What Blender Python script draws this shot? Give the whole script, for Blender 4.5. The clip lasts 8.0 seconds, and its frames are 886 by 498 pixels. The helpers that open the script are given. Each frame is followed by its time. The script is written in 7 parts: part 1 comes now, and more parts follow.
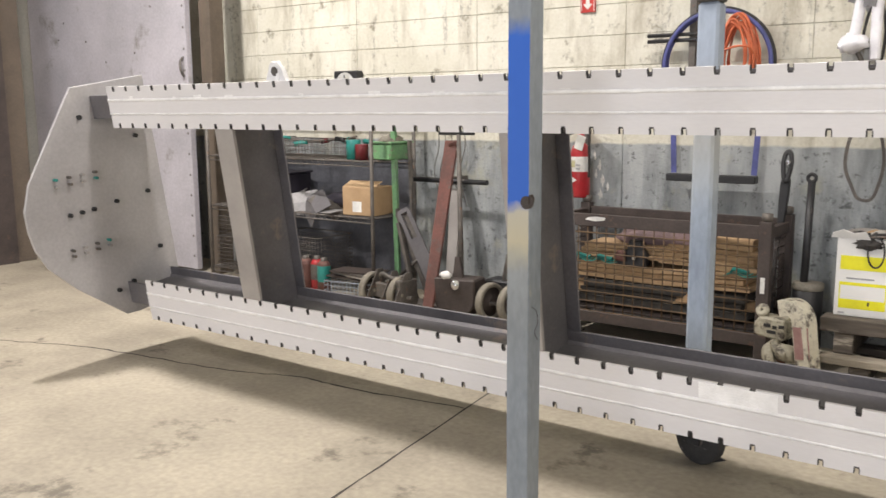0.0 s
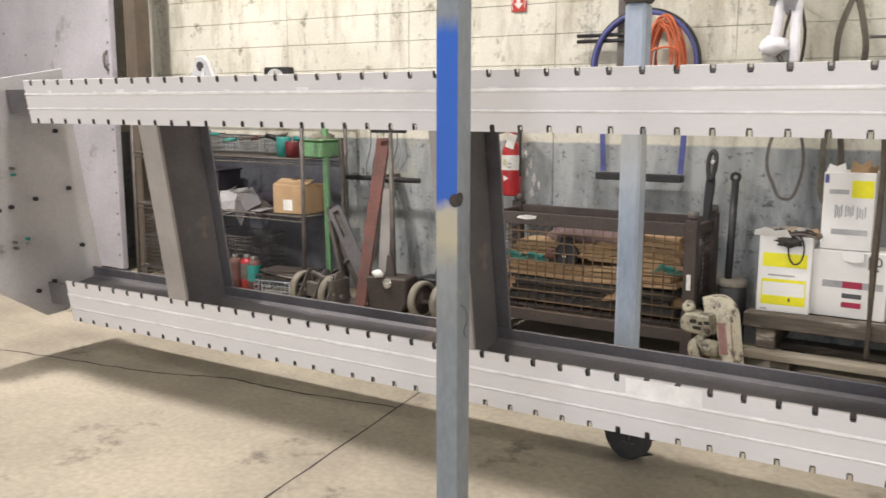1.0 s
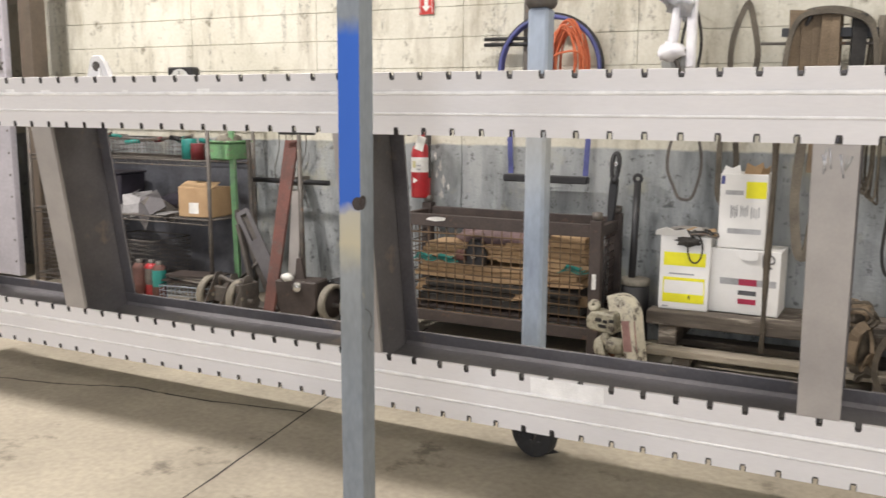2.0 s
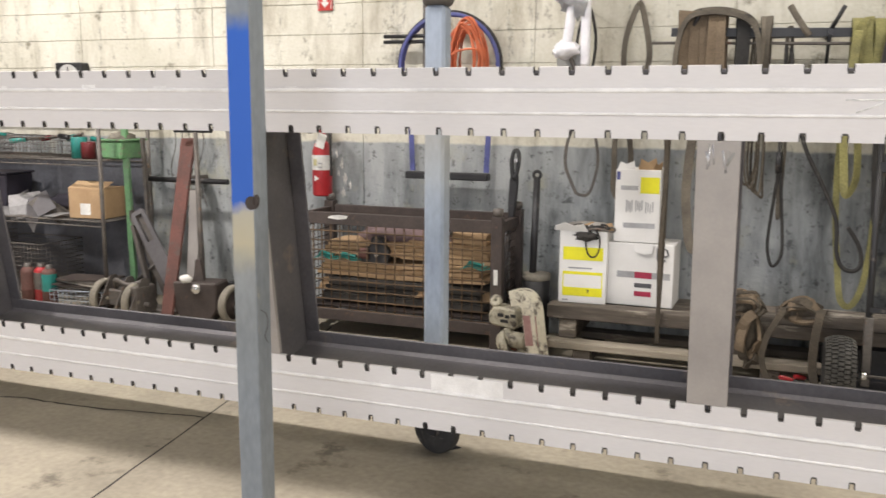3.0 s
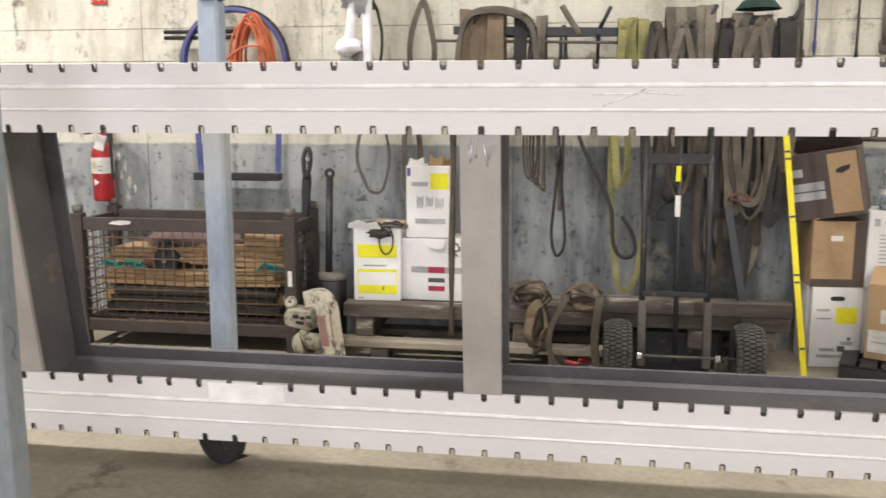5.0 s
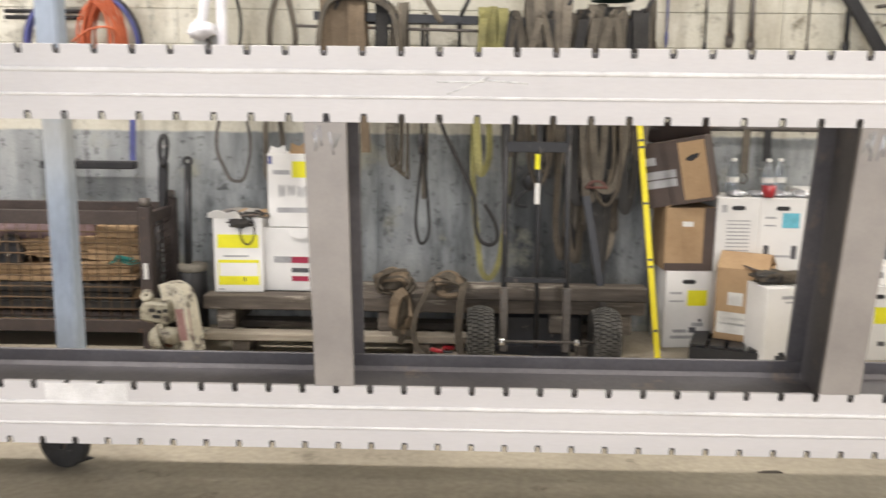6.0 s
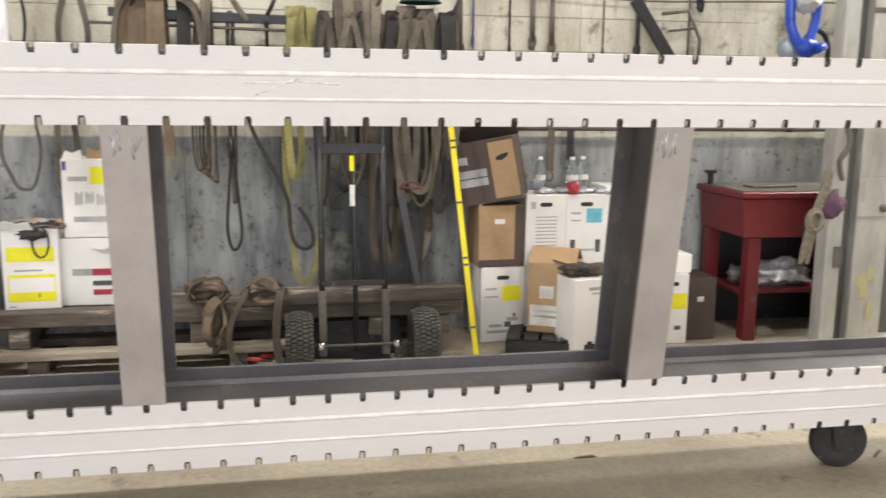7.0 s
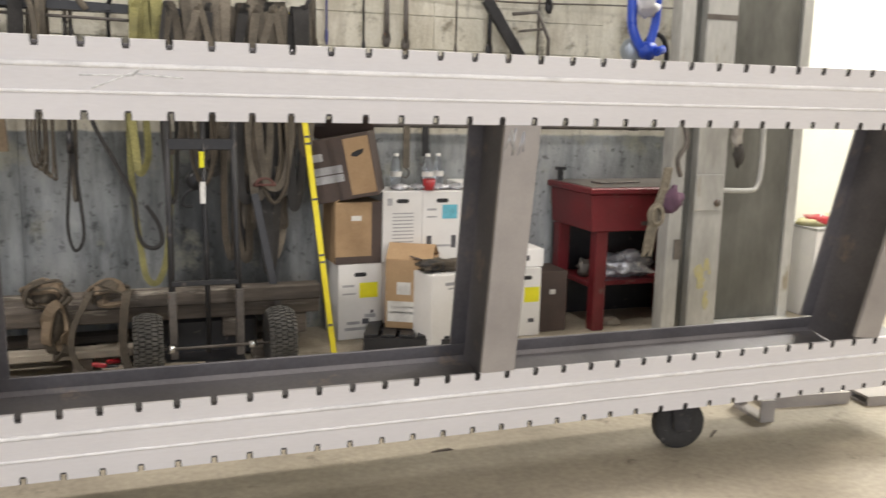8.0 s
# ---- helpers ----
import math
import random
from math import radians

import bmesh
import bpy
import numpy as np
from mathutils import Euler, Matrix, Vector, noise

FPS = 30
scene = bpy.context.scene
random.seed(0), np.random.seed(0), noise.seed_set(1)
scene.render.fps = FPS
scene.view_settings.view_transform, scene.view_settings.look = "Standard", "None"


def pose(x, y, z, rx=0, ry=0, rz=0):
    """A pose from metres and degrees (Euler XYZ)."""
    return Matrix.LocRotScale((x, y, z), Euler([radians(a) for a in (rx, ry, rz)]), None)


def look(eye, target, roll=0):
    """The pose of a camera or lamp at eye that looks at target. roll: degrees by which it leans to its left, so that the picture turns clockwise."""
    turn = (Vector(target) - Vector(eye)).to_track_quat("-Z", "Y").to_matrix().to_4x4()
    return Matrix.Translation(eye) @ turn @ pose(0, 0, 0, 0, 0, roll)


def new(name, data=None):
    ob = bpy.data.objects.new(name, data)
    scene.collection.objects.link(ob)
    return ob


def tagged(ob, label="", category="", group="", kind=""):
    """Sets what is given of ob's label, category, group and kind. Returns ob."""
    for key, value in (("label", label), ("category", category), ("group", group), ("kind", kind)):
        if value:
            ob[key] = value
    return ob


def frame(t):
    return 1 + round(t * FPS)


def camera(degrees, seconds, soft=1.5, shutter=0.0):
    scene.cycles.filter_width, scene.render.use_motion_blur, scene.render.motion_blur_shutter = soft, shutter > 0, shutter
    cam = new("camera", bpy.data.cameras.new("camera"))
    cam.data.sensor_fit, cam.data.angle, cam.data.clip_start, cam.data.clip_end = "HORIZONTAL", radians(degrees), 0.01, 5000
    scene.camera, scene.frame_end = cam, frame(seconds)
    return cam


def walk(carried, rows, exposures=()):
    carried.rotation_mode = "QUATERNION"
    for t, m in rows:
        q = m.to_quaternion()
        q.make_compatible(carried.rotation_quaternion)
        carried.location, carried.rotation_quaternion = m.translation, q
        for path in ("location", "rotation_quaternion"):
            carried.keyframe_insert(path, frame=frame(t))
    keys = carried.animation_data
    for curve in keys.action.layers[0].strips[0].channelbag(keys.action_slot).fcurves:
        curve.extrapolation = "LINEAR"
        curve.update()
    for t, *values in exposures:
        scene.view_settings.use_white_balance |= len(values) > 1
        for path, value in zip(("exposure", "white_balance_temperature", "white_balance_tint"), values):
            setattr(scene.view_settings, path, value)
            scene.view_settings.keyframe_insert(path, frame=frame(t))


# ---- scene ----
cam = camera(53.6, 8.0, shutter=0.5)
PATH = [
    (0, (0.01, -0.044, 1.431), (-1.16, 1.548, 1.114), -0.4),
    (0.5, (0.014, -0.033, 1.43), (-1.102, 1.596, 1.109), -0.1),
    (1, (0.017, -0.016, 1.428), (-1.03, 1.657, 1.107), 0.1),
    (1.5, (0.036, -0.006, 1.431), (-0.935, 1.713, 1.111), 0.2),
    (3, (0.086, 0.029, 1.434), (-0.606, 1.878, 1.112), 0.4),
    (3.5, (0.111, 0.041, 1.425), (-0.495, 1.917, 1.091), 0.0),
    (4, (0.141, 0.059, 1.427), (-0.373, 1.963, 1.091), -0.4),
    (4.5, (0.195, 0.069, 1.427), (-0.217, 1.999, 1.105), -0.5),
    (4.7, (0.21, 0.087, 1.425), (-0.155, 2.028, 1.107), -0.3),
    (6, (0.352, 0.154, 1.422), (0.308, 2.123, 1.075), 0.6),
    (6.5, (0.368, 0.176, 1.424), (0.566, 2.134, 1.063), 0.6),
    (7, (0.354, 0.194, 1.423), (0.724, 2.13, 1.082), 0.6),
    (7.5, (0.358, 0.211, 1.426), (0.882, 2.109, 1.075), 0.8),
    (8, (0.38, 0.193, 1.425), (1.054, 2.045, 1.081), 1.4),
]
walk(cam, [(t, look(eye, target, roll)) for t, eye, target, roll in PATH], exposures=[(0, -0.13), (1.5, -0.15), (3, -0.1), (4.5, -0.02), (6, 0.08), (7, 0.08), (7.5, -0.1), (8, -0.22)])

# ---- world, lamps, exposure ----
world = bpy.data.worlds.new("shop_air")
scene.world = world
world.use_nodes = True
world.node_tree.nodes["Background"].inputs[0].default_value = (0.75, 0.8, 0.9, 1)
world.node_tree.nodes["Background"].inputs[1].default_value = 0.15
scene.view_settings.exposure = 0.0


def bay_and_fill_lamp(x, y, z, watts, size=0.5, colour=(1.0, 0.945, 0.91)):
    data = bpy.data.lights.new("bay_and_fill_lamp_light", "AREA")
    data.shape, data.size, data.energy, data.color = "DISK", size, watts, colour
    ob = new("bay_and_fill_lamp_light", data)
    ob.matrix_world = look((x, y, z), (x, y, 0))
    return ob


WARM = (1.0, 0.9, 0.78)
# the two at y = -1.5 are added front fill, with no known fixture
for lx, ly, lw, ls, *tone in [(-5.2, 2.83, 270, 0.3), (-1.9, 2.83, 105, 0.35), (1.6, 2.83, 55, 0.7), (5.2, 2.83, 90, 0.6, WARM), (-5.2, -0.5, 105, 0.16), (2.2, -1.5, 130, 0.6), (5.5, -1.5, 85, 0.6, WARM)]:
    bay_and_fill_lamp(lx, ly, 4.55, lw, ls, *tone)
bay_and_fill_lamp(6.4, 4.9, 4.3, 380, 1.6, (1.0, 0.97, 0.9))
# added cool area light, as daylight from an unseen bay door behind the aisle
day = bpy.data.lights.new("assumed_bay_daylight", "AREA")
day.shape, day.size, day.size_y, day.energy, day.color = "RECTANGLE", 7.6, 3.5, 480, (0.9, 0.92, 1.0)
new("assumed_bay_daylight", day).matrix_world = look((-0.5, -6.98, 1.95), (-0.5, 0, 1.95))

# ---- materials ----


def material(name, colour, rough=0.6, metal=0.0, dark=None, scale=6.0, amount=0.5, grain=60.0, grain_amount=0.15, bump=0.1, rust=None, rust_amount=0.0, stretch=(1, 1, 1), per_object=0.0, coat=0.0, rust_scale=0.0):
    """A worn surface: broad stains between colour and dark, fine grain, optional rust or dirt patches, relief."""
    m = bpy.data.materials.new(name)
    m.use_nodes = True
    nt = m.node_tree
    nodes, link = nt.nodes, nt.links.new
    bsdf = nodes["Principled BSDF"]
    co = nodes.new("ShaderNodeTexCoord")
    mp = nodes.new("ShaderNodeMapping")
    mp.inputs["Scale"].default_value = stretch
    link(co.outputs["Object"], mp.inputs["Vector"])
    vec = mp.outputs["Vector"]
    if per_object:
        info = nodes.new("ShaderNodeObjectInfo")
        mul = nodes.new("ShaderNodeMath")
        mul.operation = "MULTIPLY"
        mul.inputs[1].default_value = 37.0
        link(info.outputs["Random"], mul.inputs[0])
        link(mul.outputs[0], mp.inputs["Location"])
    big = nodes.new("ShaderNodeTexNoise")
    big.inputs["Scale"].default_value, big.inputs["Detail"].default_value, big.inputs["Roughness"].default_value = scale, 6, 0.62
    fine = nodes.new("ShaderNodeTexNoise")
    fine.inputs["Scale"].default_value, fine.inputs["Detail"].default_value = grain, 4
    link(vec, big.inputs["Vector"])
    link(vec, fine.inputs["Vector"])
    ramp = nodes.new("ShaderNodeValToRGB")
    dark = dark or tuple(c * 0.6 for c in colour)
    ramp.color_ramp.elements[0].position, ramp.color_ramp.elements[1].position = 0.5 - 0.25 * amount - 0.05, 0.5 + 0.12
    ramp.color_ramp.elements[0].color, ramp.color_ramp.elements[1].color = (*dark, 1), (*colour, 1)
    link(big.outputs["Fac"], ramp.inputs[0])
    mix = nodes.new("ShaderNodeMix")
    mix.data_type, mix.blend_type = "RGBA", "OVERLAY"
    mix.inputs[0].default_value = grain_amount
    link(ramp.outputs[0], mix.inputs[6])
    link(fine.outputs["Fac"], mix.inputs[7])
    out = mix.outputs[2]
    if rust:
        rn = nodes.new("ShaderNodeTexNoise")
        rn.inputs["Scale"].default_value, rn.inputs["Detail"].default_value, rn.inputs["Roughness"].default_value = rust_scale or scale * 1.7, 8, 0.7
        link(vec, rn.inputs["Vector"])
        rr = nodes.new("ShaderNodeValToRGB")
        rr.color_ramp.elements[0].position, rr.color_ramp.elements[1].position = 0.62 - 0.25 * rust_amount, 0.7 - 0.2 * rust_amount
        link(rn.outputs["Fac"], rr.inputs[0])
        rm = nodes.new("ShaderNodeMix")
        rm.data_type = "RGBA"
        rm.inputs[7].default_value = (*rust, 1)
        link(rr.outputs[0], rm.inputs[0])
        link(out, rm.inputs[6])
        out = rm.outputs[2]
    if per_object:
        hsv = nodes.new("ShaderNodeHueSaturation")
        mr = nodes.new("ShaderNodeMapRange")
        mr.inputs[3].default_value, mr.inputs[4].default_value = 1 - per_object, 1 + per_object
        link(info.outputs["Random"], mr.inputs[0])
        link(mr.outputs[0], hsv.inputs["Value"])
        link(out, hsv.inputs["Color"])
        out = hsv.outputs[0]
    link(out, bsdf.inputs["Base Color"])
    rmap = nodes.new("ShaderNodeMapRange")
    rmap.inputs[3].default_value, rmap.inputs[4].default_value = max(0.05, rough - 0.12), min(1, rough + 0.12)
    link(big.outputs["Fac"], rmap.inputs[0])
    link(rmap.outputs[0], bsdf.inputs["Roughness"])
    bsdf.inputs["Metallic"].default_value = metal
    bsdf.inputs["Coat Weight"].default_value = coat
    if bump:
        bp = nodes.new("ShaderNodeBump")
        bp.inputs["Strength"].default_value, bp.inputs["Distance"].default_value = bump, 0.01
        link(fine.outputs["Fac"], bp.inputs["Height"])
        link(bp.outputs[0], bsdf.inputs["Normal"])
    return m


def wall_material():
    """Old concrete: grey paint up to 1.19 m, cream paint above, both stained and flaking along drips."""
    m = material("wall_paint", (0.68, 0.655, 0.565), 0.85, 0, (0.52, 0.495, 0.4), 1.3, 0.8, 45, 0.2, 0.4, (0.25, 0.225, 0.17), 0.2, rust_scale=5.0)
    nt = m.node_tree
    nodes, link = nt.nodes, nt.links.new
    bsdf = nodes["Principled BSDF"]
    above = bsdf.inputs["Base Color"].links[0].from_socket
    geo = nodes.new("ShaderNodeNewGeometry")
    for node in list(nodes):
        if node.type == "MAPPING":
            link(geo.outputs["Position"], node.inputs["Vector"])
    sep = nodes.new("ShaderNodeSeparateXYZ")
    link(geo.outputs["Position"], sep.inputs[0])
    wob = nodes.new("ShaderNodeTexNoise")
    wob.inputs["Scale"].default_value, wob.inputs["Detail"].default_value = 9, 3
    link(geo.outputs["Position"], wob.inputs["Vector"])
    add = nodes.new("ShaderNodeMath")
    add.operation = "MULTIPLY_ADD"
    add.inputs[1].default_value, add.inputs[2].default_value = 0.03, -0.015
    link(wob.outputs["Fac"], add.inputs[0])
    tot = nodes.new("ShaderNodeMath")
    link(sep.outputs["Z"], tot.inputs[0])
    link(add.outputs[0], tot.inputs[1])
    step = nodes.new("ShaderNodeMapRange")
    step.inputs[1].default_value, step.inputs[2].default_value = 1.183, 1.197
    link(tot.outputs[0], step.inputs[0])
    drip = nodes.new("ShaderNodeTexNoise")
    drip.inputs["Scale"].default_value, drip.inputs["Detail"].default_value, drip.inputs["Roughness"].default_value = 2.2, 7, 0.65
    dm = nodes.new("ShaderNodeMapping")
    dm.inputs["Scale"].default_value = (2.2, 1, 0.55)
    link(geo.outputs["Position"], dm.inputs[0])
    link(dm.outputs[0], drip.inputs["Vector"])
    low = nodes.new("ShaderNodeValToRGB")
    e = low.color_ramp.elements
    e[0].position, e[0].color = 0.32, (0.12, 0.128, 0.13, 1)
    e[1].position, e[1].color = 0.62, (0.375, 0.39, 0.39, 1)
    e2 = e.new(0.47)
    e2.color = (0.26, 0.275, 0.278, 1)
    link(drip.outputs["Fac"], low.inputs[0])
    mix = nodes.new("ShaderNodeMix")
    mix.data_type = "RGBA"
    link(step.outputs[0], mix.inputs[0])
    # grey paint goes darker around x = 0.95, where the slings hang, edge broken by noise
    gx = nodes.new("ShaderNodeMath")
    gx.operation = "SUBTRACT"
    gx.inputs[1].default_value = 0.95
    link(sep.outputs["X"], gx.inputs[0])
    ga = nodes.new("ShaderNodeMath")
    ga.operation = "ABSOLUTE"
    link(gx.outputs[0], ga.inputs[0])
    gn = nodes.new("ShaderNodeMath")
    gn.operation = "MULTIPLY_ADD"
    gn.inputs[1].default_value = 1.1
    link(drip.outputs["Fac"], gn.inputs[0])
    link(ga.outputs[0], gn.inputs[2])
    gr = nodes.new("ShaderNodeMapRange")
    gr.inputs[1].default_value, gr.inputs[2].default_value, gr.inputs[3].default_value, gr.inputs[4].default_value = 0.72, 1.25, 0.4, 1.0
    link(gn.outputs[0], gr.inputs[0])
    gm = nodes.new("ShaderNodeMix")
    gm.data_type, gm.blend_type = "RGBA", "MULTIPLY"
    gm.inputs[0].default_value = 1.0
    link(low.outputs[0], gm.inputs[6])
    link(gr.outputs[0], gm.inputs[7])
    # small dark chips and pits in the grey paint
    pit = nodes.new("ShaderNodeTexNoise")
    pit.inputs["Scale"].default_value, pit.inputs["Detail"].default_value, pit.inputs["Roughness"].default_value = 17, 5, 0.7
    link(geo.outputs["Position"], pit.inputs["Vector"])
    pr = nodes.new("ShaderNodeMapRange")
    pr.inputs[1].default_value, pr.inputs[2].default_value, pr.inputs[3].default_value, pr.inputs[4].default_value = 0.34, 0.43, 0.42, 1.0
    link(pit.outputs["Fac"], pr.inputs[0])
    pm = nodes.new("ShaderNodeMix")
    pm.data_type, pm.blend_type = "RGBA", "MULTIPLY"
    pm.inputs[0].default_value = 1.0
    link(gm.outputs[2], pm.inputs[6])
    link(pr.outputs[0], pm.inputs[7])
    # pale and mustard stains showing through in patches
    st = nodes.new("ShaderNodeTexNoise")
    st.inputs["Scale"].default_value, st.inputs["Detail"].default_value, st.inputs["Roughness"].default_value = 3.4, 6, 0.6
    link(geo.outputs["Position"], st.inputs["Vector"])
    sr = nodes.new("ShaderNodeMapRange")
    sr.inputs[1].default_value, sr.inputs[2].default_value, sr.inputs[3].default_value, sr.inputs[4].default_value = 0.57, 0.68, 0.0, 0.6
    link(st.outputs["Fac"], sr.inputs[0])
    sm = nodes.new("ShaderNodeMix")
    sm.data_type = "RGBA"
    link(sr.outputs[0], sm.inputs[0])
    link(pm.outputs[2], sm.inputs[6])
    sm.inputs[7].default_value = (0.37, 0.36, 0.27, 1)
    link(sm.outputs[2], mix.inputs[6])
    dirt = nodes.new("ShaderNodeValToRGB")
    dirt.color_ramp.elements[0].position, dirt.color_ramp.elements[1].position = 0.3, 0.5
    dirt.color_ramp.elements[0].color = (0.5, 0.46, 0.4, 1)
    link(drip.outputs["Fac"], dirt.inputs[0])
    mul = nodes.new("ShaderNodeMix")
    mul.data_type, mul.blend_type = "RGBA", "MULTIPLY"
    mul.inputs[0].default_value = 0.8
    link(above, mul.inputs[6])
    link(dirt.outputs[0], mul.inputs[7])
    link(mul.outputs[2], mix.inputs[7])
    # black mould in specks, and thin dark runs down the wall
    speck = nodes.new("ShaderNodeTexNoise")
    speck.inputs["Scale"].default_value, speck.inputs["Detail"].default_value, speck.inputs["Roughness"].default_value = 26, 6, 0.75
    link(geo.outputs["Position"], speck.inputs["Vector"])
    run_map = nodes.new("ShaderNodeMapping")
    run_map.inputs["Scale"].default_value = (7.0, 1.0, 0.5)
    link(geo.outputs["Position"], run_map.inputs[0])
    run = nodes.new("ShaderNodeTexNoise")
    run.inputs["Scale"].default_value, run.inputs["Detail"].default_value, run.inputs["Roughness"].default_value = 1.3, 5, 0.6
    link(run_map.outputs[0], run.inputs["Vector"])
    both = nodes.new("ShaderNodeMath")
    both.operation = "MULTIPLY_ADD"
    both.inputs[1].default_value = 0.55
    link(speck.outputs["Fac"], both.inputs[0])
    link(run.outputs["Fac"], both.inputs[2])
    mould = nodes.new("ShaderNodeMapRange")
    mould.inputs[1].default_value, mould.inputs[2].default_value, mould.inputs[3].default_value, mould.inputs[4].default_value = 0.89, 1.01, 1.0, 0.45
    link(both.outputs[0], mould.inputs[0])
    stained = nodes.new("ShaderNodeMix")
    stained.data_type, stained.blend_type = "RGBA", "MULTIPLY"
    stained.inputs[0].default_value = 1.0
    link(mix.outputs[2], stained.inputs[6])
    link(mould.outputs[0], stained.inputs[7])
    link(stained.outputs[2], bsdf.inputs["Base Color"])
    return m


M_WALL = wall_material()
M_PLAIN = material("shop_wall_grey", (0.5, 0.48, 0.43), 0.9, 0, (0.36, 0.35, 0.32), 0.9, 0.7, 40, 0.2, 0.2)
M_FLOOR = material("floor_concrete", (0.39, 0.345, 0.268), 0.62, 0, (0.23, 0.2, 0.155), 1.6, 0.9, 34, 0.3, 0.12, (0.15, 0.13, 0.1), 0.13)
M_CRACK = material("crack_dirt", (0.06, 0.05, 0.045), 0.95, 0, None, 20, 0.5)
M_PRIMER = material("white_primer", (0.74, 0.72, 0.72), 0.5, 0.0, (0.67, 0.65, 0.65), 2.2, 0.8, 80, 0.12, 0.05, stretch=(0.35, 1, 1.6))
M_BRIGHT = material("bright_weld", (0.96, 0.95, 0.94), 0.45, 0.0, (0.75, 0.74, 0.73), 9, 0.5, 120, 0.2, 0.3)
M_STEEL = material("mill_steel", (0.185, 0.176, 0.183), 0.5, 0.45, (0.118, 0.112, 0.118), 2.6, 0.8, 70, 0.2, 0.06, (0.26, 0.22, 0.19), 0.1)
M_STEEL_L = material("pale_grey_steel", (0.43, 0.4, 0.375), 0.55, 0.25, (0.28, 0.26, 0.25), 2.2, 0.8, 90, 0.07, 0.03)
M_PLATE = material("end_plate_steel", (0.5, 0.485, 0.49), 0.45, 0.25, (0.38, 0.365, 0.37), 1.8, 0.8, 60, 0.15, 0.05)
M_SLOT_EDGE = material("dark_slot_edge", (0.075, 0.07, 0.068), 0.7, 0.2, (0.03, 0.028, 0.028), 30, 0.7)
M_HOLE = material("hole_dark", (0.03, 0.03, 0.032), 0.8)
M_CHALK = material("chalk", (0.9, 0.9, 0.88), 0.9, 0, None, 40, 0.6)
M_GALV = material("galvanised", (0.4, 0.45, 0.51), 0.42, 0.45, (0.27, 0.31, 0.37), 4, 0.8, 40, 0.2, 0.05, stretch=(1, 1, 0.35))
M_POST = material("weathered_post_paint", (0.25, 0.28, 0.31), 0.6, 0.1, (0.17, 0.19, 0.21), 5, 0.8, 50, 0.25, 0.12, (0.45, 0.42, 0.3), 0.12, (1, 1, 0.4))
M_RIM = material("grimy_pale_rim", (0.27, 0.245, 0.2), 0.7, 0.1, (0.15, 0.135, 0.11), 9, 0.8, 60, 0.3, 0.15)
M_MESH = material("dull_gold_rust", (0.15, 0.095, 0.05), 0.8, 0.2, (0.05, 0.035, 0.025), 8, 0.8)
M_TREAD = material("dusty_tread_rubber", (0.1, 0.097, 0.088), 0.85, 0, (0.04, 0.038, 0.035), 18, 0.7, 80, 0.3, 0.2)
M_HAT = material("dark_green_knit", (0.02, 0.05, 0.042), 0.95, 0, None, 20, 0.6, 90, 0.4, 0.4)
M_FLAKE = material("bare_plaster", (0.78, 0.76, 0.72), 0.95, 0, (0.4, 0.385, 0.35), 16, 0.8, 60, 0.4, 0.4)
M_TAN = material("tan_sling_web", (0.2, 0.15, 0.1), 0.95, 0, (0.12, 0.09, 0.06), 7, 0.8, 120, 0.4, 0.3)
M_REDBAR = material("rust_red_paint", (0.15, 0.062, 0.05), 0.75, 0.05, (0.085, 0.045, 0.038), 6, 0.7, 60, 0.3, 0.15, (0.1, 0.08, 0.07), 0.2)
M_MAUVE = material("faded_mauve_cloth", (0.2, 0.135, 0.135), 0.95, 0, (0.11, 0.08, 0.08), 7, 0.7, 70, 0.3, 0.4)
M_BAG = material("crumpled_grey_bag", (0.42, 0.4, 0.37), 0.5, 0, (0.22, 0.2, 0.18), 10, 0.7, 60, 0.2, 0.4)
M_STRAPDK = material("grimy_dark_strap", (0.1, 0.082, 0.06), 0.95, 0, (0.045, 0.037, 0.028), 9, 0.8, 90, 0.4, 0.5)
M_RUST = material("rust", (0.2, 0.085, 0.045), 0.9, 0.1, (0.09, 0.04, 0.025), 9, 0.8, 70, 0.4, 0.3)
M_BROWN = material("brown_painted_steel", (0.07, 0.054, 0.048), 0.65, 0.15, (0.04, 0.031, 0.028), 6, 0.7, 60, 0.3, 0.15, (0.13, 0.08, 0.055), 0.08)
M_BLACK = material("black_paint", (0.028, 0.028, 0.03), 0.45, 0.1, (0.018, 0.018, 0.02), 8, 0.6, 60, 0.3, 0.08, (0.12, 0.1, 0.09), 0.05)
M_RUBBER = material("rubber", (0.04, 0.038, 0.036), 0.85, 0, (0.025, 0.024, 0.023), 14, 0.6, 80, 0.3, 0.2, (0.14, 0.13, 0.12), 0.1)
M_IRON = material("grimy_iron", (0.16, 0.145, 0.13), 0.6, 0.4, (0.08, 0.07, 0.065), 9, 0.8, 60, 0.3, 0.2, (0.2, 0.12, 0.08), 0.15)
M_CHROME = material("shiny_metal", (0.75, 0.75, 0.76), 0.2, 1.0, (0.6, 0.6, 0.6), 10, 0.5)
M_CARD = material("brown_cardboard", (0.44, 0.3, 0.17), 0.9, 0, (0.34, 0.22, 0.12), 5, 0.6, 90, 0.15, 0.1, per_object=0.1)
M_CARD_D = material("dark_printed_cardboard", (0.085, 0.06, 0.05), 0.7, 0, (0.06, 0.045, 0.04), 5, 0.6)
M_WHITE = material("white_carton", (0.8, 0.79, 0.77), 0.7, 0, (0.7, 0.69, 0.67), 3, 0.6, 90, 0.08, 0.05, per_object=0.05)
M_YELLOW = material("yellow_label", (0.85, 0.8, 0.02), 0.6, 0, (0.75, 0.7, 0.02), 8, 0.4)
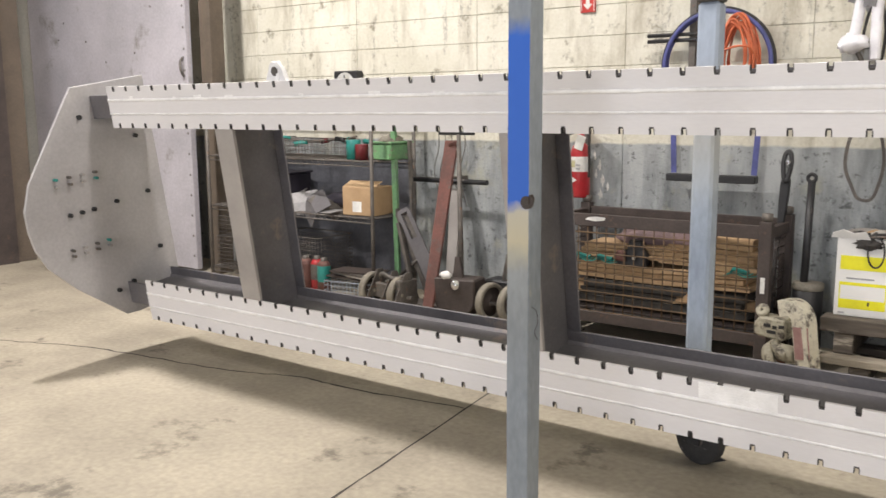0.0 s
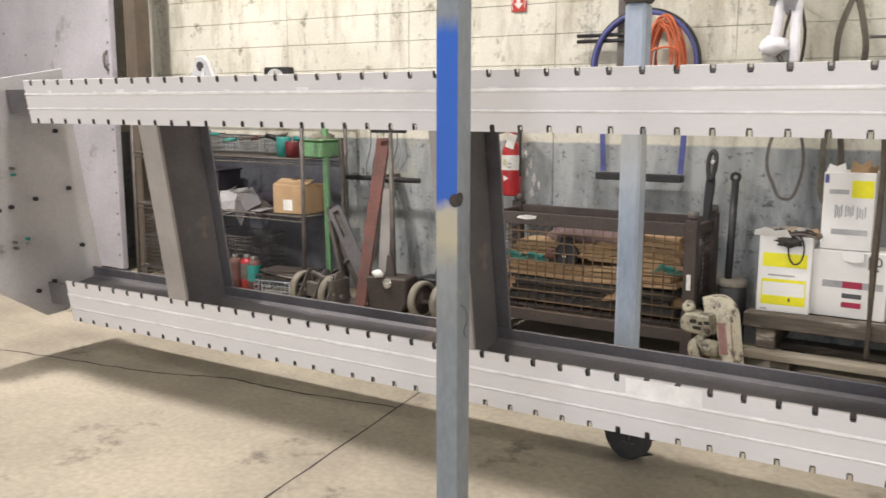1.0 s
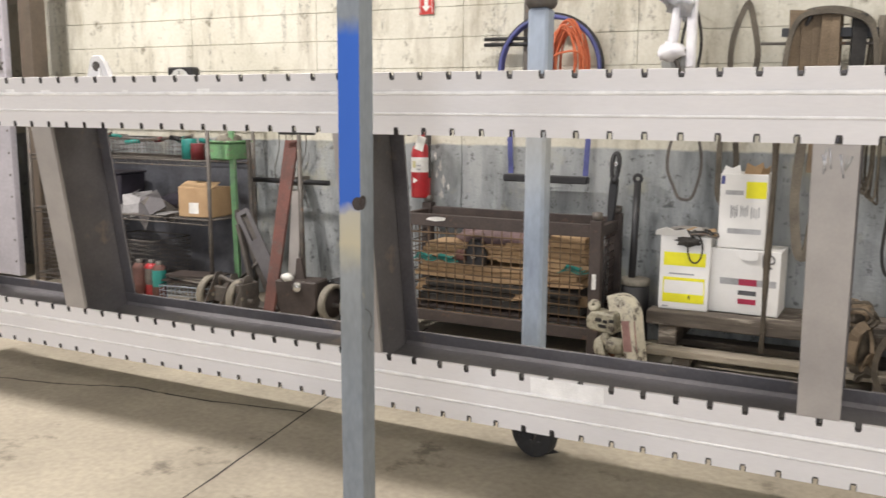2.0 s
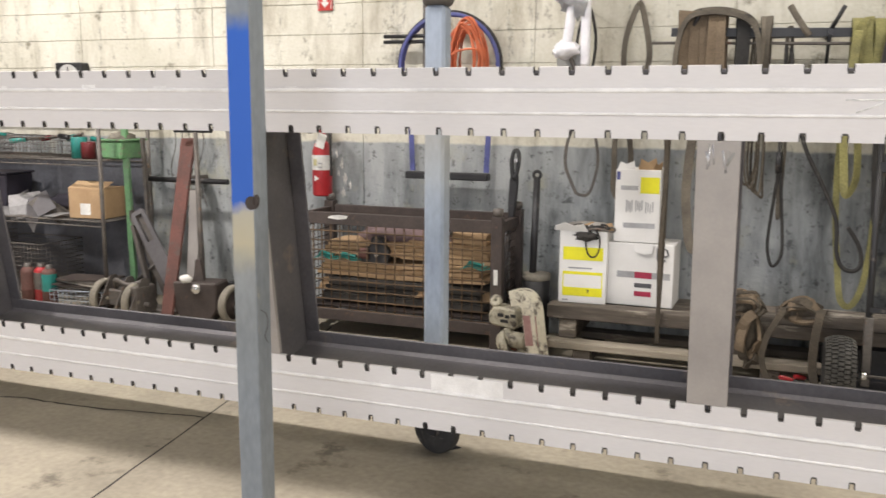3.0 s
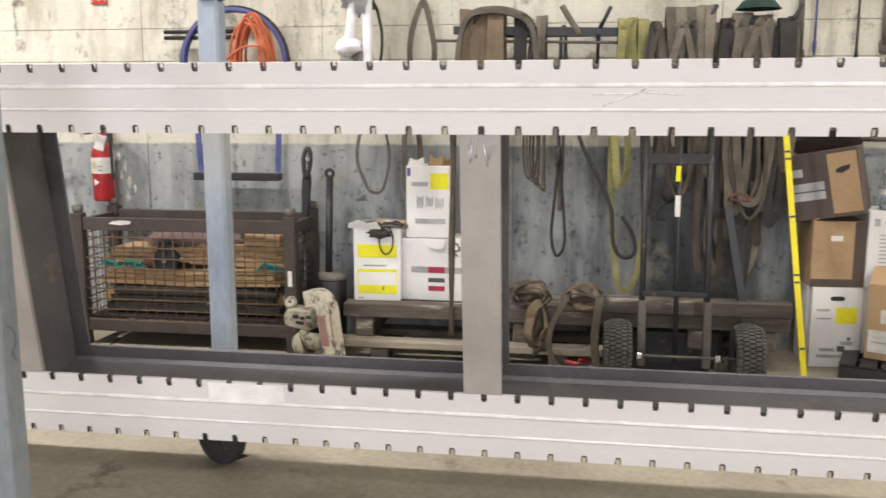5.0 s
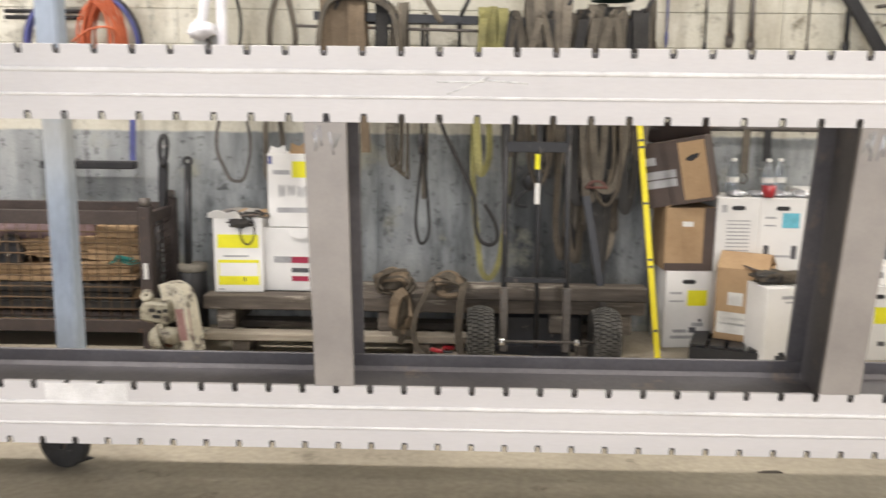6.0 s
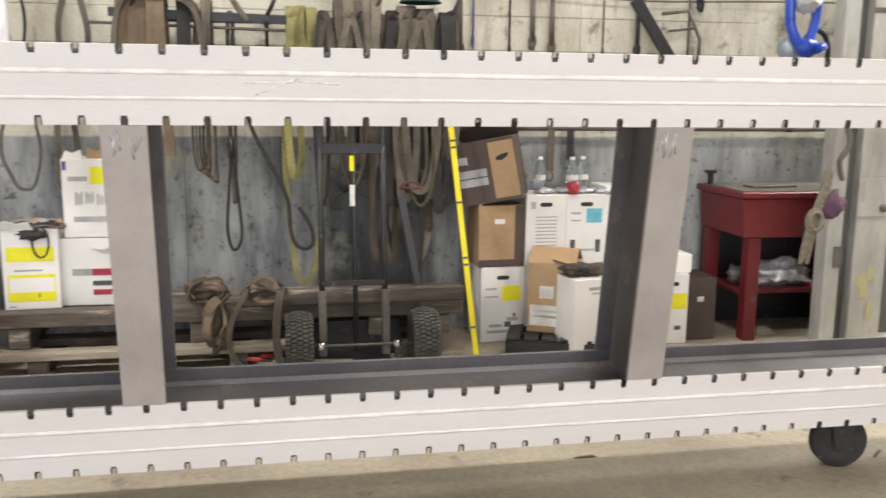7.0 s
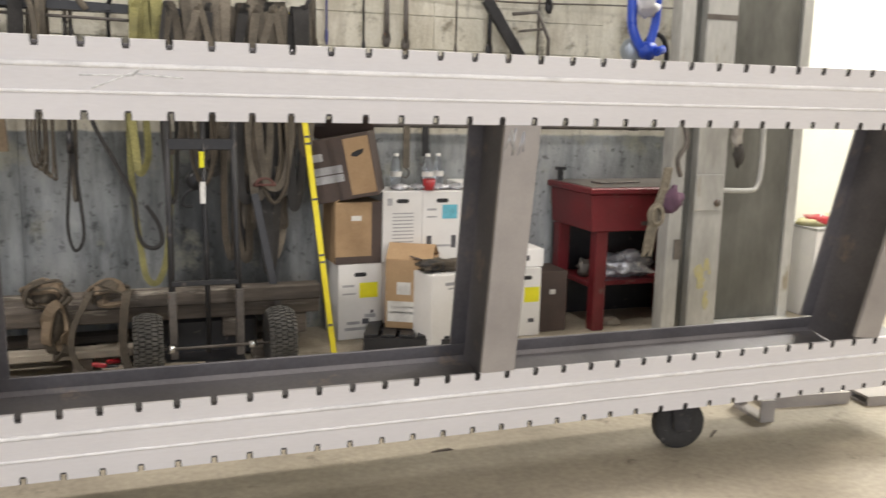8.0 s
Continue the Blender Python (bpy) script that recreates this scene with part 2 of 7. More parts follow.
M_CYAN = material("cyan_label", (0.18, 0.6, 0.75), 0.6)
M_INK = material("label_ink", (0.1, 0.1, 0.11), 0.7)
M_GREYINK = material("grey_ink", (0.45, 0.45, 0.46), 0.7)
M_REDINK = material("red_ink", (0.45, 0.03, 0.08), 0.6)
M_RED = material("red_enamel", (0.145, 0.014, 0.019), 0.4, 0.05, (0.1, 0.012, 0.014), 4, 0.7, 50, 0.2, 0.06, (0.12, 0.08, 0.07), 0.08)
M_EXT = material("extinguisher_red", (0.43, 0.022, 0.03), 0.35, 0.0, (0.3, 0.015, 0.02), 6, 0.4, coat=0.3)
M_WOOD = material("grey_timber", (0.145, 0.122, 0.1), 0.9, 0, (0.035, 0.029, 0.024), 7, 0.95, 50, 0.5, 0.5, (0.4, 0.36, 0.3), 0.17, (0.15, 1, 1), 0.15)
M_WOOD_L = material("pale_timber", (0.38, 0.335, 0.27), 0.9, 0, (0.2, 0.17, 0.13), 5, 0.9, 50, 0.3, 0.4, None, 0, (0.15, 1, 1), 0.12)
M_CREAM = material("chipped_cream_paint", (0.68, 0.64, 0.52), 0.55, 0, (0.5, 0.46, 0.36), 9, 0.8, 60, 0.2, 0.15, (0.11, 0.09, 0.075), 0.42)
M_CREAM_D = material("grimy_cream_casting", (0.42, 0.39, 0.3), 0.6, 0, (0.26, 0.235, 0.18), 10, 0.8, 60, 0.3, 0.2, (0.09, 0.075, 0.06), 0.5)
M_LABEL_P = material("faded_pink_label", (0.4, 0.24, 0.22), 0.7, 0, (0.3, 0.16, 0.15), 12, 0.6)
M_GREEN = material("green_paint", (0.15, 0.34, 0.15), 0.6, 0, (0.13, 0.2, 0.14), 7, 0.8, 50, 0.3, 0.1, (0.2, 0.2, 0.15), 0.2)
M_TEAL = material("teal_paint", (0.02, 0.25, 0.22), 0.5, 0, (0.02, 0.16, 0.14), 8, 0.6)
M_ORANGE = material("orange_cord_sheath", (0.62, 0.16, 0.065), 0.5, 0, (0.48, 0.11, 0.045), 12, 0.5)
M_HOSE = material("blue_hose_rubber", (0.09, 0.1, 0.3), 0.5, 0, (0.05, 0.06, 0.16), 8, 0.6)
M_SLING = material("dirty_sling_web", (0.165, 0.143, 0.112), 0.95, 0, (0.065, 0.056, 0.045), 7, 0.8, 120, 0.5, 0.3, per_object=0.3)
M_SLING_Y = material("yellow_sling_web", (0.3, 0.28, 0.11), 0.95, 0, (0.13, 0.12, 0.06), 7, 0.8, 120, 0.5, 0.3, per_object=0.15)
M_ROPE = material("pale_rope", (0.23, 0.2, 0.15), 0.95, 0, (0.12, 0.105, 0.08), 30, 0.7, 160, 0.5, 0.5)
M_YPOLE = material("yellow_pole_paint", (0.85, 0.72, 0.02), 0.5, 0, (0.7, 0.6, 0.02), 8, 0.5, 60, 0.2, 0.05)
M_BOTTLE = material("clear_plastic", (0.8, 0.85, 0.9), 0.1, 0, (0.75, 0.8, 0.86), 10, 0.3, bump=0)
M_BOTTLE.node_tree.nodes["Principled BSDF"].inputs["Transmission Weight"].default_value = 0.9
M_FOIL = material("crumpled_plastic_bag", (0.65, 0.66, 0.69), 0.25, 0.5, (0.4, 0.4, 0.43), 14, 0.8, 30, 0.4, 0.8)
M_WRAP = material("white_wrap", (0.85, 0.84, 0.86), 0.4, 0, (0.7, 0.68, 0.72), 12, 0.7, 40, 0.2, 0.6)
M_BLUEHOIST = material("blue_hoist_enamel", (0.03, 0.1, 0.65), 0.3, 0, (0.02, 0.07, 0.5), 6, 0.5, coat=0.3)
M_SHEET = material("lilac_grey_sheet_metal", (0.52, 0.495, 0.535), 0.55, 0.15, (0.34, 0.325, 0.35), 1.2, 0.8, 40, 0.2, 0.06, (0.27, 0.25, 0.24), 0.17)
M_RUSTPOST = material("dull_brown_column", (0.13, 0.1, 0.075), 0.8, 0.05, (0.08, 0.065, 0.05), 3, 0.7, 50, 0.2, 0.1)
M_COLUMN = material("pale_column_paint", (0.46, 0.46, 0.44), 0.6, 0.05, (0.26, 0.26, 0.245), 4, 0.8, 40, 0.2, 0.1, (0.25, 0.22, 0.16), 0.12, (1, 1, 0.3))
M_YSTAIN = material("yellow_smear", (0.45, 0.41, 0.2), 0.7, 0, (0.4, 0.39, 0.31), 14, 0.8)
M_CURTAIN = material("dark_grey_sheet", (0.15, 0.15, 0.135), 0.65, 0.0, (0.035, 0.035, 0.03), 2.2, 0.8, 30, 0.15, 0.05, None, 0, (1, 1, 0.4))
M_BOOTH = material("booth_white", (0.86, 0.87, 0.78), 0.7, 0, (0.8, 0.81, 0.72), 1.5, 0.6)
M_BIN = material("dark_purple_plastic", (0.035, 0.03, 0.045), 0.6, 0, (0.02, 0.018, 0.026), 6, 0.6)
# mottled dark blue-grey that holds the shade on the wall behind the shelves
M_SHELF_SHADE = material("shelf_shade_blue_grey", (0.12, 0.123, 0.14), 0.8, 0, (0.028, 0.027, 0.034), 2.6, 0.9, 40, 0.3, 0.1)
M_OFFCUT = material("dull_offcut_steel", (0.27, 0.26, 0.26), 0.6, 0.2, (0.17, 0.165, 0.165), 7, 0.8)
M_PURPLE = material("purple_rag", (0.12, 0.06, 0.1), 0.9, 0, (0.07, 0.04, 0.06), 12, 0.7)
M_SIGN = material("sign_red", (0.55, 0.04, 0.03), 0.5)
M_WHITEP = material("sign_white", (0.85, 0.84, 0.8), 0.6)
M_DARKRAG = material("dark_rag", (0.06, 0.055, 0.05), 0.95, 0, None, 14, 0.7, 60, 0.4, 0.6)


def post_face_material(name, stops, base, dark):
    """Bands of sprayed paint up one face of a post: grey, beige, blue, grey, with soft uneven edges."""
    m = material(name, base, 0.6, 0.05, dark, 5, 0.8, 50, 0.25, 0.1, None, 0, (1, 1, 0.4))
    nodes, link = m.node_tree.nodes, m.node_tree.links.new
    bsdf = nodes["Principled BSDF"]
    under = bsdf.inputs["Base Color"].links[0].from_socket
    geo = nodes.new("ShaderNodeNewGeometry")
    sep = nodes.new("ShaderNodeSeparateXYZ")
    link(geo.outputs["Position"], sep.inputs[0])
    wob = nodes.new("ShaderNodeTexNoise")
    wob.inputs["Scale"].default_value = 18
    link(geo.outputs["Position"], wob.inputs["Vector"])
    mad = nodes.new("ShaderNodeMath")
    mad.operation = "MULTIPLY_ADD"
    mad.inputs[1].default_value = 0.05
    link(wob.outputs["Fac"], mad.inputs[0])
    link(sep.outputs["Z"], mad.inputs[2])
    rng = nodes.new("ShaderNodeMapRange")
    rng.inputs[1].default_value, rng.inputs[2].default_value = 0.5, 2.0
    link(mad.outputs[0], rng.inputs[0])
    col = nodes.new("ShaderNodeValToRGB")
    fac = nodes.new("ShaderNodeValToRGB")
    for ramp, k in ((col, 1), (fac, 2)):
        el = ramp.color_ramp.elements
        for i, st in enumerate(stops):
            p = (st[0] - 0.5) / 1.5
            e = el[i] if i < 2 else el.new(p)
            e.position = p
        for e, st in zip(sorted(el, key=lambda q: q.position), stops):
            e.color = (*st[1], 1) if k == 1 else (st[2], st[2], st[2], 1)
        link(rng.outputs[0], ramp.inputs[0])
    mix = nodes.new("ShaderNodeMix")
    mix.data_type = "RGBA"
    link(fac.outputs[0], mix.inputs[0])
    link(under, mix.inputs[6])
    link(col.outputs[0], mix.inputs[7])
    link(mix.outputs[2], bsdf.inputs["Base Color"])
    return m


FRONT_STOPS = [(0.5, (0.4, 0.38, 0.3), 0.0), (0.92, (0.46, 0.42, 0.3), 0.15), (1.02, (0.5, 0.45, 0.31), 0.9), (1.12, (0.46, 0.43, 0.34), 0.95), (1.15, (0.03, 0.12, 0.5), 1.0), (1.68, (0.03, 0.13, 0.55), 1.0), (1.74, (0.06, 0.16, 0.5), 0.0)]
BACK_STOPS = [(0.5, (0.4, 0.44, 0.5), 0.0), (0.95, (0.42, 0.45, 0.47), 0.1), (1.12, (0.45, 0.45, 0.42), 0.4), (1.3, (0.48, 0.46, 0.4), 0.55), (1.42, (0.44, 0.46, 0.48), 0.4), (1.68, (0.36, 0.41, 0.5), 0.5), (1.8, (0.3, 0.34, 0.42), 0.3)]
M_POSTFACE = post_face_material("sprayed_post_face", FRONT_STOPS, (0.25, 0.28, 0.31), (0.17, 0.19, 0.21))
M_POLEFACE = post_face_material("oversprayed_pole", BACK_STOPS, (0.36, 0.42, 0.5), (0.27, 0.32, 0.4))

# ---- mesh helpers ----


class Shape:
    """Collects vertices and faces of one mesh."""

    def __init__(self):
        self.v, self.f, self.smooth = [], [], []

    def add(self, verts, faces, smooth=False):
        n = len(self.v)
        self.v += [tuple(p) for p in verts]
        self.f += [tuple(i + n for i in q) for q in faces]
        self.smooth += [smooth] * len(faces)
        return self

    def box(self, x0, x1, y0, y1, z0, z1, m=None):
        vs = [Vector(p) for p in ((x0, y0, z0), (x1, y0, z0), (x1, y1, z0), (x0, y1, z0), (x0, y0, z1), (x1, y0, z1), (x1, y1, z1), (x0, y1, z1))]
        if m is not None:
            vs = [m @ p for p in vs]
        return self.add(vs, [(3, 2, 1, 0), (4, 5, 6, 7), (0, 1, 5, 4), (1, 2, 6, 5), (2, 3, 7, 6), (3, 0, 4, 7)])

    def prism(self, outline, y0, y1, m=None):
        """Outline of (x, z) points, counter-clockwise seen from -y, from y0 to y1."""
        n = len(outline)
        vs = [Vector((x, y0, z)) for x, z in outline] + [Vector((x, y1, z)) for x, z in outline]
        if m is not None:
            vs = [m @ p for p in vs]
        return self.add(vs, [tuple(range(n)), tuple(range(2 * n - 1, n - 1, -1))] + [(i, i + n, (i + 1) % n + n, (i + 1) % n) for i in range(n)])

    def sweep(self, path, rx, ry=None, seg=8, closed=False, flat=False, taper=None):
        """A tube (or, flat, a band rx wide and ry thick) along a path."""
        ry = ry or rx
        pts = [Vector(p) for p in path]
        n = len(pts)
        rings = []
        side = None
        for i, p in enumerate(pts):
            a, b = pts[(i - 1) % n if closed else max(i - 1, 0)], pts[(i + 1) % n if closed else min(i + 1, n - 1)]
            d = (b - a).normalized() if (b - a).length > 1e-9 else Vector((0, 0, 1))
            if side is None:
                ref = Vector((0, 1, 0)) if abs(d.y) < 0.9 else Vector((1, 0, 0))
                side = (ref - d * ref.dot(d)).normalized()
            else:
                side = (side - d * side.dot(d)).normalized()
            other = d.cross(side)
            k = taper(i / max(1, n - 1)) if taper else 1
            if flat:
                ring = [p + side * rx * k * a1 + other * ry * b1 for a1, b1 in ((-0.5, -0.5), (0.5, -0.5), (0.5, 0.5), (-0.5, 0.5))]
            else:
                ring = [p + side * rx * k * math.cos(2 * math.pi * j / seg) + other * ry * k * math.sin(2 * math.pi * j / seg) for j in range(seg)]
            rings.append(ring)
        s = len(rings[0])
        vs = [q for r in rings for q in r]
        fs = []
        for i in range(n if closed else n - 1):
            k = (i + 1) % n
            fs += [(i * s + j, i * s + (j + 1) % s, k * s + (j + 1) % s, k * s + j) for j in range(s)]
        self.add(vs, fs, not flat)
        if not closed:
            self.f += [tuple(len(self.v) - len(vs) + j for j in range(s - 1, -1, -1)), tuple(len(self.v) - s + j for j in range(s))]
            self.smooth += [False, False]
        return self

    def rod(self, a, b, r, r2=None, seg=12):
        r2 = r if r2 is None else r2
        return self.sweep([a, b], r, seg=seg, taper=lambda u: 1 + (r2 / r - 1) * u)

    def lathe(self, profile, seg=20, m=None):
        """Profile of (radius, z) turned round z."""
        n = len(profile)
        vs = [Vector((r * math.cos(2 * math.pi * j / seg), r * math.sin(2 * math.pi * j / seg), z)) for j in range(seg) for r, z in profile]
        if m is not None:
            vs = [m @ p for p in vs]
        fs = [(j * n + i, ((j + 1) % seg) * n + i, ((j + 1) % seg) * n + i + 1, j * n + i + 1) for j in range(seg) for i in range(n - 1)]
        return self.add(vs, fs, True)


def smooth_path(points, steps=6, closed=False):
    """A soft curve through the points."""
    pts = [Vector(p) for p in points]
    n = len(pts)
    out = []
    for i in range(n if closed else n - 1):
        p0, p1, p2, p3 = (pts[(i + k) % n] if closed else pts[min(max(i + k, 0), n - 1)] for k in (-1, 0, 1, 2))
        for s in range(steps):
            t = s / steps
            out.append(0.5 * (2 * p1 + (p2 - p0) * t + (2 * p0 - 5 * p1 + 4 * p2 - p3) * t * t + (3 * p1 - p0 - 3 * p2 + p3) * t ** 3))
    if not closed:
        out.append(pts[-1])
    return out


def part(name, shape, mat, parent=None, label="", bevel=0.0, m=None):
    """One mesh object, under a thing or a part if a parent is given."""
    me = bpy.data.meshes.new(name)
    me.from_pydata(shape.v, [], shape.f)
    me.polygons.foreach_set("use_smooth", shape.smooth)
    if bevel:
        bm = bmesh.new()
        bm.from_mesh(me)
        bmesh.ops.bevel(bm, geom=bm.edges[:], offset=bevel, segments=1, affect="EDGES", clamp_overlap=True)
        bm.to_mesh(me)
        bm.free()
    me.materials.append(mat)
    ob = new(name, me)
    if parent is not None:
        ob.parent = parent
    if m is not None:
        ob.matrix_basis = m
    if label:
        tagged(ob, label)
    return ob


def thing(name, m, label, category, group="", kind=""):
    ob = new(name)
    ob.empty_display_size = 0.1
    ob.matrix_basis = m
    return tagged(ob, label, category, group, kind)


def shared(name, mesh_ob, parent, m):
    """Another piece on the same mesh."""
    ob = new(name, mesh_ob.data)
    ob.parent = parent
    ob.matrix_basis = m
    return ob


def blob(cx, cy, cz, rx, ry, rz, seed, seg=12, rings=7, rough=0.25):
    s = Shape()
    vs, fs = [], []
    for i in range(rings + 1):
        a = math.pi * i / rings
        for j in range(seg):
            b = 2 * math.pi * j / seg
            d = Vector((math.sin(a) * math.cos(b), math.sin(a) * math.sin(b), math.cos(a)))
            k = 1 + rough * noise.noise(d * 2.3 + Vector((seed, seed * 0.7, 0)))
            vs.append((cx + rx * d.x * k, cy + ry * d.y * k, cz + rz * d.z * k))
    for i in range(rings):
        for j in range(seg):
            fs.append((i * seg + j, (i + 1) * seg + j, (i + 1) * seg + (j + 1) % seg, i * seg + (j + 1) % seg))
    return s.add(vs, fs, True)


# ---- the building ----
WALL_Y = 5.4
part("floor", Shape().box(-12, 12, -7, 9, -0.2, 0), M_FLOOR)
floor = bpy.data.objects["floor"]
tagged(floor, "worn beige concrete shop floor with stains and cracks", "floor", kind="structure")


def ribbon(points, width, z=0.0012, jitter=0.0, seed=1):
    rnd = random.Random(seed)
    pts = smooth_path([(x, y, z) for x, y in points], 8)
    s = Shape()
    vs = []
    for i, p in enumerate(pts):
        a, b = pts[max(i - 1, 0)], pts[min(i + 1, len(pts) - 1)]
        d = (b - a).normalized()
        nrm = Vector((-d.y, d.x, 0))
        off = rnd.uniform(-jitter, jitter)
        w = width * rnd.uniform(0.5, 1.2)
        vs += [p + nrm * (off + w / 2), p + nrm * (off - w / 2)]
    return s.add(vs, [(2 * i, 2 * i + 1, 2 * i + 3, 2 * i + 2) for i in range(len(pts) - 1)])


part("crack", ribbon([(-6.3, 2.45), (-5.46, 2.64), (-4.94, 2.84), (-4.4, 2.94), (-3.76, 3.04), (-3.33, 3.18), (-2.97, 3.19), (-2.31, 3.29)], 0.014, jitter=0.008), M_CRACK, floor)
part("joint", ribbon([(-2.0, 1.0), (-2.15, 2.19), (-2.35, 3.58), (-2.55, 5.0)], 0.013, jitter=0.002), M_CRACK, floor)

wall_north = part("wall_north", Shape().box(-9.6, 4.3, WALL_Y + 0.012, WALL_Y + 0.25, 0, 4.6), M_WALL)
tagged(wall_north, "old concrete wall, grey paint below and stained cream paint above", "wall", kind="structure")
# south side is unseen; its opening is left for the assumed daylight
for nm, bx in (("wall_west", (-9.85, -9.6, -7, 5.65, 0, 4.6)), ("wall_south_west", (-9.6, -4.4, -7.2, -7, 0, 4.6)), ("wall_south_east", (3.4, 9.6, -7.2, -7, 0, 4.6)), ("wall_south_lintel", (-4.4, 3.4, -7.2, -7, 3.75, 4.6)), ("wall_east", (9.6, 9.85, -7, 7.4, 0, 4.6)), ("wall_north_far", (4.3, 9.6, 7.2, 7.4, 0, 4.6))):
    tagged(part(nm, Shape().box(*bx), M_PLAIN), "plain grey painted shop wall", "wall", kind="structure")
tagged(part("wall_return", Shape().box(4.3, 4.42, WALL_Y, 7.2, 0, 4.6), M_BOOTH), "short white return wall beside the bright bay", "wall", kind="structure")
tagged(part("ceiling", Shape().box(-9.85, 9.85, -7.2, 7.4, 4.6, 4.75), M_PLAIN), "plain shop ceiling", "ceiling", kind="structure")

# ---- the steel frame that leans a little towards the aisle ----
frame_m = pose(0, 3.0383, 0, 8.804, 0, 0)
steel_frame = thing("steel_girder", frame_m, "long fabricated steel ladder girder with white slotted plates on casters", "steel girder")
X_L, X_R = -4.36, 3.72
S0, PITCH = -0.066, 0.1143
DEPTH, FLANGE = 0.33, 0.13


def h_beam_x(name, x0, x1, v, n0=0.012, half=FLANGE / 2):
    """An H section along x, web level at height v: web with fillets, two flanges."""
    s = Shape().box(x0, x1, n0 + 0.011, DEPTH - 0.011, v - 0.004, v + 0.004)
    web = part(name, s, M_STEEL, steel_frame, "dark mill-scale steel H beam")
    for n, sg in ((n0 + 0.011, 1), (DEPTH - 0.011, -1)):
        for u in (1, -1):
            tri = [(n, v + u * 0.018), (n + sg * 0.014, v + u * 0.0041), (n, v + u * 0.0041)]
            fs = Shape().add([(x, p, q) for x in (x0, x1) for p, q in tri], [(0, 1, 2), (5, 4, 3), (0, 3, 4, 1), (1, 4, 5, 2), (2, 5, 3, 0)])
            part("fillet", fs, M_STEEL, web)
    for y0, y1 in ((n0, n0 + 0.011), (DEPTH - 0.011, DEPTH)):
        part("flange", Shape().box(x0, x1, y0, y1, v - half, v + half), M_STEEL, web, bevel=0.002)


def face_plate(z0, z1):
    """A plate from n = 0 to 12 mm, notched along both long edges."""
    xs = [X_L]
    cols = []
    first = math.ceil((X_L + 0.03 - S0) / PITCH)
    last = math.floor((X_R - 0.03 - S0) / PITCH)
    for i in range(first, last + 1):
        c = S0 + i * PITCH
        cols += [(c - 0.0095, 0), (c - 0.0095, 0.019), (c - 0.005, 0.026), (c + 0.005, 0.026), (c + 0.0095, 0.019), (c + 0.0095, 0)]
    cols = [(X_L, 0)] + cols + [(X_R, 0)]
    s = Shape()
    vs, fs = [], []
    for x, d in cols:
        vs += [(x, 0, z0 + d), (x, 0, z1 - d), (x, 0.012, z0 + d), (x, 0.012, z1 - d)]
    for i in range(len(cols) - 1):
        a, b = 4 * i, 4 * i + 4
        if abs(cols[i][0] - cols[i + 1][0]) > 1e-6:
            fs += [(a, b, b + 1, a + 1), (a + 2, a + 3, b + 3, b + 2)]
        fs += [(a + 1, b + 1, b + 3, a + 3), (a, a + 2, b + 2, b)]
    e = 4 * (len(cols) - 1)
    fs += [(0, 1, 3, 2), (e, e + 2, e + 3, e + 1)]
    return s.add(vs, fs)


X_END = -4.555
h_beam_x("lower_chord", X_END, X_R, 0.36)
h_beam_x("upper_chord", X_END, X_R, 1.465)
for z0, z1 in ((0.218, 0.458), (1.352, 1.577)):
    fp = part("face_plate", face_plate(z0, z1), M_PRIMER, steel_frame, "white primed plate with slotted edges")
    h = z1 - z0
    # thin dark lining round every slot, a little proud of the plate
    edge = Shape()
    for i in range(math.ceil((X_L + 0.03 - S0) / PITCH), math.floor((X_R - 0.03 - S0) / PITCH) + 1):
        c = S0 + i * PITCH
        for zb, up in ((z0, 1), (z1, -1)):
            a, b = sorted((zb + up * 0.0004, zb + up * 0.0205))
            edge.box(c - 0.0103, c - 0.0072, -0.0004, 0.0125, a, b).box(c + 0.0072, c + 0.0103, -0.0004, 0.0125, a, b)
            a, b = sorted((zb + up * 0.0208, zb + up * 0.0268))
            edge.box(c - 0.0085, c + 0.0085, -0.0004, 0.0125, a, b)
    tagged(part("slot_edge", edge, M_SLOT_EDGE, fp, "dark edges of the slots"), kind="stuff")
    part("centre_strip", Shape().box(X_L, X_R, -0.0025, -0.0001, z0 + 0.345 * h, z0 + 0.675 * h), M_PRIMER, fp)
    for k, r in ((0.345, 0.004), (0.675, 0.0066)):
        path = [(X_L + (X_R - X_L) * i / 160, -0.0028, z0 + k * h + 0.0011 * noise.noise(Vector((i * 0.9, k * 50, z0)))) for i in range(161)]
        part("weld_line", Shape().sweep(path, 0.0035, r * 1.3, seg=6), M_BRIGHT, fp, "bright narrow weld line")

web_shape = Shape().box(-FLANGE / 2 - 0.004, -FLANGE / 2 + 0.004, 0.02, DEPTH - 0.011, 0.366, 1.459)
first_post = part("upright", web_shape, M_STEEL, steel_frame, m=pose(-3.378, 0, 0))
# front flange takes a paler steel than the web and back flange
first_front = part("front_flange", Shape().box(-FLANGE, 0, 0.0, 0.0195, 0.4585, 1.3515), M_STEEL_L, first_post, "lighter grey front flange", bevel=0.0015)
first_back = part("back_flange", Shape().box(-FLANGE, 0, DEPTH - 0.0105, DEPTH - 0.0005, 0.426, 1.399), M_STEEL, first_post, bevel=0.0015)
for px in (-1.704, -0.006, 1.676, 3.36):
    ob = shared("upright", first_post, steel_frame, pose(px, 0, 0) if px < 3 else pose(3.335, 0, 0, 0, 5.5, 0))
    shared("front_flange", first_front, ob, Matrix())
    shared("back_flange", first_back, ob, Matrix())
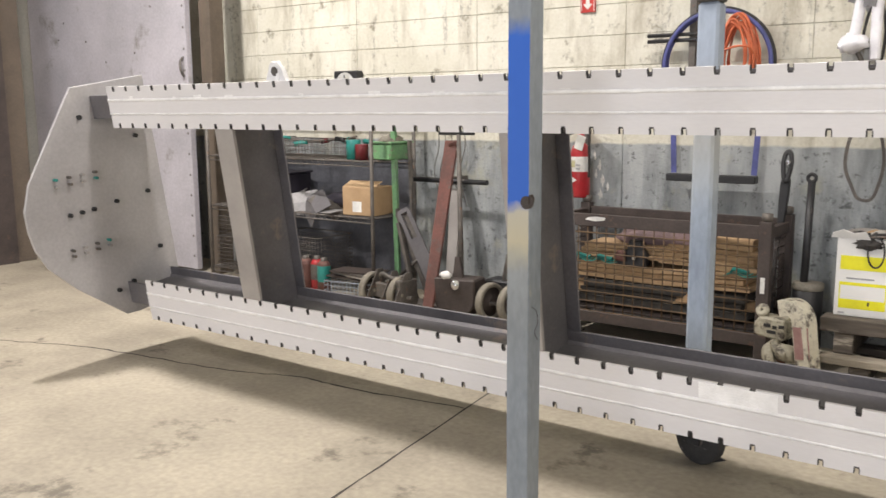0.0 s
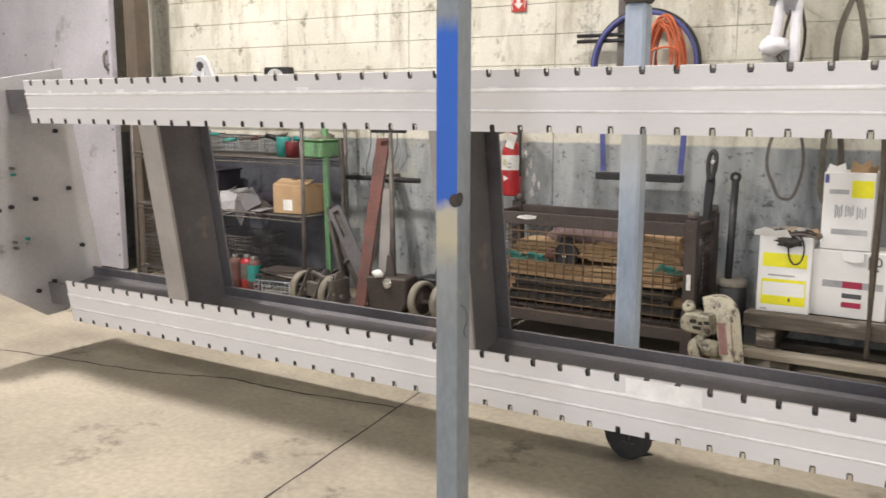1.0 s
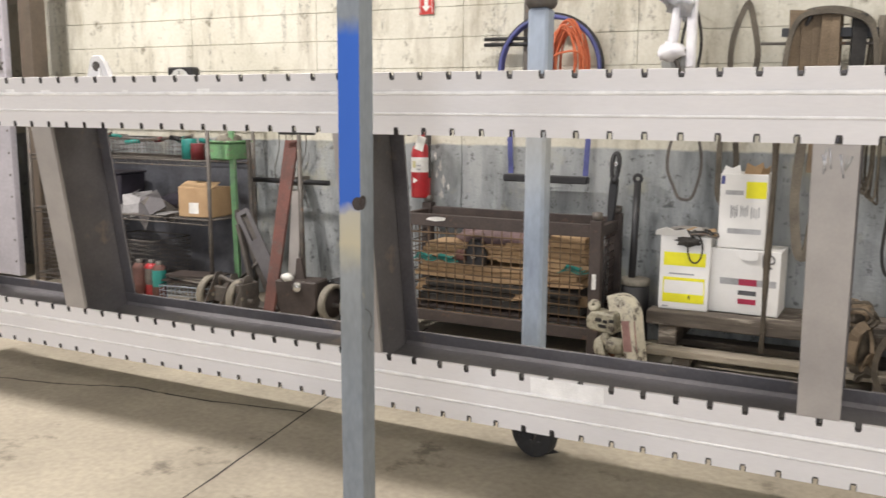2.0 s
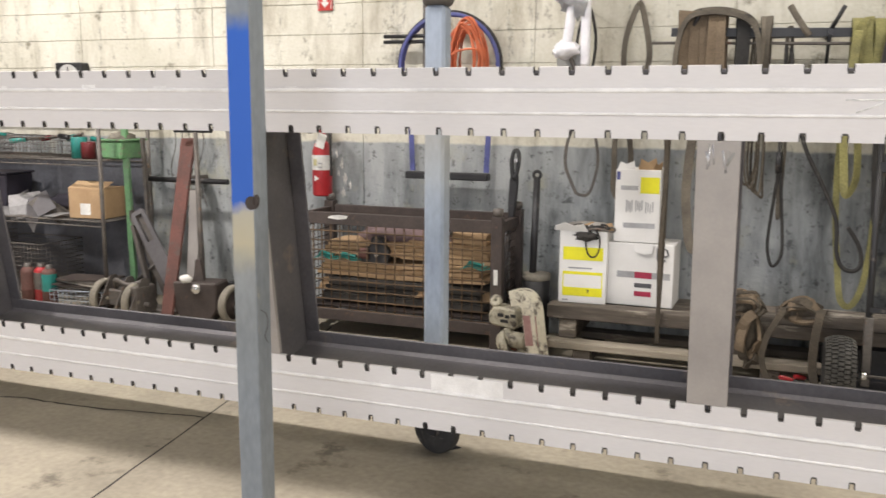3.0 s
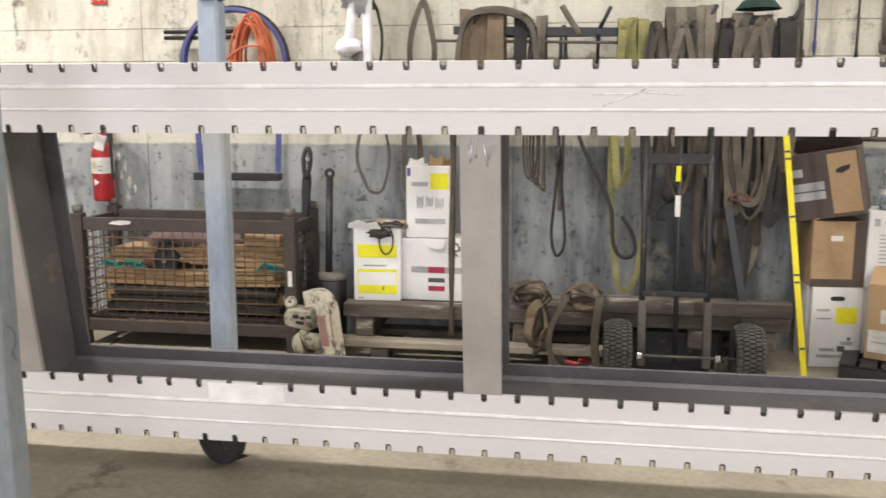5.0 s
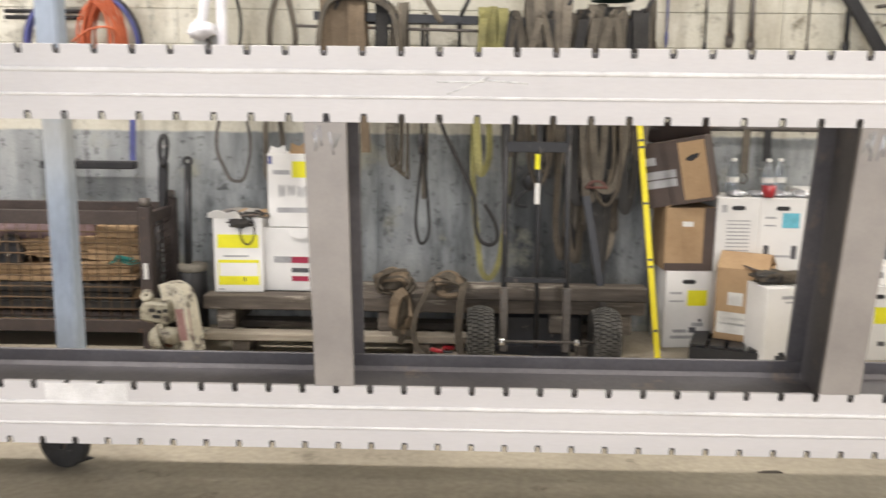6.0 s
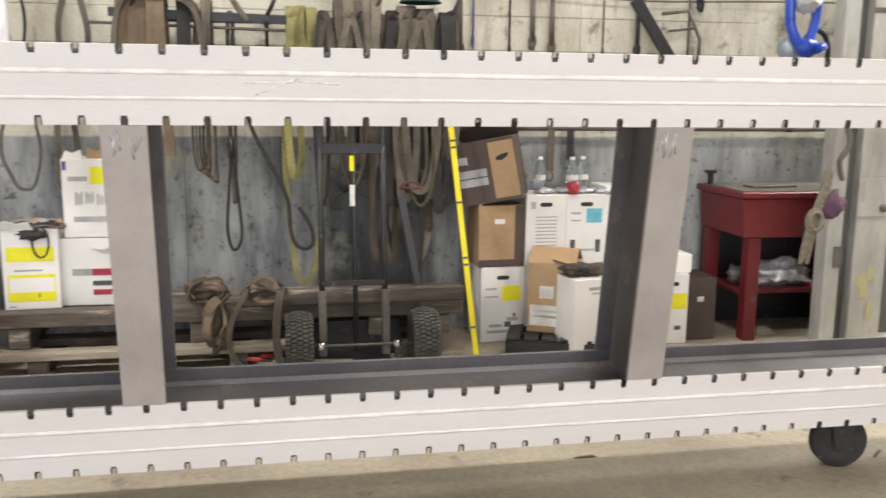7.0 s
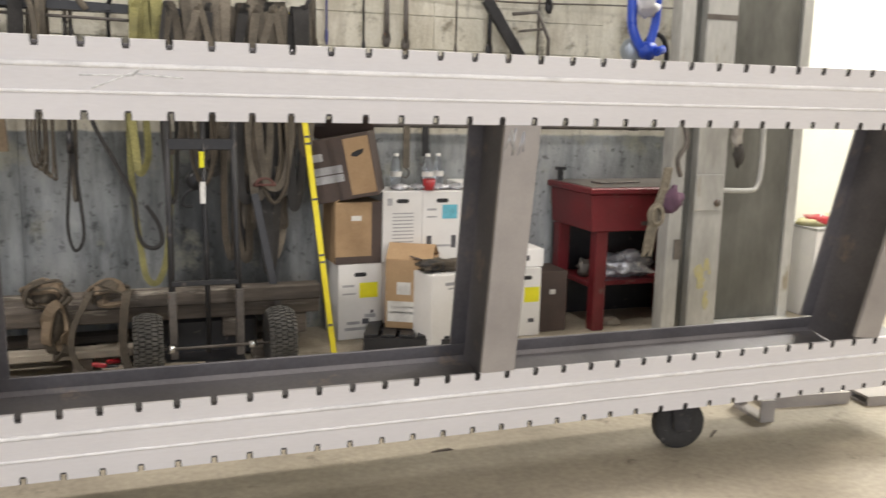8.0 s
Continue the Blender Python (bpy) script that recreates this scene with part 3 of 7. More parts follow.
# stiffeners where uprights meet the lower beam
for px in (-3.378, -1.704, -0.006, 1.676, 3.36):
    part("stiffener", Shape().box(px - FLANGE / 2 - 0.005, px - FLANGE / 2 + 0.005, 0.024, DEPTH - 0.012, 0.298, 0.355), M_STEEL, steel_frame)

# end plate, across the left end
nose = [(0.38, 0.235), (0.07, 0.225), (-0.03, 0.235), (-0.30, 0.478), (-0.44, 0.64), (-0.492, 0.76), (-0.507, 0.87), (-0.503, 0.98), (-0.449, 1.118), (-0.094, 1.591), (0.38, 1.6)]
end_plate = part("end_plate", Shape().prism(nose, 0, 0.018, Matrix.Translation((X_END, 0, 0)) @ Matrix.Rotation(radians(90), 4, "Z")), M_PLATE, steel_frame, "shaped end plate of bare grey steel with bolt holes", bevel=0.002)
holes = [(-0.302 + 0.081 * i, 1.116 - 0.002 * i) for i in range(4)] + [(-0.302 + 0.081 * i, 1.075) for i in range(4)]
holes += [(-0.257 + 0.075 * i, 0.903) for i in range(3)] + [(-0.29 + 0.077 * i, 0.708) for i in range(4)] + [(-0.29 + 0.077 * i, 0.675) for i in range(4)]
holes += [(-0.081, 1.424), (0.044, 0.913), (0.262, 0.925), (0.274, 0.575), (0.251, 1.262), (-0.056, 0.396), (0.05, 0.42)]
for k, (n, v) in enumerate(holes):
    s = Shape()
    if k < 8 or 11 <= k < 19:
        s.rod((X_END + 0.0, n, v), (X_END + 0.032, n, v), 0.0085, seg=6)
        part("bolt", s, M_TEAL if k % 7 == 0 else (M_IRON if k % 2 else M_STEEL_L), end_plate)
    else:
        s.rod((X_END + 0.0, n, v), (X_END + 0.0195, n, v), 0.0125, seg=14)
        part("bolt_hole", s, M_HOLE, end_plate)

# lifting lug on the top beam
lug = [(-0.085, 0), (0.085, 0), (0.05, 0.1), (0.03, 0.128), (-0.012, 0.128), (-0.03, 0.11)]
lug_plate = part("lifting_lug", Shape().prism(lug, 0, 0.02, Matrix.Translation((-3.13, 0.1, 1.53))), M_BRIGHT, steel_frame, "pale steel lifting lug with a hole", bevel=0.002)
part("lug_hole", Shape().rod((-3.125, 0.096, 1.612), (-3.125, 0.124, 1.612), 0.022, seg=18), M_IRON, lug_plate)
part("gusset", Shape().prism([(-0.05, 0), (0.05, 0), (0.02, 0.1), (-0.02, 0.1)], 0, 0.014, Matrix.Translation((-3.1, 0.124, 1.53)) @ Matrix.Rotation(radians(90), 4, "Z")), M_BRIGHT, lug_plate)
# bright tape on the lower plate, chalk marks on the upper one
part("tape_strip", Shape().box(-1.06, -0.78, -0.0012, 0.0, 0.385, 0.452), M_BRIGHT, steel_frame, "pale strip of tape")
for a, b in (((0.30, 1.44), (0.42, 1.49)), ((0.42, 1.482), (0.54, 1.474)), ((0.27, 1.476), (0.41, 1.478)), ((0.41, 1.48), (0.43, 1.50))):
    part("chalk_line", Shape().rod((a[0], -0.003, a[1]), (b[0], -0.003, b[1]), 0.0028, seg=5), M_CHALK, steel_frame)
# small bright marks along the left part of the upper plate
rnd = random.Random(5)
for i in range(12):
    x = rnd.uniform(-4.2, -1.4)
    part("scuff", Shape().box(x, x + rnd.uniform(0.02, 0.06), -0.0012, 0, 1.50 + rnd.uniform(-0.02, 0.02), 1.512 + rnd.uniform(0, 0.012)), M_BRIGHT, steel_frame)


# scuffs and glints of clear tape near two upright tops, drawn as pale streaks
for px in (-0.071, 1.611):
    for i in range(7):
        q = random.Random(int(px * 100) + i)
        x = px + q.uniform(-0.05, 0.05)
        part("tape_scuff", Shape().rod((x, -0.0012, 1.345 - q.uniform(0, 0.03)), (x + q.uniform(-0.02, 0.02), -0.0012, 1.28 - q.uniform(0, 0.03)), q.uniform(0.0015, 0.004), seg=5), M_COLUMN if i % 2 else M_FOIL, steel_frame)


def caster(x, y, turn, brake=False):
    c = thing("caster", pose(x, y, 0, 0, 0, turn), "black swivel caster wheel under the steel frame", "caster", "casters under the frame")
    R = 0.108
    turned = Matrix.Translation((0, 0, R)) @ Matrix.Rotation(radians(90), 4, "Y")
    wheel = part("wheel", Shape().lathe([(0.0, -0.026), (0.06, -0.026), (R - 0.006, -0.026), (R, -0.018), (R, 0.018), (R - 0.006, 0.026), (0.06, 0.026), (0.0, 0.026)], 28, turned), M_RUBBER, c)
    part("hub", Shape().lathe([(0.0, -0.031), (0.03, -0.031), (0.034, -0.025), (0.034, 0.025), (0.03, 0.031), (0.0, 0.031)], 16, turned), M_IRON, wheel)
    f = Shape()
    for s in (-1, 1):
        f.prism([(-0.028, R - 0.02), (0.028, R - 0.02), (0.05, 0.215), (-0.05, 0.215)], 0, 0.006, Matrix.Translation((s * 0.038 - 0.003, 0, 0)) @ Matrix.Rotation(radians(90), 4, "Z"))
    f.box(-0.042, 0.042, -0.05, 0.05, 0.213, 0.222)
    part("fork", f, M_BLACK, c)
    part("top_plate", Shape().box(-0.06, 0.06, -0.06, 0.06, 0.222, 0.31), M_IRON, c)
    if brake:
        part("foot_brake", Shape().prism([(-0.1, 0.03), (-0.04, 0.004), (0.05, 0.012), (0.105, 0.04), (0.1, 0.055), (-0.02, 0.04)], -0.045, -0.032, Matrix.Rotation(radians(90), 4, "Z")), M_BLACK, c, bevel=0.003)
        part("brake_guard", Shape().prism([(-0.125, 0.2), (-0.1, 0.09), (-0.02, 0.06), (0.1, 0.11), (0.11, 0.2)], -0.056, -0.046, Matrix.Rotation(radians(90), 4, "Z")), M_BLACK, c, bevel=0.003)


caster(-1.16, 3.3, 72, True)
caster(2.51, 3.13, 78)

# ---- posts and the left side ----
front_post = thing("steel_post", pose(-1.4745, 2.4315, 0), "square steel post with blue paint band and beige overspray", "post")
part("tube", Shape().box(-0.0415, 0.0415, -0.0415, 0.0415, 0, 4.6), M_POST, front_post, bevel=0.004)
part("painted_face", Shape().box(-0.0395, 0.0395, -0.0422, -0.0416, 0.3, 2.4), M_POSTFACE, front_post, "face sprayed blue and beige")
part("rusty_hole", Shape().rod((0.031, -0.0425, 1.128), (0.031, -0.030, 1.128), 0.022, seg=14), M_BROWN, front_post, "rusty torn hole")
part("rusty_notch", Shape().rod((0.0405, -0.03, 1.135), (0.0432, -0.03, 1.135), 0.02, seg=10), M_BROWN, front_post)
part("pen_mark", Shape().sweep(smooth_path([(0.0424, -0.02, 0.78), (0.0424, 0.01, 0.76), (0.0424, 0.02, 0.72), (0.0424, 0.0, 0.69), (0.0424, 0.02, 0.66)]), 0.0012, seg=5), M_INK, front_post)
back_post = thing("steel_pole", pose(-1.425, 3.98, 0), "grey-blue square steel tube pole with cream overspray and dark upper fitting", "pole")
part("tube", Shape().box(-0.05, 0.05, -0.05, 0.05, 0, 1.895), M_POLEFACE, back_post, bevel=0.013)
part("upper_sleeve", Shape().lathe([(0.0, 1.896), (0.062, 1.896), (0.075, 1.915), (0.075, 4.6)], 20), M_IRON, back_post, "dark iron upper sleeve")
part("base_plate", Shape().box(-0.1, 0.1, -0.1, 0.1, 0, 0.012), M_IRON, back_post)

sheet_door = thing("sheet_metal_door", pose(-6.3, 4.86, 0), "large lilac-grey sheet metal sliding door with riveted edge", "door", kind="")
part("sheet", Shape().box(-2.5, 0, 0, 0.05, 0.03, 3.4), M_SHEET, sheet_door, bevel=0.004)
part("edge_strip", Shape().box(-0.07, 0.0, -0.006, -0.0003, 0.03, 3.4), M_SHEET, sheet_door)
rv = part("rivet", Shape().lathe([(0.0, 0.006), (0.008, 0.004), (0.011, 0)], 8, Matrix.Rotation(radians(90), 4, "X")), M_IRON, sheet_door, m=pose(-0.035, -0.006, 0.15))
for i in range(1, 18):
    shared("rivet", rv, sheet_door, pose(-0.035, -0.006, 0.15 + 0.18 * i))
for i in range(14):
    r2 = random.Random(i)
    shared("rivet", rv, sheet_door, pose(-0.2 - 2.1 * r2.random(), 0, 0.3 + 2.4 * r2.random()))
part("pull_hook", Shape().sweep(smooth_path([(-0.045, -0.008, 1.72), (-0.03, -0.05, 1.76), (-0.035, -0.05, 1.84), (-0.05, -0.008, 1.88)]), 0.011, seg=7), M_IRON, sheet_door, "bent rod pull")
jamb = thing("door_jamb", pose(-6.13, 4.93, 0), "dark steel door jamb post beside the shelving", "door jamb")
part("channel", Shape().box(-0.085, 0.055, 0, 0.15, 0, 4.6), M_RUSTPOST, jamb, bevel=0.004)
col = thing("brown_column", pose(-8.35, 4.12, 0), "dull brown steel column at the end of the bay", "column")
part("shaft", Shape().box(-0.55, 0.16, -0.1, 0.3, 0, 4.6), M_RUSTPOST, col, bevel=0.006)
part("edge_angle", Shape().box(0.162, 0.2, -0.12, 0.1, 0, 4.6), M_BROWN, col)
pal0 = thing("timber_offcut", pose(-7.35, 4.3, 0, 0, 0, 20), "pale timber block on the floor behind the end plate", "timber")
part("block", Shape().box(-0.25, 0.25, -0.08, 0.08, 0, 0.1), M_WOOD_L, pal0, bevel=0.005)

# ---- wire shelving with its load ----
rack = thing("wire_shelving", pose(-5.105, 5.05, 0), "grimy wire shelving unit loaded with baskets and steel scrap", "shelving")
RX, RY = 0.915, 0.25
for sx in (-RX, RX):
    for sy in (-RY, RY):
        part("upright_tube", Shape().rod((sx, sy, 0), (sx, sy, 1.42), 0.0145, seg=10), M_IRON, rack)
for z in (0.1, 0.63, 1.05, 1.4):
    s = Shape()
    for sy in (-RY, RY):
        s.rod((-RX, sy, z), (RX, sy, z), 0.006, seg=6)
        s.rod((-RX, sy, z - 0.035), (RX, sy, z - 0.035), 0.005, seg=6)
        s.sweep([(-RX + 2 * RX * i / 60, sy, z - (0.035 if i % 2 else 0.0)) for i in range(61)], 0.0025, seg=4)
    for sx in (-RX, 0, RX):
        s.rod((sx, -RY, z), (sx, RY, z), 0.005, seg=6)
    for i in range(44):
        x = -RX + 2 * RX * (i + 0.5) / 44
        s.rod((x, -RY, z + 0.004), (x, RY, z + 0.004), 0.0025, seg=4)
    part("wire_shelf", s, M_IRON, rack)


def wire_basket(x, y, z, w, d, h, label, mat=M_IRON, turn=0):
    b = thing("wire_basket", pose(x, y, z, 0, 0, turn), label, "basket", "wire baskets on the shelving")
    s = Shape()
    nx, ny, nz = max(4, int(w / 0.032)), max(3, int(d / 0.04)), max(3, int(h / 0.032))
    for i in range(nx + 1):
        px = -w / 2 + w * i / nx
        for sy in (-d / 2, d / 2):
            s.rod((px, sy, 0), (px, sy, h), 0.002, seg=4)
        s.rod((px, -d / 2, 0.002), (px, d / 2, 0.002), 0.002, seg=4)
    for i in range(ny + 1):
        py = -d / 2 + d * i / ny
        for sx in (-w / 2, w / 2):
            s.rod((sx, py, 0), (sx, py, h), 0.002, seg=4)
    for k in range(nz + 1):
        z1 = h * k / nz
        r = 0.0045 if k == nz else 0.002
        s.sweep([(-w / 2, -d / 2, z1), (w / 2, -d / 2, z1), (w / 2, d / 2, z1), (-w / 2, d / 2, z1)], r, seg=4, closed=True)
    part("wire", s, mat, b)
    return b


wire_basket(-5.6, 4.98, 1.058, 0.55, 0.36, 0.15, "dark wire basket of tools on the upper shelf")
wire_basket(-4.95, 4.97, 1.058, 0.6, 0.36, 0.14, "dark wire basket of teal tools on the upper shelf")
wire_basket(-5.66, 5.0, 0.108, 0.6, 0.38, 0.26, "rusty wire basket on the bottom shelf")
wire_basket(-5.03, 5.0, 0.108, 0.55, 0.4, 0.33, "tall wire basket on the bottom shelf")
wire_basket(-5.66, 5.0, 0.37, 0.57, 0.36, 0.17, "wire basket stacked on another basket")
for i in range(2):
    t = thing("dark_bin", pose(-5.78 + 0.36 * i, 5.12, 0.638), "dark purple plastic bin at the back of the shelf", "bin", "bins on the shelf")
    part("tub", Shape().prism([(-0.14, 0), (0.14, 0), (0.165, 0.27), (-0.165, 0.27)], -0.12, 0.14), M_BIN, t, bevel=0.01)
    part("lip", Shape().box(-0.175, 0.175, -0.13, 0.15, 0.271, 0.285), M_BIN, t, bevel=0.004)
t = thing("dark_cloth_bundle", pose(-4.75, 5.18, 0.638), "dark blue cloth bundle at the back of the shelf", "cloth")
part("bundle", blob(0, 0, 0.06, 0.3, 0.09, 0.07, 33, 20, 10, 0.6), M_BIN, t)
# added dark board, puts the shade behind the shelves into its colour
t = thing("shade_backing_board", pose(-5.105, 5.33, 0.0), "dark blue-grey board giving the shade behind the shelving", "board")
part("board", Shape().box(-0.9, 0.84, 0, 0.02, 0.0, 1.05), M_SHELF_SHADE, t, bevel=0.003)
rnd = random.Random(11)
for i in range(9):
    x, y = -5.5 + 0.14 * i + rnd.uniform(-0.03, 0.03), 4.95 + rnd.uniform(-0.06, 0.1)
    t = thing("hand_tool", pose(x, y, 1.165 + 0.03 * rnd.random(), rnd.uniform(-6, 6), rnd.uniform(-15, 15), rnd.uniform(-40, 40)), "teal and dark hand tool lying in a basket", "tool", "tools in baskets")
    part("handle", Shape().rod((-0.11, 0, 0), (0.0, 0, 0.01), 0.018, seg=8), (M_TEAL, M_RED, M_TEAL, M_BLACK)[i % 4], t)
    part("shaft", Shape().rod((0.0, 0, 0.01), (0.13, 0, 0.02), 0.011, seg=8), M_IRON, t)
rag = thing("tool_case", pose(-4.13, 5.02, 1.058), "green plastic tool case on the upper shelf", "tool case")
part("case", Shape().prism([(-0.13, 0), (0.03, 0), (0.05, 0.12), (-0.15, 0.12)], -0.12, 0.12), M_GREEN, rag, bevel=0.01)
part("rim", Shape().box(-0.16, 0.06, -0.13, 0.13, 0.121, 0.135), M_GREEN, rag, bevel=0.004)
part("contents", blob(-0.05, 0, 0.13, 0.09, 0.1, 0.05, 88, 16, 9, 0.7), M_RIM, rag, "dusty odds and ends heaped inside")
tin = thing("paint_tin", pose(-4.335, 4.86, 1.058), "small red tin on the upper shelf", "tin")
part("can", Shape().lathe([(0, 0), (0.05, 0), (0.05, 0.11), (0.045, 0.115), (0, 0.112)], 18), M_RED, tin)
tin2 = thing("paint_tin", pose(-4.45, 4.9, 1.058), "teal tin on the upper shelf", "tin")
part("can", Shape().lathe([(0, 0), (0.055, 0), (0.055, 0.14), (0.05, 0.145), (0, 0.14)], 18), M_TEAL, tin2)


def bent_plate(x, y, z, rx, ry, rz, w, d, fold, mat, hole=False):
    """Two flaps of heavy sheet folded along one line."""
    t = thing("steel_offcut", pose(x, y, z, rx, ry, rz), "bent grey steel plate offcut on the middle shelf", "steel scrap", "offcuts on the shelf")
    part("flap", Shape().box(-w / 2, w / 2, -0.004, d / 2, 0, 0.006), mat, t, bevel=0.0015)
    part("flap", Shape().box(-w / 2, w / 2, -d / 2, 0, 0, 0.006), mat, t, m=pose(0, 0, 0, fold, 0, 0), bevel=0.0015)
    if hole:
        part("hole", Shape().rod((0.03, -d * 0.25, -0.001), (0.03, -d * 0.25, 0.0075), 0.013, seg=10), M_HOLE, t, m=pose(0, 0, 0, fold, 0, 0))


bent_plate(-5.0, 4.92, 0.7, 52, -8, 38, 0.22, 0.2, 14, M_OFFCUT)
bent_plate(-4.86, 4.86, 0.69, 30, 24, -30, 0.26, 0.26, 48, M_STEEL, True)
bent_plate(-4.78, 4.95, 0.68, 12, 30, 10, 0.3, 0.16, 20, M_IRON)
bent_plate(-5.2, 4.9, 0.655, 4, 3, 15, 0.34, 0.24, 8, M_OFFCUT)
bent_plate(-5.22, 5.02, 0.71, 36, -14, -25, 0.24, 0.2, 24, M_STEEL)
bent_plate(-4.7, 4.88, 0.65, 3, -4, -20, 0.3, 0.14, 6, M_OFFCUT)
bent_plate(-5.05, 5.03, 0.68, 60, 10, 20, 0.2, 0.18, 30, M_IRON)


def carton(x, y, z, w, d, h, turn, mat, label, prints=(), flaps=(), hole=True, tilt=0, group=""):
    """A carton with its base centre at (x, y, z). prints: (x0, x1, z0, z1, material) on the front, in parts of its width and height."""
    c = thing("carton", pose(x, y, z, 0, tilt, turn), label, "carton", group)
    part("body", Shape().box(-w / 2, w / 2, -d / 2, d / 2, 0, h), mat, c, bevel=0.004)
    for x0, x1, z0, z1, pm in prints:
        part("print", Shape().box(-w / 2 + w * x0, -w / 2 + w * x1, -d / 2 - 0.0012, -d / 2, h * z0, h * z1), pm, c)
    if hole:
        part("hand_hole", Shape().prism([(-0.04, 0), (-0.03, -0.012), (0.03, -0.012), (0.04, 0), (0.03, 0.012), (-0.03, 0.012)], -0.002, 0, Matrix.Translation((0, -d / 2, h * 0.86))), M_HOLE, c)
    for side, ang in flaps:
        m = {"f": Matrix.Translation((0, -d / 2, h)) @ Matrix.Rotation(radians(-ang), 4, "X"), "l": Matrix.Translation((-w / 2, 0, h)) @ Matrix.Rotation(radians(90), 4, "Z") @ Matrix.Rotation(radians(ang), 4, "X"),
             "r": Matrix.Translation((w / 2, 0, h)) @ Matrix.Rotation(radians(90), 4, "Z") @ Matrix.Rotation(radians(-ang), 4, "X"), "b": Matrix.Translation((0, d / 2, h)) @ Matrix.Rotation(radians(ang), 4, "X")}[side]
        L = w if side in "fb" else d
        part("flap", Shape().box(-L / 2, L / 2, -0.002, 0.002, 0.002, min(w, d) * 0.45), mat, c, m=m)
    return c


carton(-4.4, 5.0, 0.638, 0.29, 0.27, 0.21, 6, M_CARD, "worn brown cardboard box with a white label on the shelf", [(0.32, 0.6, 0.12, 0.5, M_WHITEP)], [("f", 70), ("r", 120)], False)
for i, (x, m1, m2) in enumerate([(-4.79, M_REDBAR, M_REDBAR), (-4.7, M_IRON, M_EXT), (-4.6, M_TEAL, M_REDBAR)]):
    t = thing("spray_can", pose(x, 4.7 + 0.03 * (i % 2), 0), "red and teal spray can on the floor by the shelving", "spray can", "spray cans")
    part("can", Shape().lathe([(0, 0), (0.05, 0), (0.05, 0.27), (0.03, 0.295), (0, 0.295)], 14), m2, t)
    part("sleeve", Shape().lathe([(0.0505, 0.14), (0.0505, 0.26)], 14), m1, t)
    part("cap", Shape().lathe([(0.025, 0.295), (0.025, 0.32), (0, 0.322)], 12), M_IRON, t)
crate = wire_basket(-4.33, 4.78, 0.0, 0.4, 0.3, 0.17, "grey wire crate on the floor full of flat scrap", M_GALV, 8)
for i in range(5):
    t = thing("steel_offcut", pose(-4.33 + rnd.uniform(-0.03, 0.03), 4.78, 0.175 + 0.014 * i, 0, 0, rnd.uniform(-25, 25)), "rusty flat steel offcut stacked on the wire crate", "steel scrap", "offcuts on the crate")
    part("plate", Shape().box(-0.2, 0.2, -0.1, 0.1, 0, 0.01), (M_IRON, M_BROWN, M_STEEL_L)[i % 3], t)
rail = thing("green_stand", pose(-4.1, 4.98, 0), "green painted steel stand post leaning beside the shelving", "stand")
part("post", Shape().box(-0.019, 0.019, -0.019, 0.019, 0.0, 1.32), M_GREEN, rail, m=pose(0, 0, 0, 0, -1, 12), bevel=0.003)
part("brace", Shape().box(-0.02, 0.02, -0.02, 0.02, 0, 0.75), M_IRON, rail, m=pose(0.32, 0, 0.02, 0, -26, 0), bevel=0.003)
part("brace", Shape().box(-0.015, 0.015, -0.02, 0.02, 0, 0.6), M_IRON, rail, m=pose(0.2, -0.05, 0.02, 0, -14, 0), bevel=0.003)
part("foot", Shape().box(-0.03, 0.4, -0.1, 0.06, 0, 0.025), M_IRON, rail)
part("strut", Shape().box(-0.012, 0.012, -0.015, 0.015, 0.3, 1.2), M_IRON, rail, m=pose(0.1, 0.08, 0, 0, -2, 0), bevel=0.002)
part("strut", Shape().rod((0.02, 0, 0.2), (0.24, -0.03, 0.36), 0.012, seg=7), M_IRON, rail)
part("strut", Shape().rod((0.02, 0, 0.62), (0.14, 0.06, 0.5), 0.01, seg=7), M_IRON, rail)
cable = thing("hanging_wire", pose(-3.85, 5.35, 0), "tangled thin wires hanging on the wall", "wire")
for i in range(5):
    x = 0.06 * i - 0.15
    part("strand", Shape().sweep(smooth_path([(x, 0, 1.35), (x + 0.03, -0.02, 1.15), (x - 0.04, 0.01, 0.95), (x + 0.03, 0, 0.75 - 0.05 * (i % 3))]), 0.0035, seg=5), M_IRON, cable)

# ---- beam dollies with T handles ----


def wheel_parts(parent, x, y, z, r, w, turn=0):
    m = Matrix.Translation((x, y, z)) @ Matrix.Rotation(radians(turn), 4, "Z") @ Matrix.Rotation(radians(90), 4, "Y")
    wh = part("wheel", Shape().lathe([(r * 0.78, -w / 2), (r * 0.97, -w / 2), (r, -w / 4), (r, w / 4), (r * 0.97, w / 2), (r * 0.78, w / 2), (r * 0.78, -w / 2)], 26, m), M_RIM, parent, "worn pale wheel rim")
    part("disc", Shape().lathe([(0, -0.012), (r * 0.3, -0.02), (r * 0.35, -0.006), (r * 0.79, -0.006), (r * 0.79, 0.006), (r * 0.35, 0.006), (r * 0.3, 0.02), (0, 0.012)], 18, m), M_BROWN, wh)
    return wh


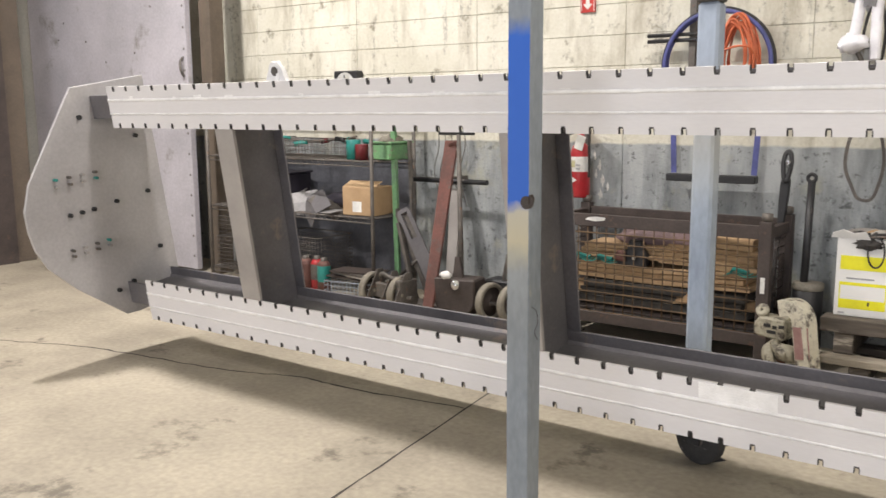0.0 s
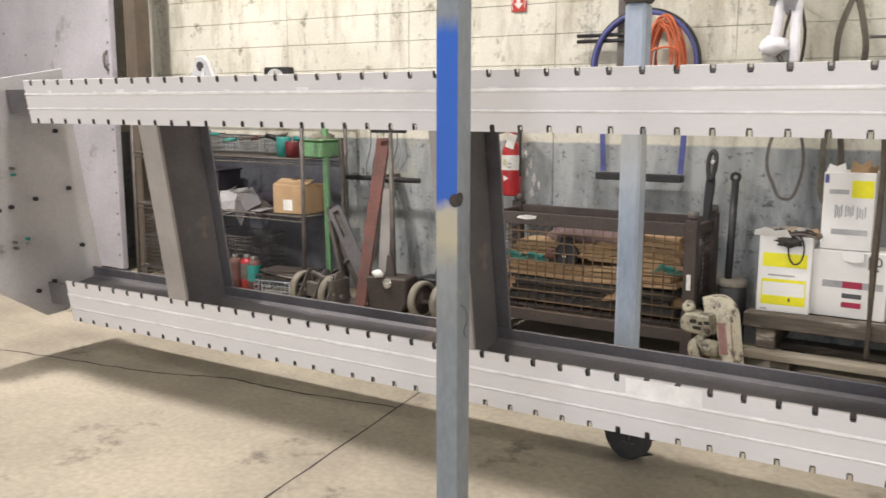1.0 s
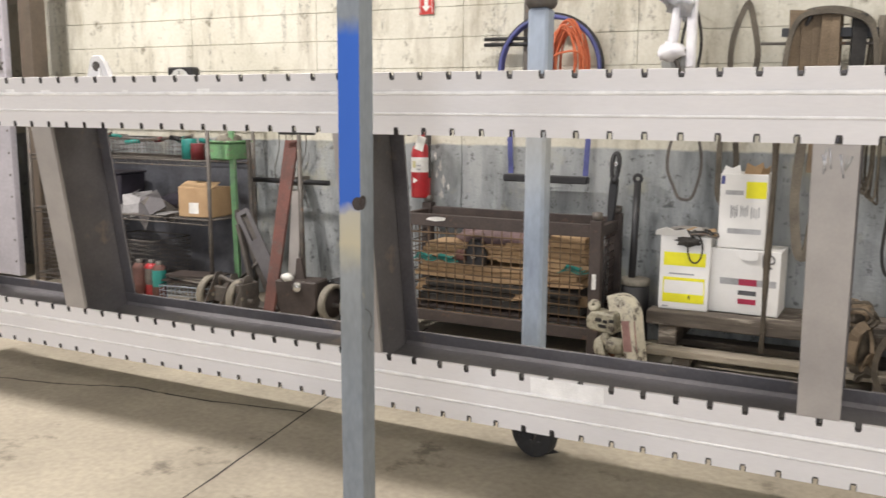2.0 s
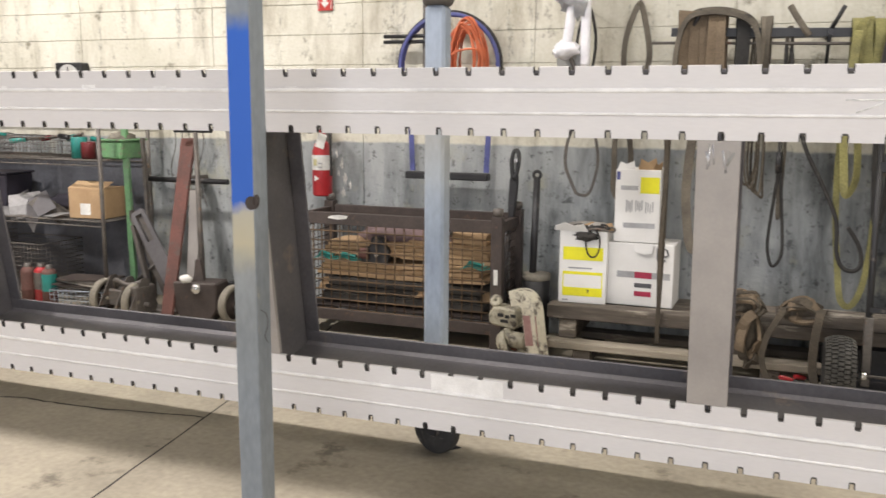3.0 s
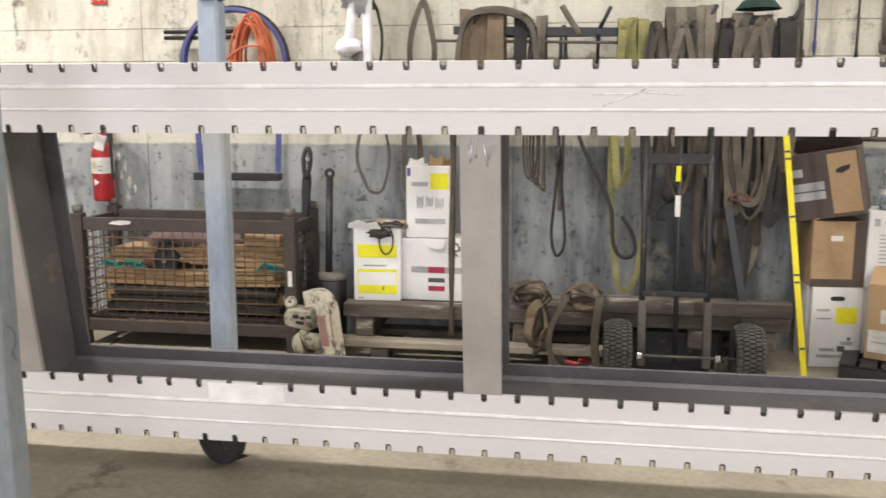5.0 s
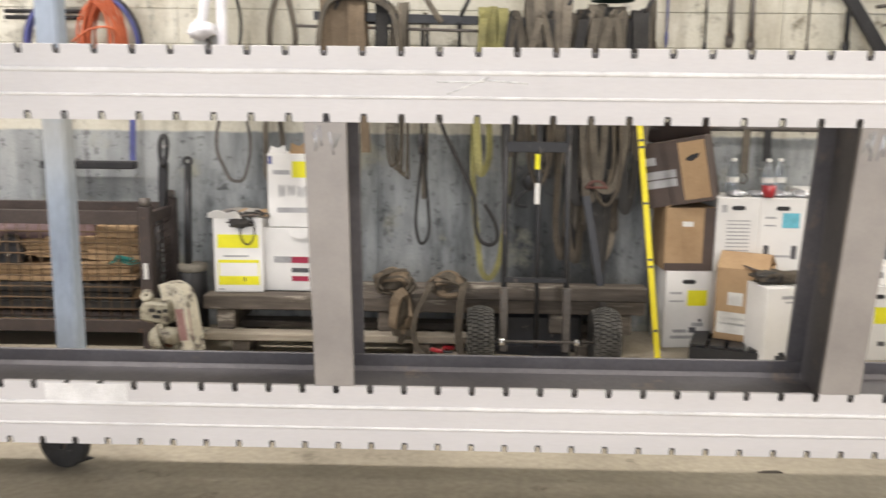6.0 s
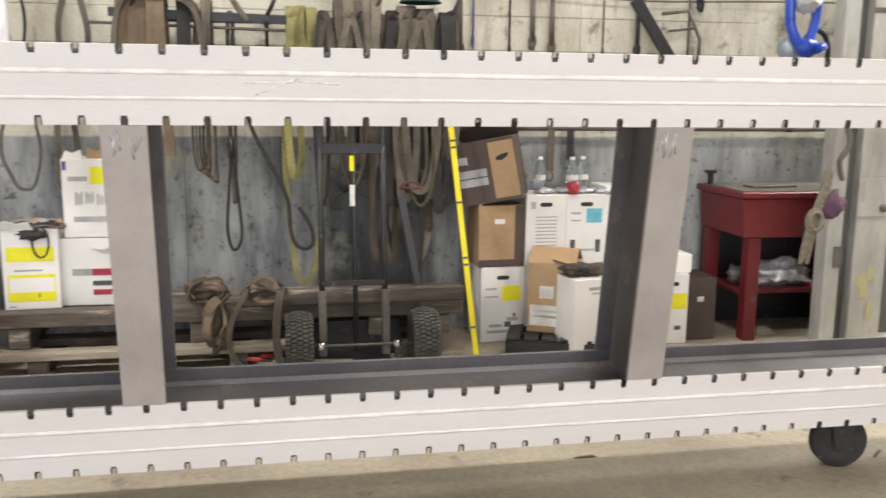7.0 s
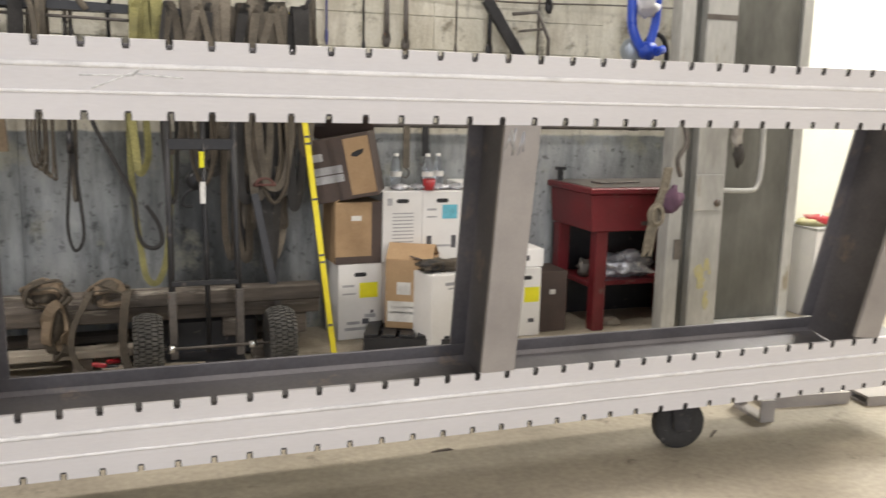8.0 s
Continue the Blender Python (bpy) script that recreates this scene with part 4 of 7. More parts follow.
d1 = thing("beam_dolly", pose(-3.93, 4.7, 0, 0, 0, -6), "grimy two-wheeled beam dolly with pale wheels", "dolly")
for x in (-0.2, 0.09):
    wheel_parts(d1, x, 0, 0.13, 0.13, 0.05)
part("axle", Shape().rod((-0.24, 0, 0.115), (0.2, 0, 0.115), 0.016), M_IRON, d1)
part("yoke", Shape().box(-0.13, 0.02, -0.05, 0.12, 0.09, 0.2).box(0.1, 0.16, -0.08, 0.1, 0.05, 0.24), M_IRON, d1, bevel=0.008)
for x in (-0.13, 0.02, 0.15):
    part("side_frame", Shape().prism([(-0.13, 0.1), (0.12, 0.09), (0.03, 0.29), (-0.02, 0.29)], -0.004, 0.004, Matrix.Translation((x, 0, 0)) @ Matrix.Rotation(radians(90), 4, "Z")), M_IRON, d1)
    part("bolt", Shape().rod((x - 0.012, -0.06, 0.14), (x + 0.012, -0.06, 0.14), 0.014, seg=6), M_RIM, d1)
part("link", Shape().sweep(smooth_path([(-0.1, 0, 0.2), (-0.05, -0.05, 0.27), (0.04, -0.03, 0.24), (0.12, 0, 0.26)]), 0.016, seg=8), M_IRON, d1)

d2 = thing("pulling_dolly", pose(-3.43, 4.82, 0, 0, 0, 8), "rusty steel dolly with tall tapered T handle", "dolly")
part("body", Shape().prism([(-0.15, 0.1), (-0.08, 0.0), (0.08, 0.0), (0.16, 0.1), (0.16, 0.28), (-0.15, 0.28)], -0.09, 0.09), M_BROWN, d2, bevel=0.01)
part("hub", Shape().lathe([(0, 0.03), (0.03, 0.028), (0.036, 0.0)], 14, Matrix.Translation((0.02, -0.09, 0.24)) @ Matrix.Rotation(radians(90), 4, "X")), M_CHROME, d2, "shiny hub cap")
part("handle_tube", Shape().rod((0.02, 0, 0.2), (-0.08, 0.16, 1.25), 0.02, 0.015), M_IRON, d2)
part("handle_fork", Shape().prism([(-0.03, 0.2), (0.07, 0.2), (0.035, 0.42), (0.0, 0.42)], -0.03, 0.0, pose(0, -0.02, 0, -6, -4, 0)), M_BROWN, d2, bevel=0.004)
part("tee_bar", Shape().rod((-0.23, 0.16, 1.26), (0.04, 0.16, 1.26), 0.014), M_BLACK, d2)
part("paper_tag", blob(-0.06, -0.08, 0.3, 0.045, 0.03, 0.028, 3), M_WHITEP, d2, "crumpled white paper tag")
for x in (0.24, 0.4):
    wheel_parts(d2, x, 0.0, 0.13, 0.13, 0.05, -18)
part("axle", Shape().rod((0.2, -0.02, 0.12), (0.5, -0.02, 0.12), 0.016), M_IRON, d2)

plank = thing("grey_plank", pose(-3.7, 5.08, 0), "flat grey plank leaning upright on the wall", "plank")
part("board", Shape().box(-0.045, 0.045, -0.012, 0.012, 0.0, 0.86), M_STEEL_L, plank, m=pose(0, 0, 0, -12, -4, 0), bevel=0.003)
plate = thing("slotted_plate", pose(-3.62, 4.9, 0), "slanted grey steel plate with a long slot", "steel plate")
blade = Shape().prism([(-0.03, 0.0), (0.03, 0.0), (0.055, 0.3), (0.055, 0.56), (-0.055, 0.56), (-0.055, 0.25)], -0.008, 0.008)
for x0, x1 in ((-0.055, -0.025), (0.025, 0.055)):
    blade.prism([(x0, 0.56), (x1, 0.56), (x1, 0.76), (x0, 0.76)], -0.008, 0.008)
blade.prism([(-0.055, 0.76), (0.055, 0.76), (0.04, 0.79), (-0.04, 0.79)], -0.008, 0.008)
part("blade", blade, M_STEEL, plate, m=pose(0.02, 0.0, 0.02, -6, -29, 12))
part("backing_bar", Shape().box(-0.02, 0.02, 0.012, 0.035, 0.1, 0.74), M_IRON, plate, m=pose(0.02, 0.0, 0.02, -6, -29, 12))
pry = thing("tapered_bar", pose(-3.6, 4.66, 0), "long rust-red tapered steel bar leaning upright", "steel bar")
part("bar", Shape().prism([(-0.035, 0), (0.05, 0), (0.066, 1.26), (-0.045, 1.26)], -0.012, 0.012, pose(0.0, 0, 0, -17, -2, 0)), M_REDBAR, pry, bevel=0.003)
part("edge_web", Shape().prism([(-0.008, 0.02), (0.008, 0.02), (0.01, 1.24), (-0.01, 1.24)], 0.012, 0.04, pose(0.0, 0, 0, -17, -2, 0)), M_REDBAR, pry)

d3 = thing("pulling_dolly", pose(-3.2, 5.1, 0, 0, 0, -5), "dark steel dolly with a thin upright T handle", "dolly")
part("body", Shape().prism([(-0.2, 0.12), (-0.12, 0.02), (0.12, 0.02), (0.2, 0.12), (0.16, 0.24), (-0.16, 0.24)], -0.08, 0.08), M_BLACK, d3, bevel=0.01)
part("handle_tube", Shape().rod((0.0, 0, 0.2), (0.0, 0.1, 1.28), 0.016), M_BLACK, d3)
part("socket", Shape().lathe([(0.03, 0.22), (0.05, 0.24), (0.02, 0.4), (0.018, 0.42)], 12), M_IRON, d3)
for x in (-0.2, 0.2):
    wheel_parts(d3, x, -0.02, 0.11, 0.11, 0.05, -12)
bar = thing("wall_bracket", pose(-3.78, 5.22, 0.9), "dark horizontal bar bracket fixed to the wall", "bracket")
part("bar", Shape().rod((-0.38, 0, 0), (0.32, 0, 0.0), 0.019), M_BLACK, bar)
part("arm", Shape().box(-0.03, 0.03, 0, 0.18, -0.03, 0.03), M_IRON, bar)
bar2 = thing("wall_bracket", pose(-3.25, 5.24, 1.15), "dark horizontal bar bracket fixed to the wall", "bracket")
part("bar", Shape().rod((-0.1, 0, 0), (0.16, 0, 0.0), 0.016), M_BLACK, bar2)
part("arm", Shape().box(-0.03, 0.03, 0, 0.16, -0.02, 0.02), M_IRON, bar2)
dial = thing("dial_gauge", pose(-4.9, 5.36, 1.62), "black square dial gauge on the wall", "gauge")
part("case", Shape().box(-0.125, 0.125, -0.05, 0.04, -0.12, 0.115), M_BLACK, dial, bevel=0.01)
part("face", Shape().lathe([(0, 0.002), (0.098, 0.002), (0.103, 0)], 24, Matrix.Translation((0, -0.05, 0.0)) @ Matrix.Rotation(radians(90), 4, "X")), M_COLUMN, dial, "dusty pale dial face")
part("needle", Shape().box(-0.004, 0.004, -0.055, -0.052, 0, 0.085), M_INK, dial)

# ---- extinguisher, sign, cage ----
ext = thing("fire_extinguisher", pose(-2.755, 5.29, 0.83), "red fire extinguisher with white label on the wall", "fire extinguisher")
part("cylinder", Shape().lathe([(0, 0), (0.06, 0), (0.067, 0.012), (0.067, 0.3), (0.052, 0.345), (0.025, 0.37), (0.025, 0.44), (0, 0.44)], 24), M_EXT, ext)
part("label", Shape().lathe([(0.0677, 0.175), (0.0677, 0.275)], 24), M_WHITEP, ext, "white instruction label")
part("label_print", Shape().box(-0.03, -0.005, -0.0692, -0.064, 0.205, 0.25), M_YSTAIN, ext)
part("label_print", Shape().box(0.004, 0.03, -0.0692, -0.061, 0.19, 0.2).box(0.004, 0.03, -0.0692, -0.061, 0.215, 0.225), M_GREYINK, ext)
part("paper_tag", Shape().box(-0.03, 0.03, -0.0025, 0.0025, -0.05, 0.05), M_WHITEP, ext, "white hanging inspection tag", m=pose(0.03, -0.07, 0.37, 12, 20, 10))
part("arrow_mark", Shape().prism([(0, -0.02), (0.035, 0), (0, 0.02)], -0.0685, -0.0655, Matrix.Translation((-0.025, 0, 0.12))), M_WHITEP, ext)
part("valve", Shape().box(-0.02, 0.02, -0.03, 0.03, 0.44, 0.47), M_CHROME, ext)
part("lever", Shape().box(-0.016, 0.016, -0.1, 0.03, 0.47, 0.484).box(-0.014, 0.014, -0.11, 0.0, 0.44, 0.45, pose(0, 0, 0, 8)), M_BLACK, ext)
part("hose", Shape().sweep(smooth_path([(0.02, 0, 0.455), (0.075, -0.04, 0.43), (0.09, -0.05, 0.3), (0.086, -0.04, 0.14)]), 0.009, seg=8), M_RUBBER, ext)
part("wall_hook", Shape().box(-0.02, 0.02, 0.07, 0.11, 0.36, 0.44), M_IRON, ext)
sign = thing("arrow_sign", pose(-2.77, 5.39, 2.055), "small red wall sign with white down arrow", "sign")
part("board", Shape().box(-0.055, 0.055, -0.004, 0.004, 0, 0.3), M_SIGN, sign, bevel=0.0015)
part("arrow", Shape().prism([(0, 0.018), (0.034, 0.055), (0.013, 0.055), (0.013, 0.1), (-0.013, 0.1), (-0.013, 0.055), (-0.034, 0.055)], -0.0062, -0.0042), M_WHITEP, sign, "white arrow")
for sx in (-1, 1):
    part("border_line", Shape().box(sx * 0.046 - 0.002, sx * 0.046 + 0.002, -0.0058, -0.0042, 0.01, 0.28), M_WHITEP, sign)

cage = thing("wire_cage_container", pose(-2.045, 5.09, 0), "brown steel mesh stillage holding cardboard and scrap", "cage container")
CW, CD, CH = 0.655, 0.205, 0.80
for sx in (-CW, CW):
    for sy in (-CD, CD):
        part("corner_post", Shape().box(sx - 0.035, sx + 0.035, sy - 0.03, sy + 0.03, 0, CH), M_BROWN, cage, bevel=0.004)
        part("stacking_cup", Shape().lathe([(0.02, CH), (0.032, CH + 0.01), (0.032, CH + 0.045), (0.0, CH + 0.05)], 10, Matrix.Translation((sx, sy, 0))), M_IRON, cage)
for sy in (-CD, CD):
    part("top_rail", Shape().box(-CW + 0.035, CW - 0.035, sy - 0.018, sy + 0.018, CH - 0.1, CH - 0.025), M_BROWN, cage, bevel=0.003)
    part("bottom_rail", Shape().box(-CW + 0.035, CW - 0.035, sy - 0.018, sy + 0.018, 0.09, 0.16), M_BROWN, cage, bevel=0.003)
for sx in (-CW, CW):
    for z in (CH - 0.07, 0.12):
        part("side_rail", Shape().box(sx - 0.018, sx + 0.018, -CD + 0.03, CD - 0.03, z - 0.03, z + 0.03), M_BROWN, cage)
for sy in (-CD - 0.004, CD):
    s = Shape()
    for i in range(21):
        x = -CW + 0.03 + (2 * CW - 0.06) * i / 20
        s.rod((x, sy, 0.16), (x, sy, CH - 0.06), 0.0042, seg=5)
    for k in range(10):
        z = 0.16 + (CH - 0.24) * k / 9
        s.rod((-CW + 0.02, sy - 0.004, z), (CW - 0.02, sy - 0.004, z), 0.0048, seg=5)
    part("mesh_panel", s, M_MESH if sy < 0 else M_BROWN, cage, "rusty wire mesh panel")
for sx in (-CW, CW):
    s = Shape()
    for i in range(10):
        y = -CD + 2 * CD * i / 9
        s.rod((sx, y, 0.15), (sx, y, CH - 0.08), 0.0028, seg=4)
    for k in range(12):
        z = 0.18 + (CH - 0.26) * k / 11
        s.rod((sx, -CD, z), (sx, CD, z), 0.0034, seg=4)
    part("mesh_panel", s, M_BROWN, cage)
part("floor_pan", Shape().box(-CW + 0.03, CW - 0.03, -CD + 0.02, CD - 0.02, 0.165, 0.178), M_BROWN, cage)
part("white_tag", Shape().box(CW - 0.012, CW + 0.012, -CD - 0.034, -CD - 0.031, 0.4, 0.49), M_WHITEP, cage, "white paper tag")
part("paint_smear", Shape().prism([(-0.07, 0), (0.0, -0.008), (0.06, 0.0), (0.07, 0.018), (0.0, 0.022), (-0.05, 0.014)], -0.002, 0, Matrix.Translation((-0.38, -CD - 0.018, CH - 0.06))), M_WHITEP, cage, "smear of white paint")
for i, (x, z, w, h, tn, mt) in enumerate([(-0.28, 0.36, 0.6, 0.1, 3, M_CARD), (0.2, 0.36, 0.75, 0.11, -4, M_CARD), (0.3, 0.49, 0.6, 0.12, 2, M_CARD), (-0.2, 0.5, 0.7, 0.09, -3, M_CARD), (0.0, 0.2, 1.1, 0.15, 0, M_DARKRAG), (0.42, 0.48, 0.28, 0.2, 5, M_CARD)]):
    t = thing("flattened_cardboard", pose(-2.045 + x, 5.09, z, 0, tn * 0.6, tn), "flattened brown cardboard lying in the cage" if mt is M_CARD else "dark heap of scrap in the cage", "cardboard", "cardboard in the cage")
    part("sheet", Shape().box(-w / 2, w / 2, -0.13, 0.13, 0, h * 0.3).box(-w / 2 + 0.02, w / 2 - 0.04, -0.12, 0.13, h * 0.34, h * 0.62).box(-w / 2 + 0.05, w / 2 - 0.02, -0.13, 0.12, h * 0.66, h), mt, t, bevel=0.004)
for i in range(3):
    x = (-0.5, -0.35, 0.5)[i]
    t = thing("teal_strap", pose(-2.045 + x, 4.93, 0.465), "teal strap lying in the cage", "strap")
    for k in range(3):
        part("band", Shape().sweep(smooth_path([(-0.09 + 0.02 * k, 0.01 * k, 0.012 * k), (-0.03, 0.01 - 0.01 * k, 0.02 + 0.014 * k), (0.04, 0.01 * k, 0.004 + 0.012 * k), (0.1 - 0.025 * k, 0.01, 0.015 + 0.01 * k)]), 0.02, 0.005, flat=True), M_TEAL, t)
t = thing("caster_part", pose(-2.2, 4.96, 0.46), "dark loose wheel fork in the cage", "scrap part")
part("fork", Shape().prism([(-0.1, 0), (0.08, 0), (0.1, 0.07), (0.05, 0.16), (-0.02, 0.17), (-0.04, 0.1), (-0.1, 0.09)], -0.04, 0.05), M_BLACK, t, bevel=0.01)
part("tube_end", Shape().rod((-0.1, -0.03, 0.06), (-0.04, -0.03, 0.06), 0.035), M_REDBAR, t)
part("nut", Shape().rod((0.02, -0.06, 0.06), (0.02, -0.04, 0.06), 0.014, seg=6), M_CHROME, t)

roll = thing("rolled_cloth", pose(-1.98, 5.08, 0.6, 0, 0, 4), "faded mauve cloth roll lying on the cardboard in the cage", "cloth")
part("roll", blob(-0.06, 0, 0.03, 0.31, 0.1, 0.085, 61, 24, 11, 0.35), M_MAUVE, roll)
for i in range(6):
    q = random.Random(700 + i)
    t = thing("cardboard_scrap", pose(-2.5 + 0.19 * i, 4.99 + q.uniform(-0.03, 0.05), 0.27 + q.uniform(-0.03, 0.03), q.uniform(-50, -15), q.uniform(-14, 14), q.uniform(-20, 20)), "torn pale cardboard scrap in the cage", "cardboard", "scraps in the cage")
    part("piece", Shape().prism([(-0.12, 0), (0.1, 0.01), (0.13, 0.09), (0.03, 0.075), (-0.05, 0.1), (-0.11, 0.07)], -0.002, 0.002), M_CARD, t)

# ---- hose, cord and bar on the wall ----
hose = thing("hose_coil", pose(-1.85, 5.3, 1.68), "blue air hose coiled on a wall hook", "hose")
for k in range(3):
    r = 0.315 + 0.014 * (k % 2)
    part("loop", Shape().sweep([(r * math.cos(a) * 1.03, 0.02 * k - 0.03, r * math.sin(a)) for a in [math.radians(-40 + 260 * i / 40) for i in range(41)]], 0.0135, seg=8), M_HOSE if k != 1 else M_RUBBER, hose)
for sx in (-1, 1):
    part("hanging_run", Shape().sweep(smooth_path([(sx * 0.27, 0.0, -0.2), (sx * 0.262, 0.0, -0.4), (sx * 0.25, 0, -0.66)]), 0.008, 0.034, flat=True), M_HOSE, hose)
part("black_bar", Shape().box(-0.29, 0.27, -0.04, 0.03, -0.71, -0.665), M_BLACK, hose, "black steel bar", bevel=0.006)
peg = thing("wall_peg", pose(-2.1, 5.3, 1.87), "dark double peg bar on the wall", "peg")
part("bar", Shape().rod((-0.2, 0, 0.0), (0.25, 0, 0.0), 0.012).rod((-0.2, 0, -0.035), (0.25, 0, -0.035), 0.012), M_BLACK, peg)
part("strut", Shape().box(0.06, 0.1, 0.02, 0.09, -0.5, 0.5), M_IRON, peg)
cord = thing("extension_cord", pose(-1.715, 5.22, 1.74), "orange extension cord hung in a coil", "extension cord")
rc = random.Random(3)
for k in range(18):
    rx, rz = 0.085 + rc.uniform(-0.03, 0.02), 0.2 + rc.uniform(-0.045, 0.02)
    ox, oz = rc.uniform(-0.02, 0.02), rc.uniform(-0.03, 0.02)
    part("turn", Shape().sweep([(ox + rx * math.cos(a) * (1.1 - 0.25 * math.sin(a)), -0.06 + 0.008 * k, oz + rz * math.sin(a)) for a in [2 * math.pi * i / 30 for i in range(30)]], 0.0068, seg=6, closed=True), M_ORANGE, cord)
part("tie", Shape().sweep(smooth_path([(-0.13, -0.09, -0.05), (-0.02, -0.1, 0.02), (0.09, -0.09, 0.03), (0.11, -0.02, -0.02)]), 0.007, seg=6), M_ORANGE, cord)

# ---- levers and jack by the wall ----
lever = thing("steel_lever", pose(-1.395, 5.1, 0, 0, 0, 0), "black flat steel lever leaning on the wall", "lever")
part("bar", Shape().rod((-0.01, -0.1, 0), (-0.015, 0.06, 0.72), 0.021, 0.019).prism([(-0.03, 0.7), (0.0, 0.7), (0.022, 0.94), (0.024, 1.02), (0.01, 1.03), (-0.016, 1.03), (-0.028, 1.0), (-0.032, 0.9)], 0.05, 0.085, pose(0, 0, 0, -4)), M_BLACK, lever, bevel=0.006)
part("eye", Shape().sweep([(0.004 + 0.021 * math.cos(a) * (1 + 0.3 * math.sin(a)), 0.125 + 0.02 * math.sin(a), 1.085 + 0.085 * math.sin(a)) for a in [2 * math.pi * i / 24 for i in range(24)]], 0.014, seg=8, closed=True), M_BLACK, lever)
part("pin", Shape().rod((0.014, 0.1, 1.11), (0.014, 0.14, 1.11), 0.012, seg=10), M_CHROME, lever, "worn bright pin")
jackpipe = thing("bottle_jack_tube", pose(-1.207, 5.1, 0), "grey jack tube standing in a black cylinder", "jack")
part("cylinder", Shape().lathe([(0, 0.0), (0.082, 0), (0.082, 0.4), (0.07, 0.405), (0, 0.405)], 20), M_BLACK, jackpipe)
part("collar", Shape().lathe([(0.08, 0.405), (0.084, 0.408), (0.084, 0.442), (0.05, 0.446), (0, 0.446)], 20), M_RIM, jackpipe, "dusty pale collar")
part("tube", Shape().rod((-0.025, 0, 0.44), (-0.042, 0.12, 1.0), 0.022), M_BLACK, jackpipe)
part("eye", Shape().sweep([(-0.042 + 0.022 * math.cos(a), 0.12, 1.025 + 0.022 * math.sin(a)) for a in [2 * math.pi * i / 16 for i in range(16)]], 0.011, seg=7, closed=True), M_BLACK, jackpipe)

pj = thing("pallet_jack", pose(-1.13, 4.72, 0, 0, 0, -12), "chipped cream pallet jack head and handle base", "pallet jack")
part("arm", Shape().sweep(smooth_path([(-0.09, -0.05, 0.375), (-0.02, -0.06, 0.385), (0.03, -0.07, 0.345), (0.05, -0.07, 0.22), (0.075, -0.07, 0.06)]), 0.09, 0.085, flat=True), M_CREAM, pj, bevel=0.01)
part("warning_label", Shape().box(-0.04, 0.04, -0.0475, -0.046, -0.085, 0.085), M_LABEL_P, pj, "faded red warning label", m=pose(0.051, -0.07, 0.215, 0, -7, 0))
part("pump_body", Shape().prism([(-0.25, 0.2), (-0.08, 0.185), (-0.06, 0.24), (-0.07, 0.305), (-0.22, 0.31), (-0.255, 0.26)], -0.06, 0.05), M_CREAM_D, pj, bevel=0.012)
part("lever_ear", Shape().lathe([(0.009, -0.014), (0.034, -0.014), (0.038, 0), (0.034, 0.014), (0.009, 0.014), (0.009, -0.014)], 16, Matrix.Translation((-0.215, -0.03, 0.335)) @ Matrix.Rotation(radians(60), 4, "X")), M_CREAM_D, pj)
part("ear_web", Shape().box(-0.24, -0.19, -0.035, -0.015, 0.3, 0.325), M_CREAM_D, pj, bevel=0.004)
for k, (x0, x1, z0) in enumerate(((-0.19, -0.15, 0.255), (-0.14, -0.115, 0.25), (-0.105, -0.075, 0.258), (-0.17, -0.12, 0.222))):
    part("cast_mark", Shape().box(x0, x1, -0.0635, -0.0602, z0, z0 + 0.018), M_BLACK, pj)
part("knuckle", Shape().lathe([(0, -0.05), (0.04, -0.05), (0.047, -0.04), (0.047, 0.04), (0.04, 0.05), (0, 0.05)], 18, Matrix.Translation((-0.045, -0.07, 0.135)) @ Matrix.Rotation(radians(90), 4, "Y")), M_CREAM_D, pj)
part("link_arm", Shape().sweep(smooth_path([(-0.12, -0.07, 0.19), (-0.09, -0.09, 0.15), (-0.03, -0.1, 0.13)]), 0.028, 0.022, seg=8), M_CREAM_D, pj)
part("wheel", Shape().lathe([(0.05, -0.025), (0.085, -0.03), (0.092, 0), (0.085, 0.03), (0.05, 0.025), (0.05, -0.025)], 24, Matrix.Translation((-0.12, -0.04, 0.092)) @ Matrix.Rotation(radians(62), 4, "Y")), M_CREAM_D, pj, "chipped cream wheel rim")
part("wheel_core", Shape().lathe([(0, -0.02), (0.05, -0.022), (0.05, 0.022), (0, 0.02)], 20, Matrix.Translation((-0.12, -0.04, 0.092)) @ Matrix.Rotation(radians(62), 4, "Y")), M_RUST, pj, "rusty steel wheel centre")
part("fork", Shape().box(-0.14, 0.0, 0.04, 1.0 * 0.3, 0.05, 0.09), M_CREAM, pj, bevel=0.006)

# ---- timber cribbing with cartons ----
crib = thing("timber_platform", pose(0.14, 5.06, 0), "grey weathered timber pallet platform along the wall", "timber platform")
part("deck_beam", Shape().box(-1.22, 1.22, -0.2, -0.08, 0.235, 0.315), M_WOOD, crib, bevel=0.006)
part("deck_beam", Shape().box(-1.2, 1.2, -0.05, 0.08, 0.235, 0.312), M_WOOD, crib, bevel=0.006)
part("deck_beam", Shape().box(-1.2, 1.2, 0.11, 0.25, 0.235, 0.312), M_WOOD, crib, bevel=0.006)
for x in (-1.1, -0.2, 0.75, 1.1):
    part("bearer", Shape().box(x - 0.05, x + 0.05, -0.19, 0.24, 0.121, 0.234), M_WOOD, crib, bevel=0.006)
part("lower_board", Shape().box(-1.2, 0.25, -0.28, -0.17, 0.08, 0.12), M_WOOD_L, crib, "paler lower board", bevel=0.005)
part("lower_board", Shape().box(-1.15, 1.1, 0.0, 0.12, 0.08, 0.12), M_WOOD, crib, bevel=0.005)
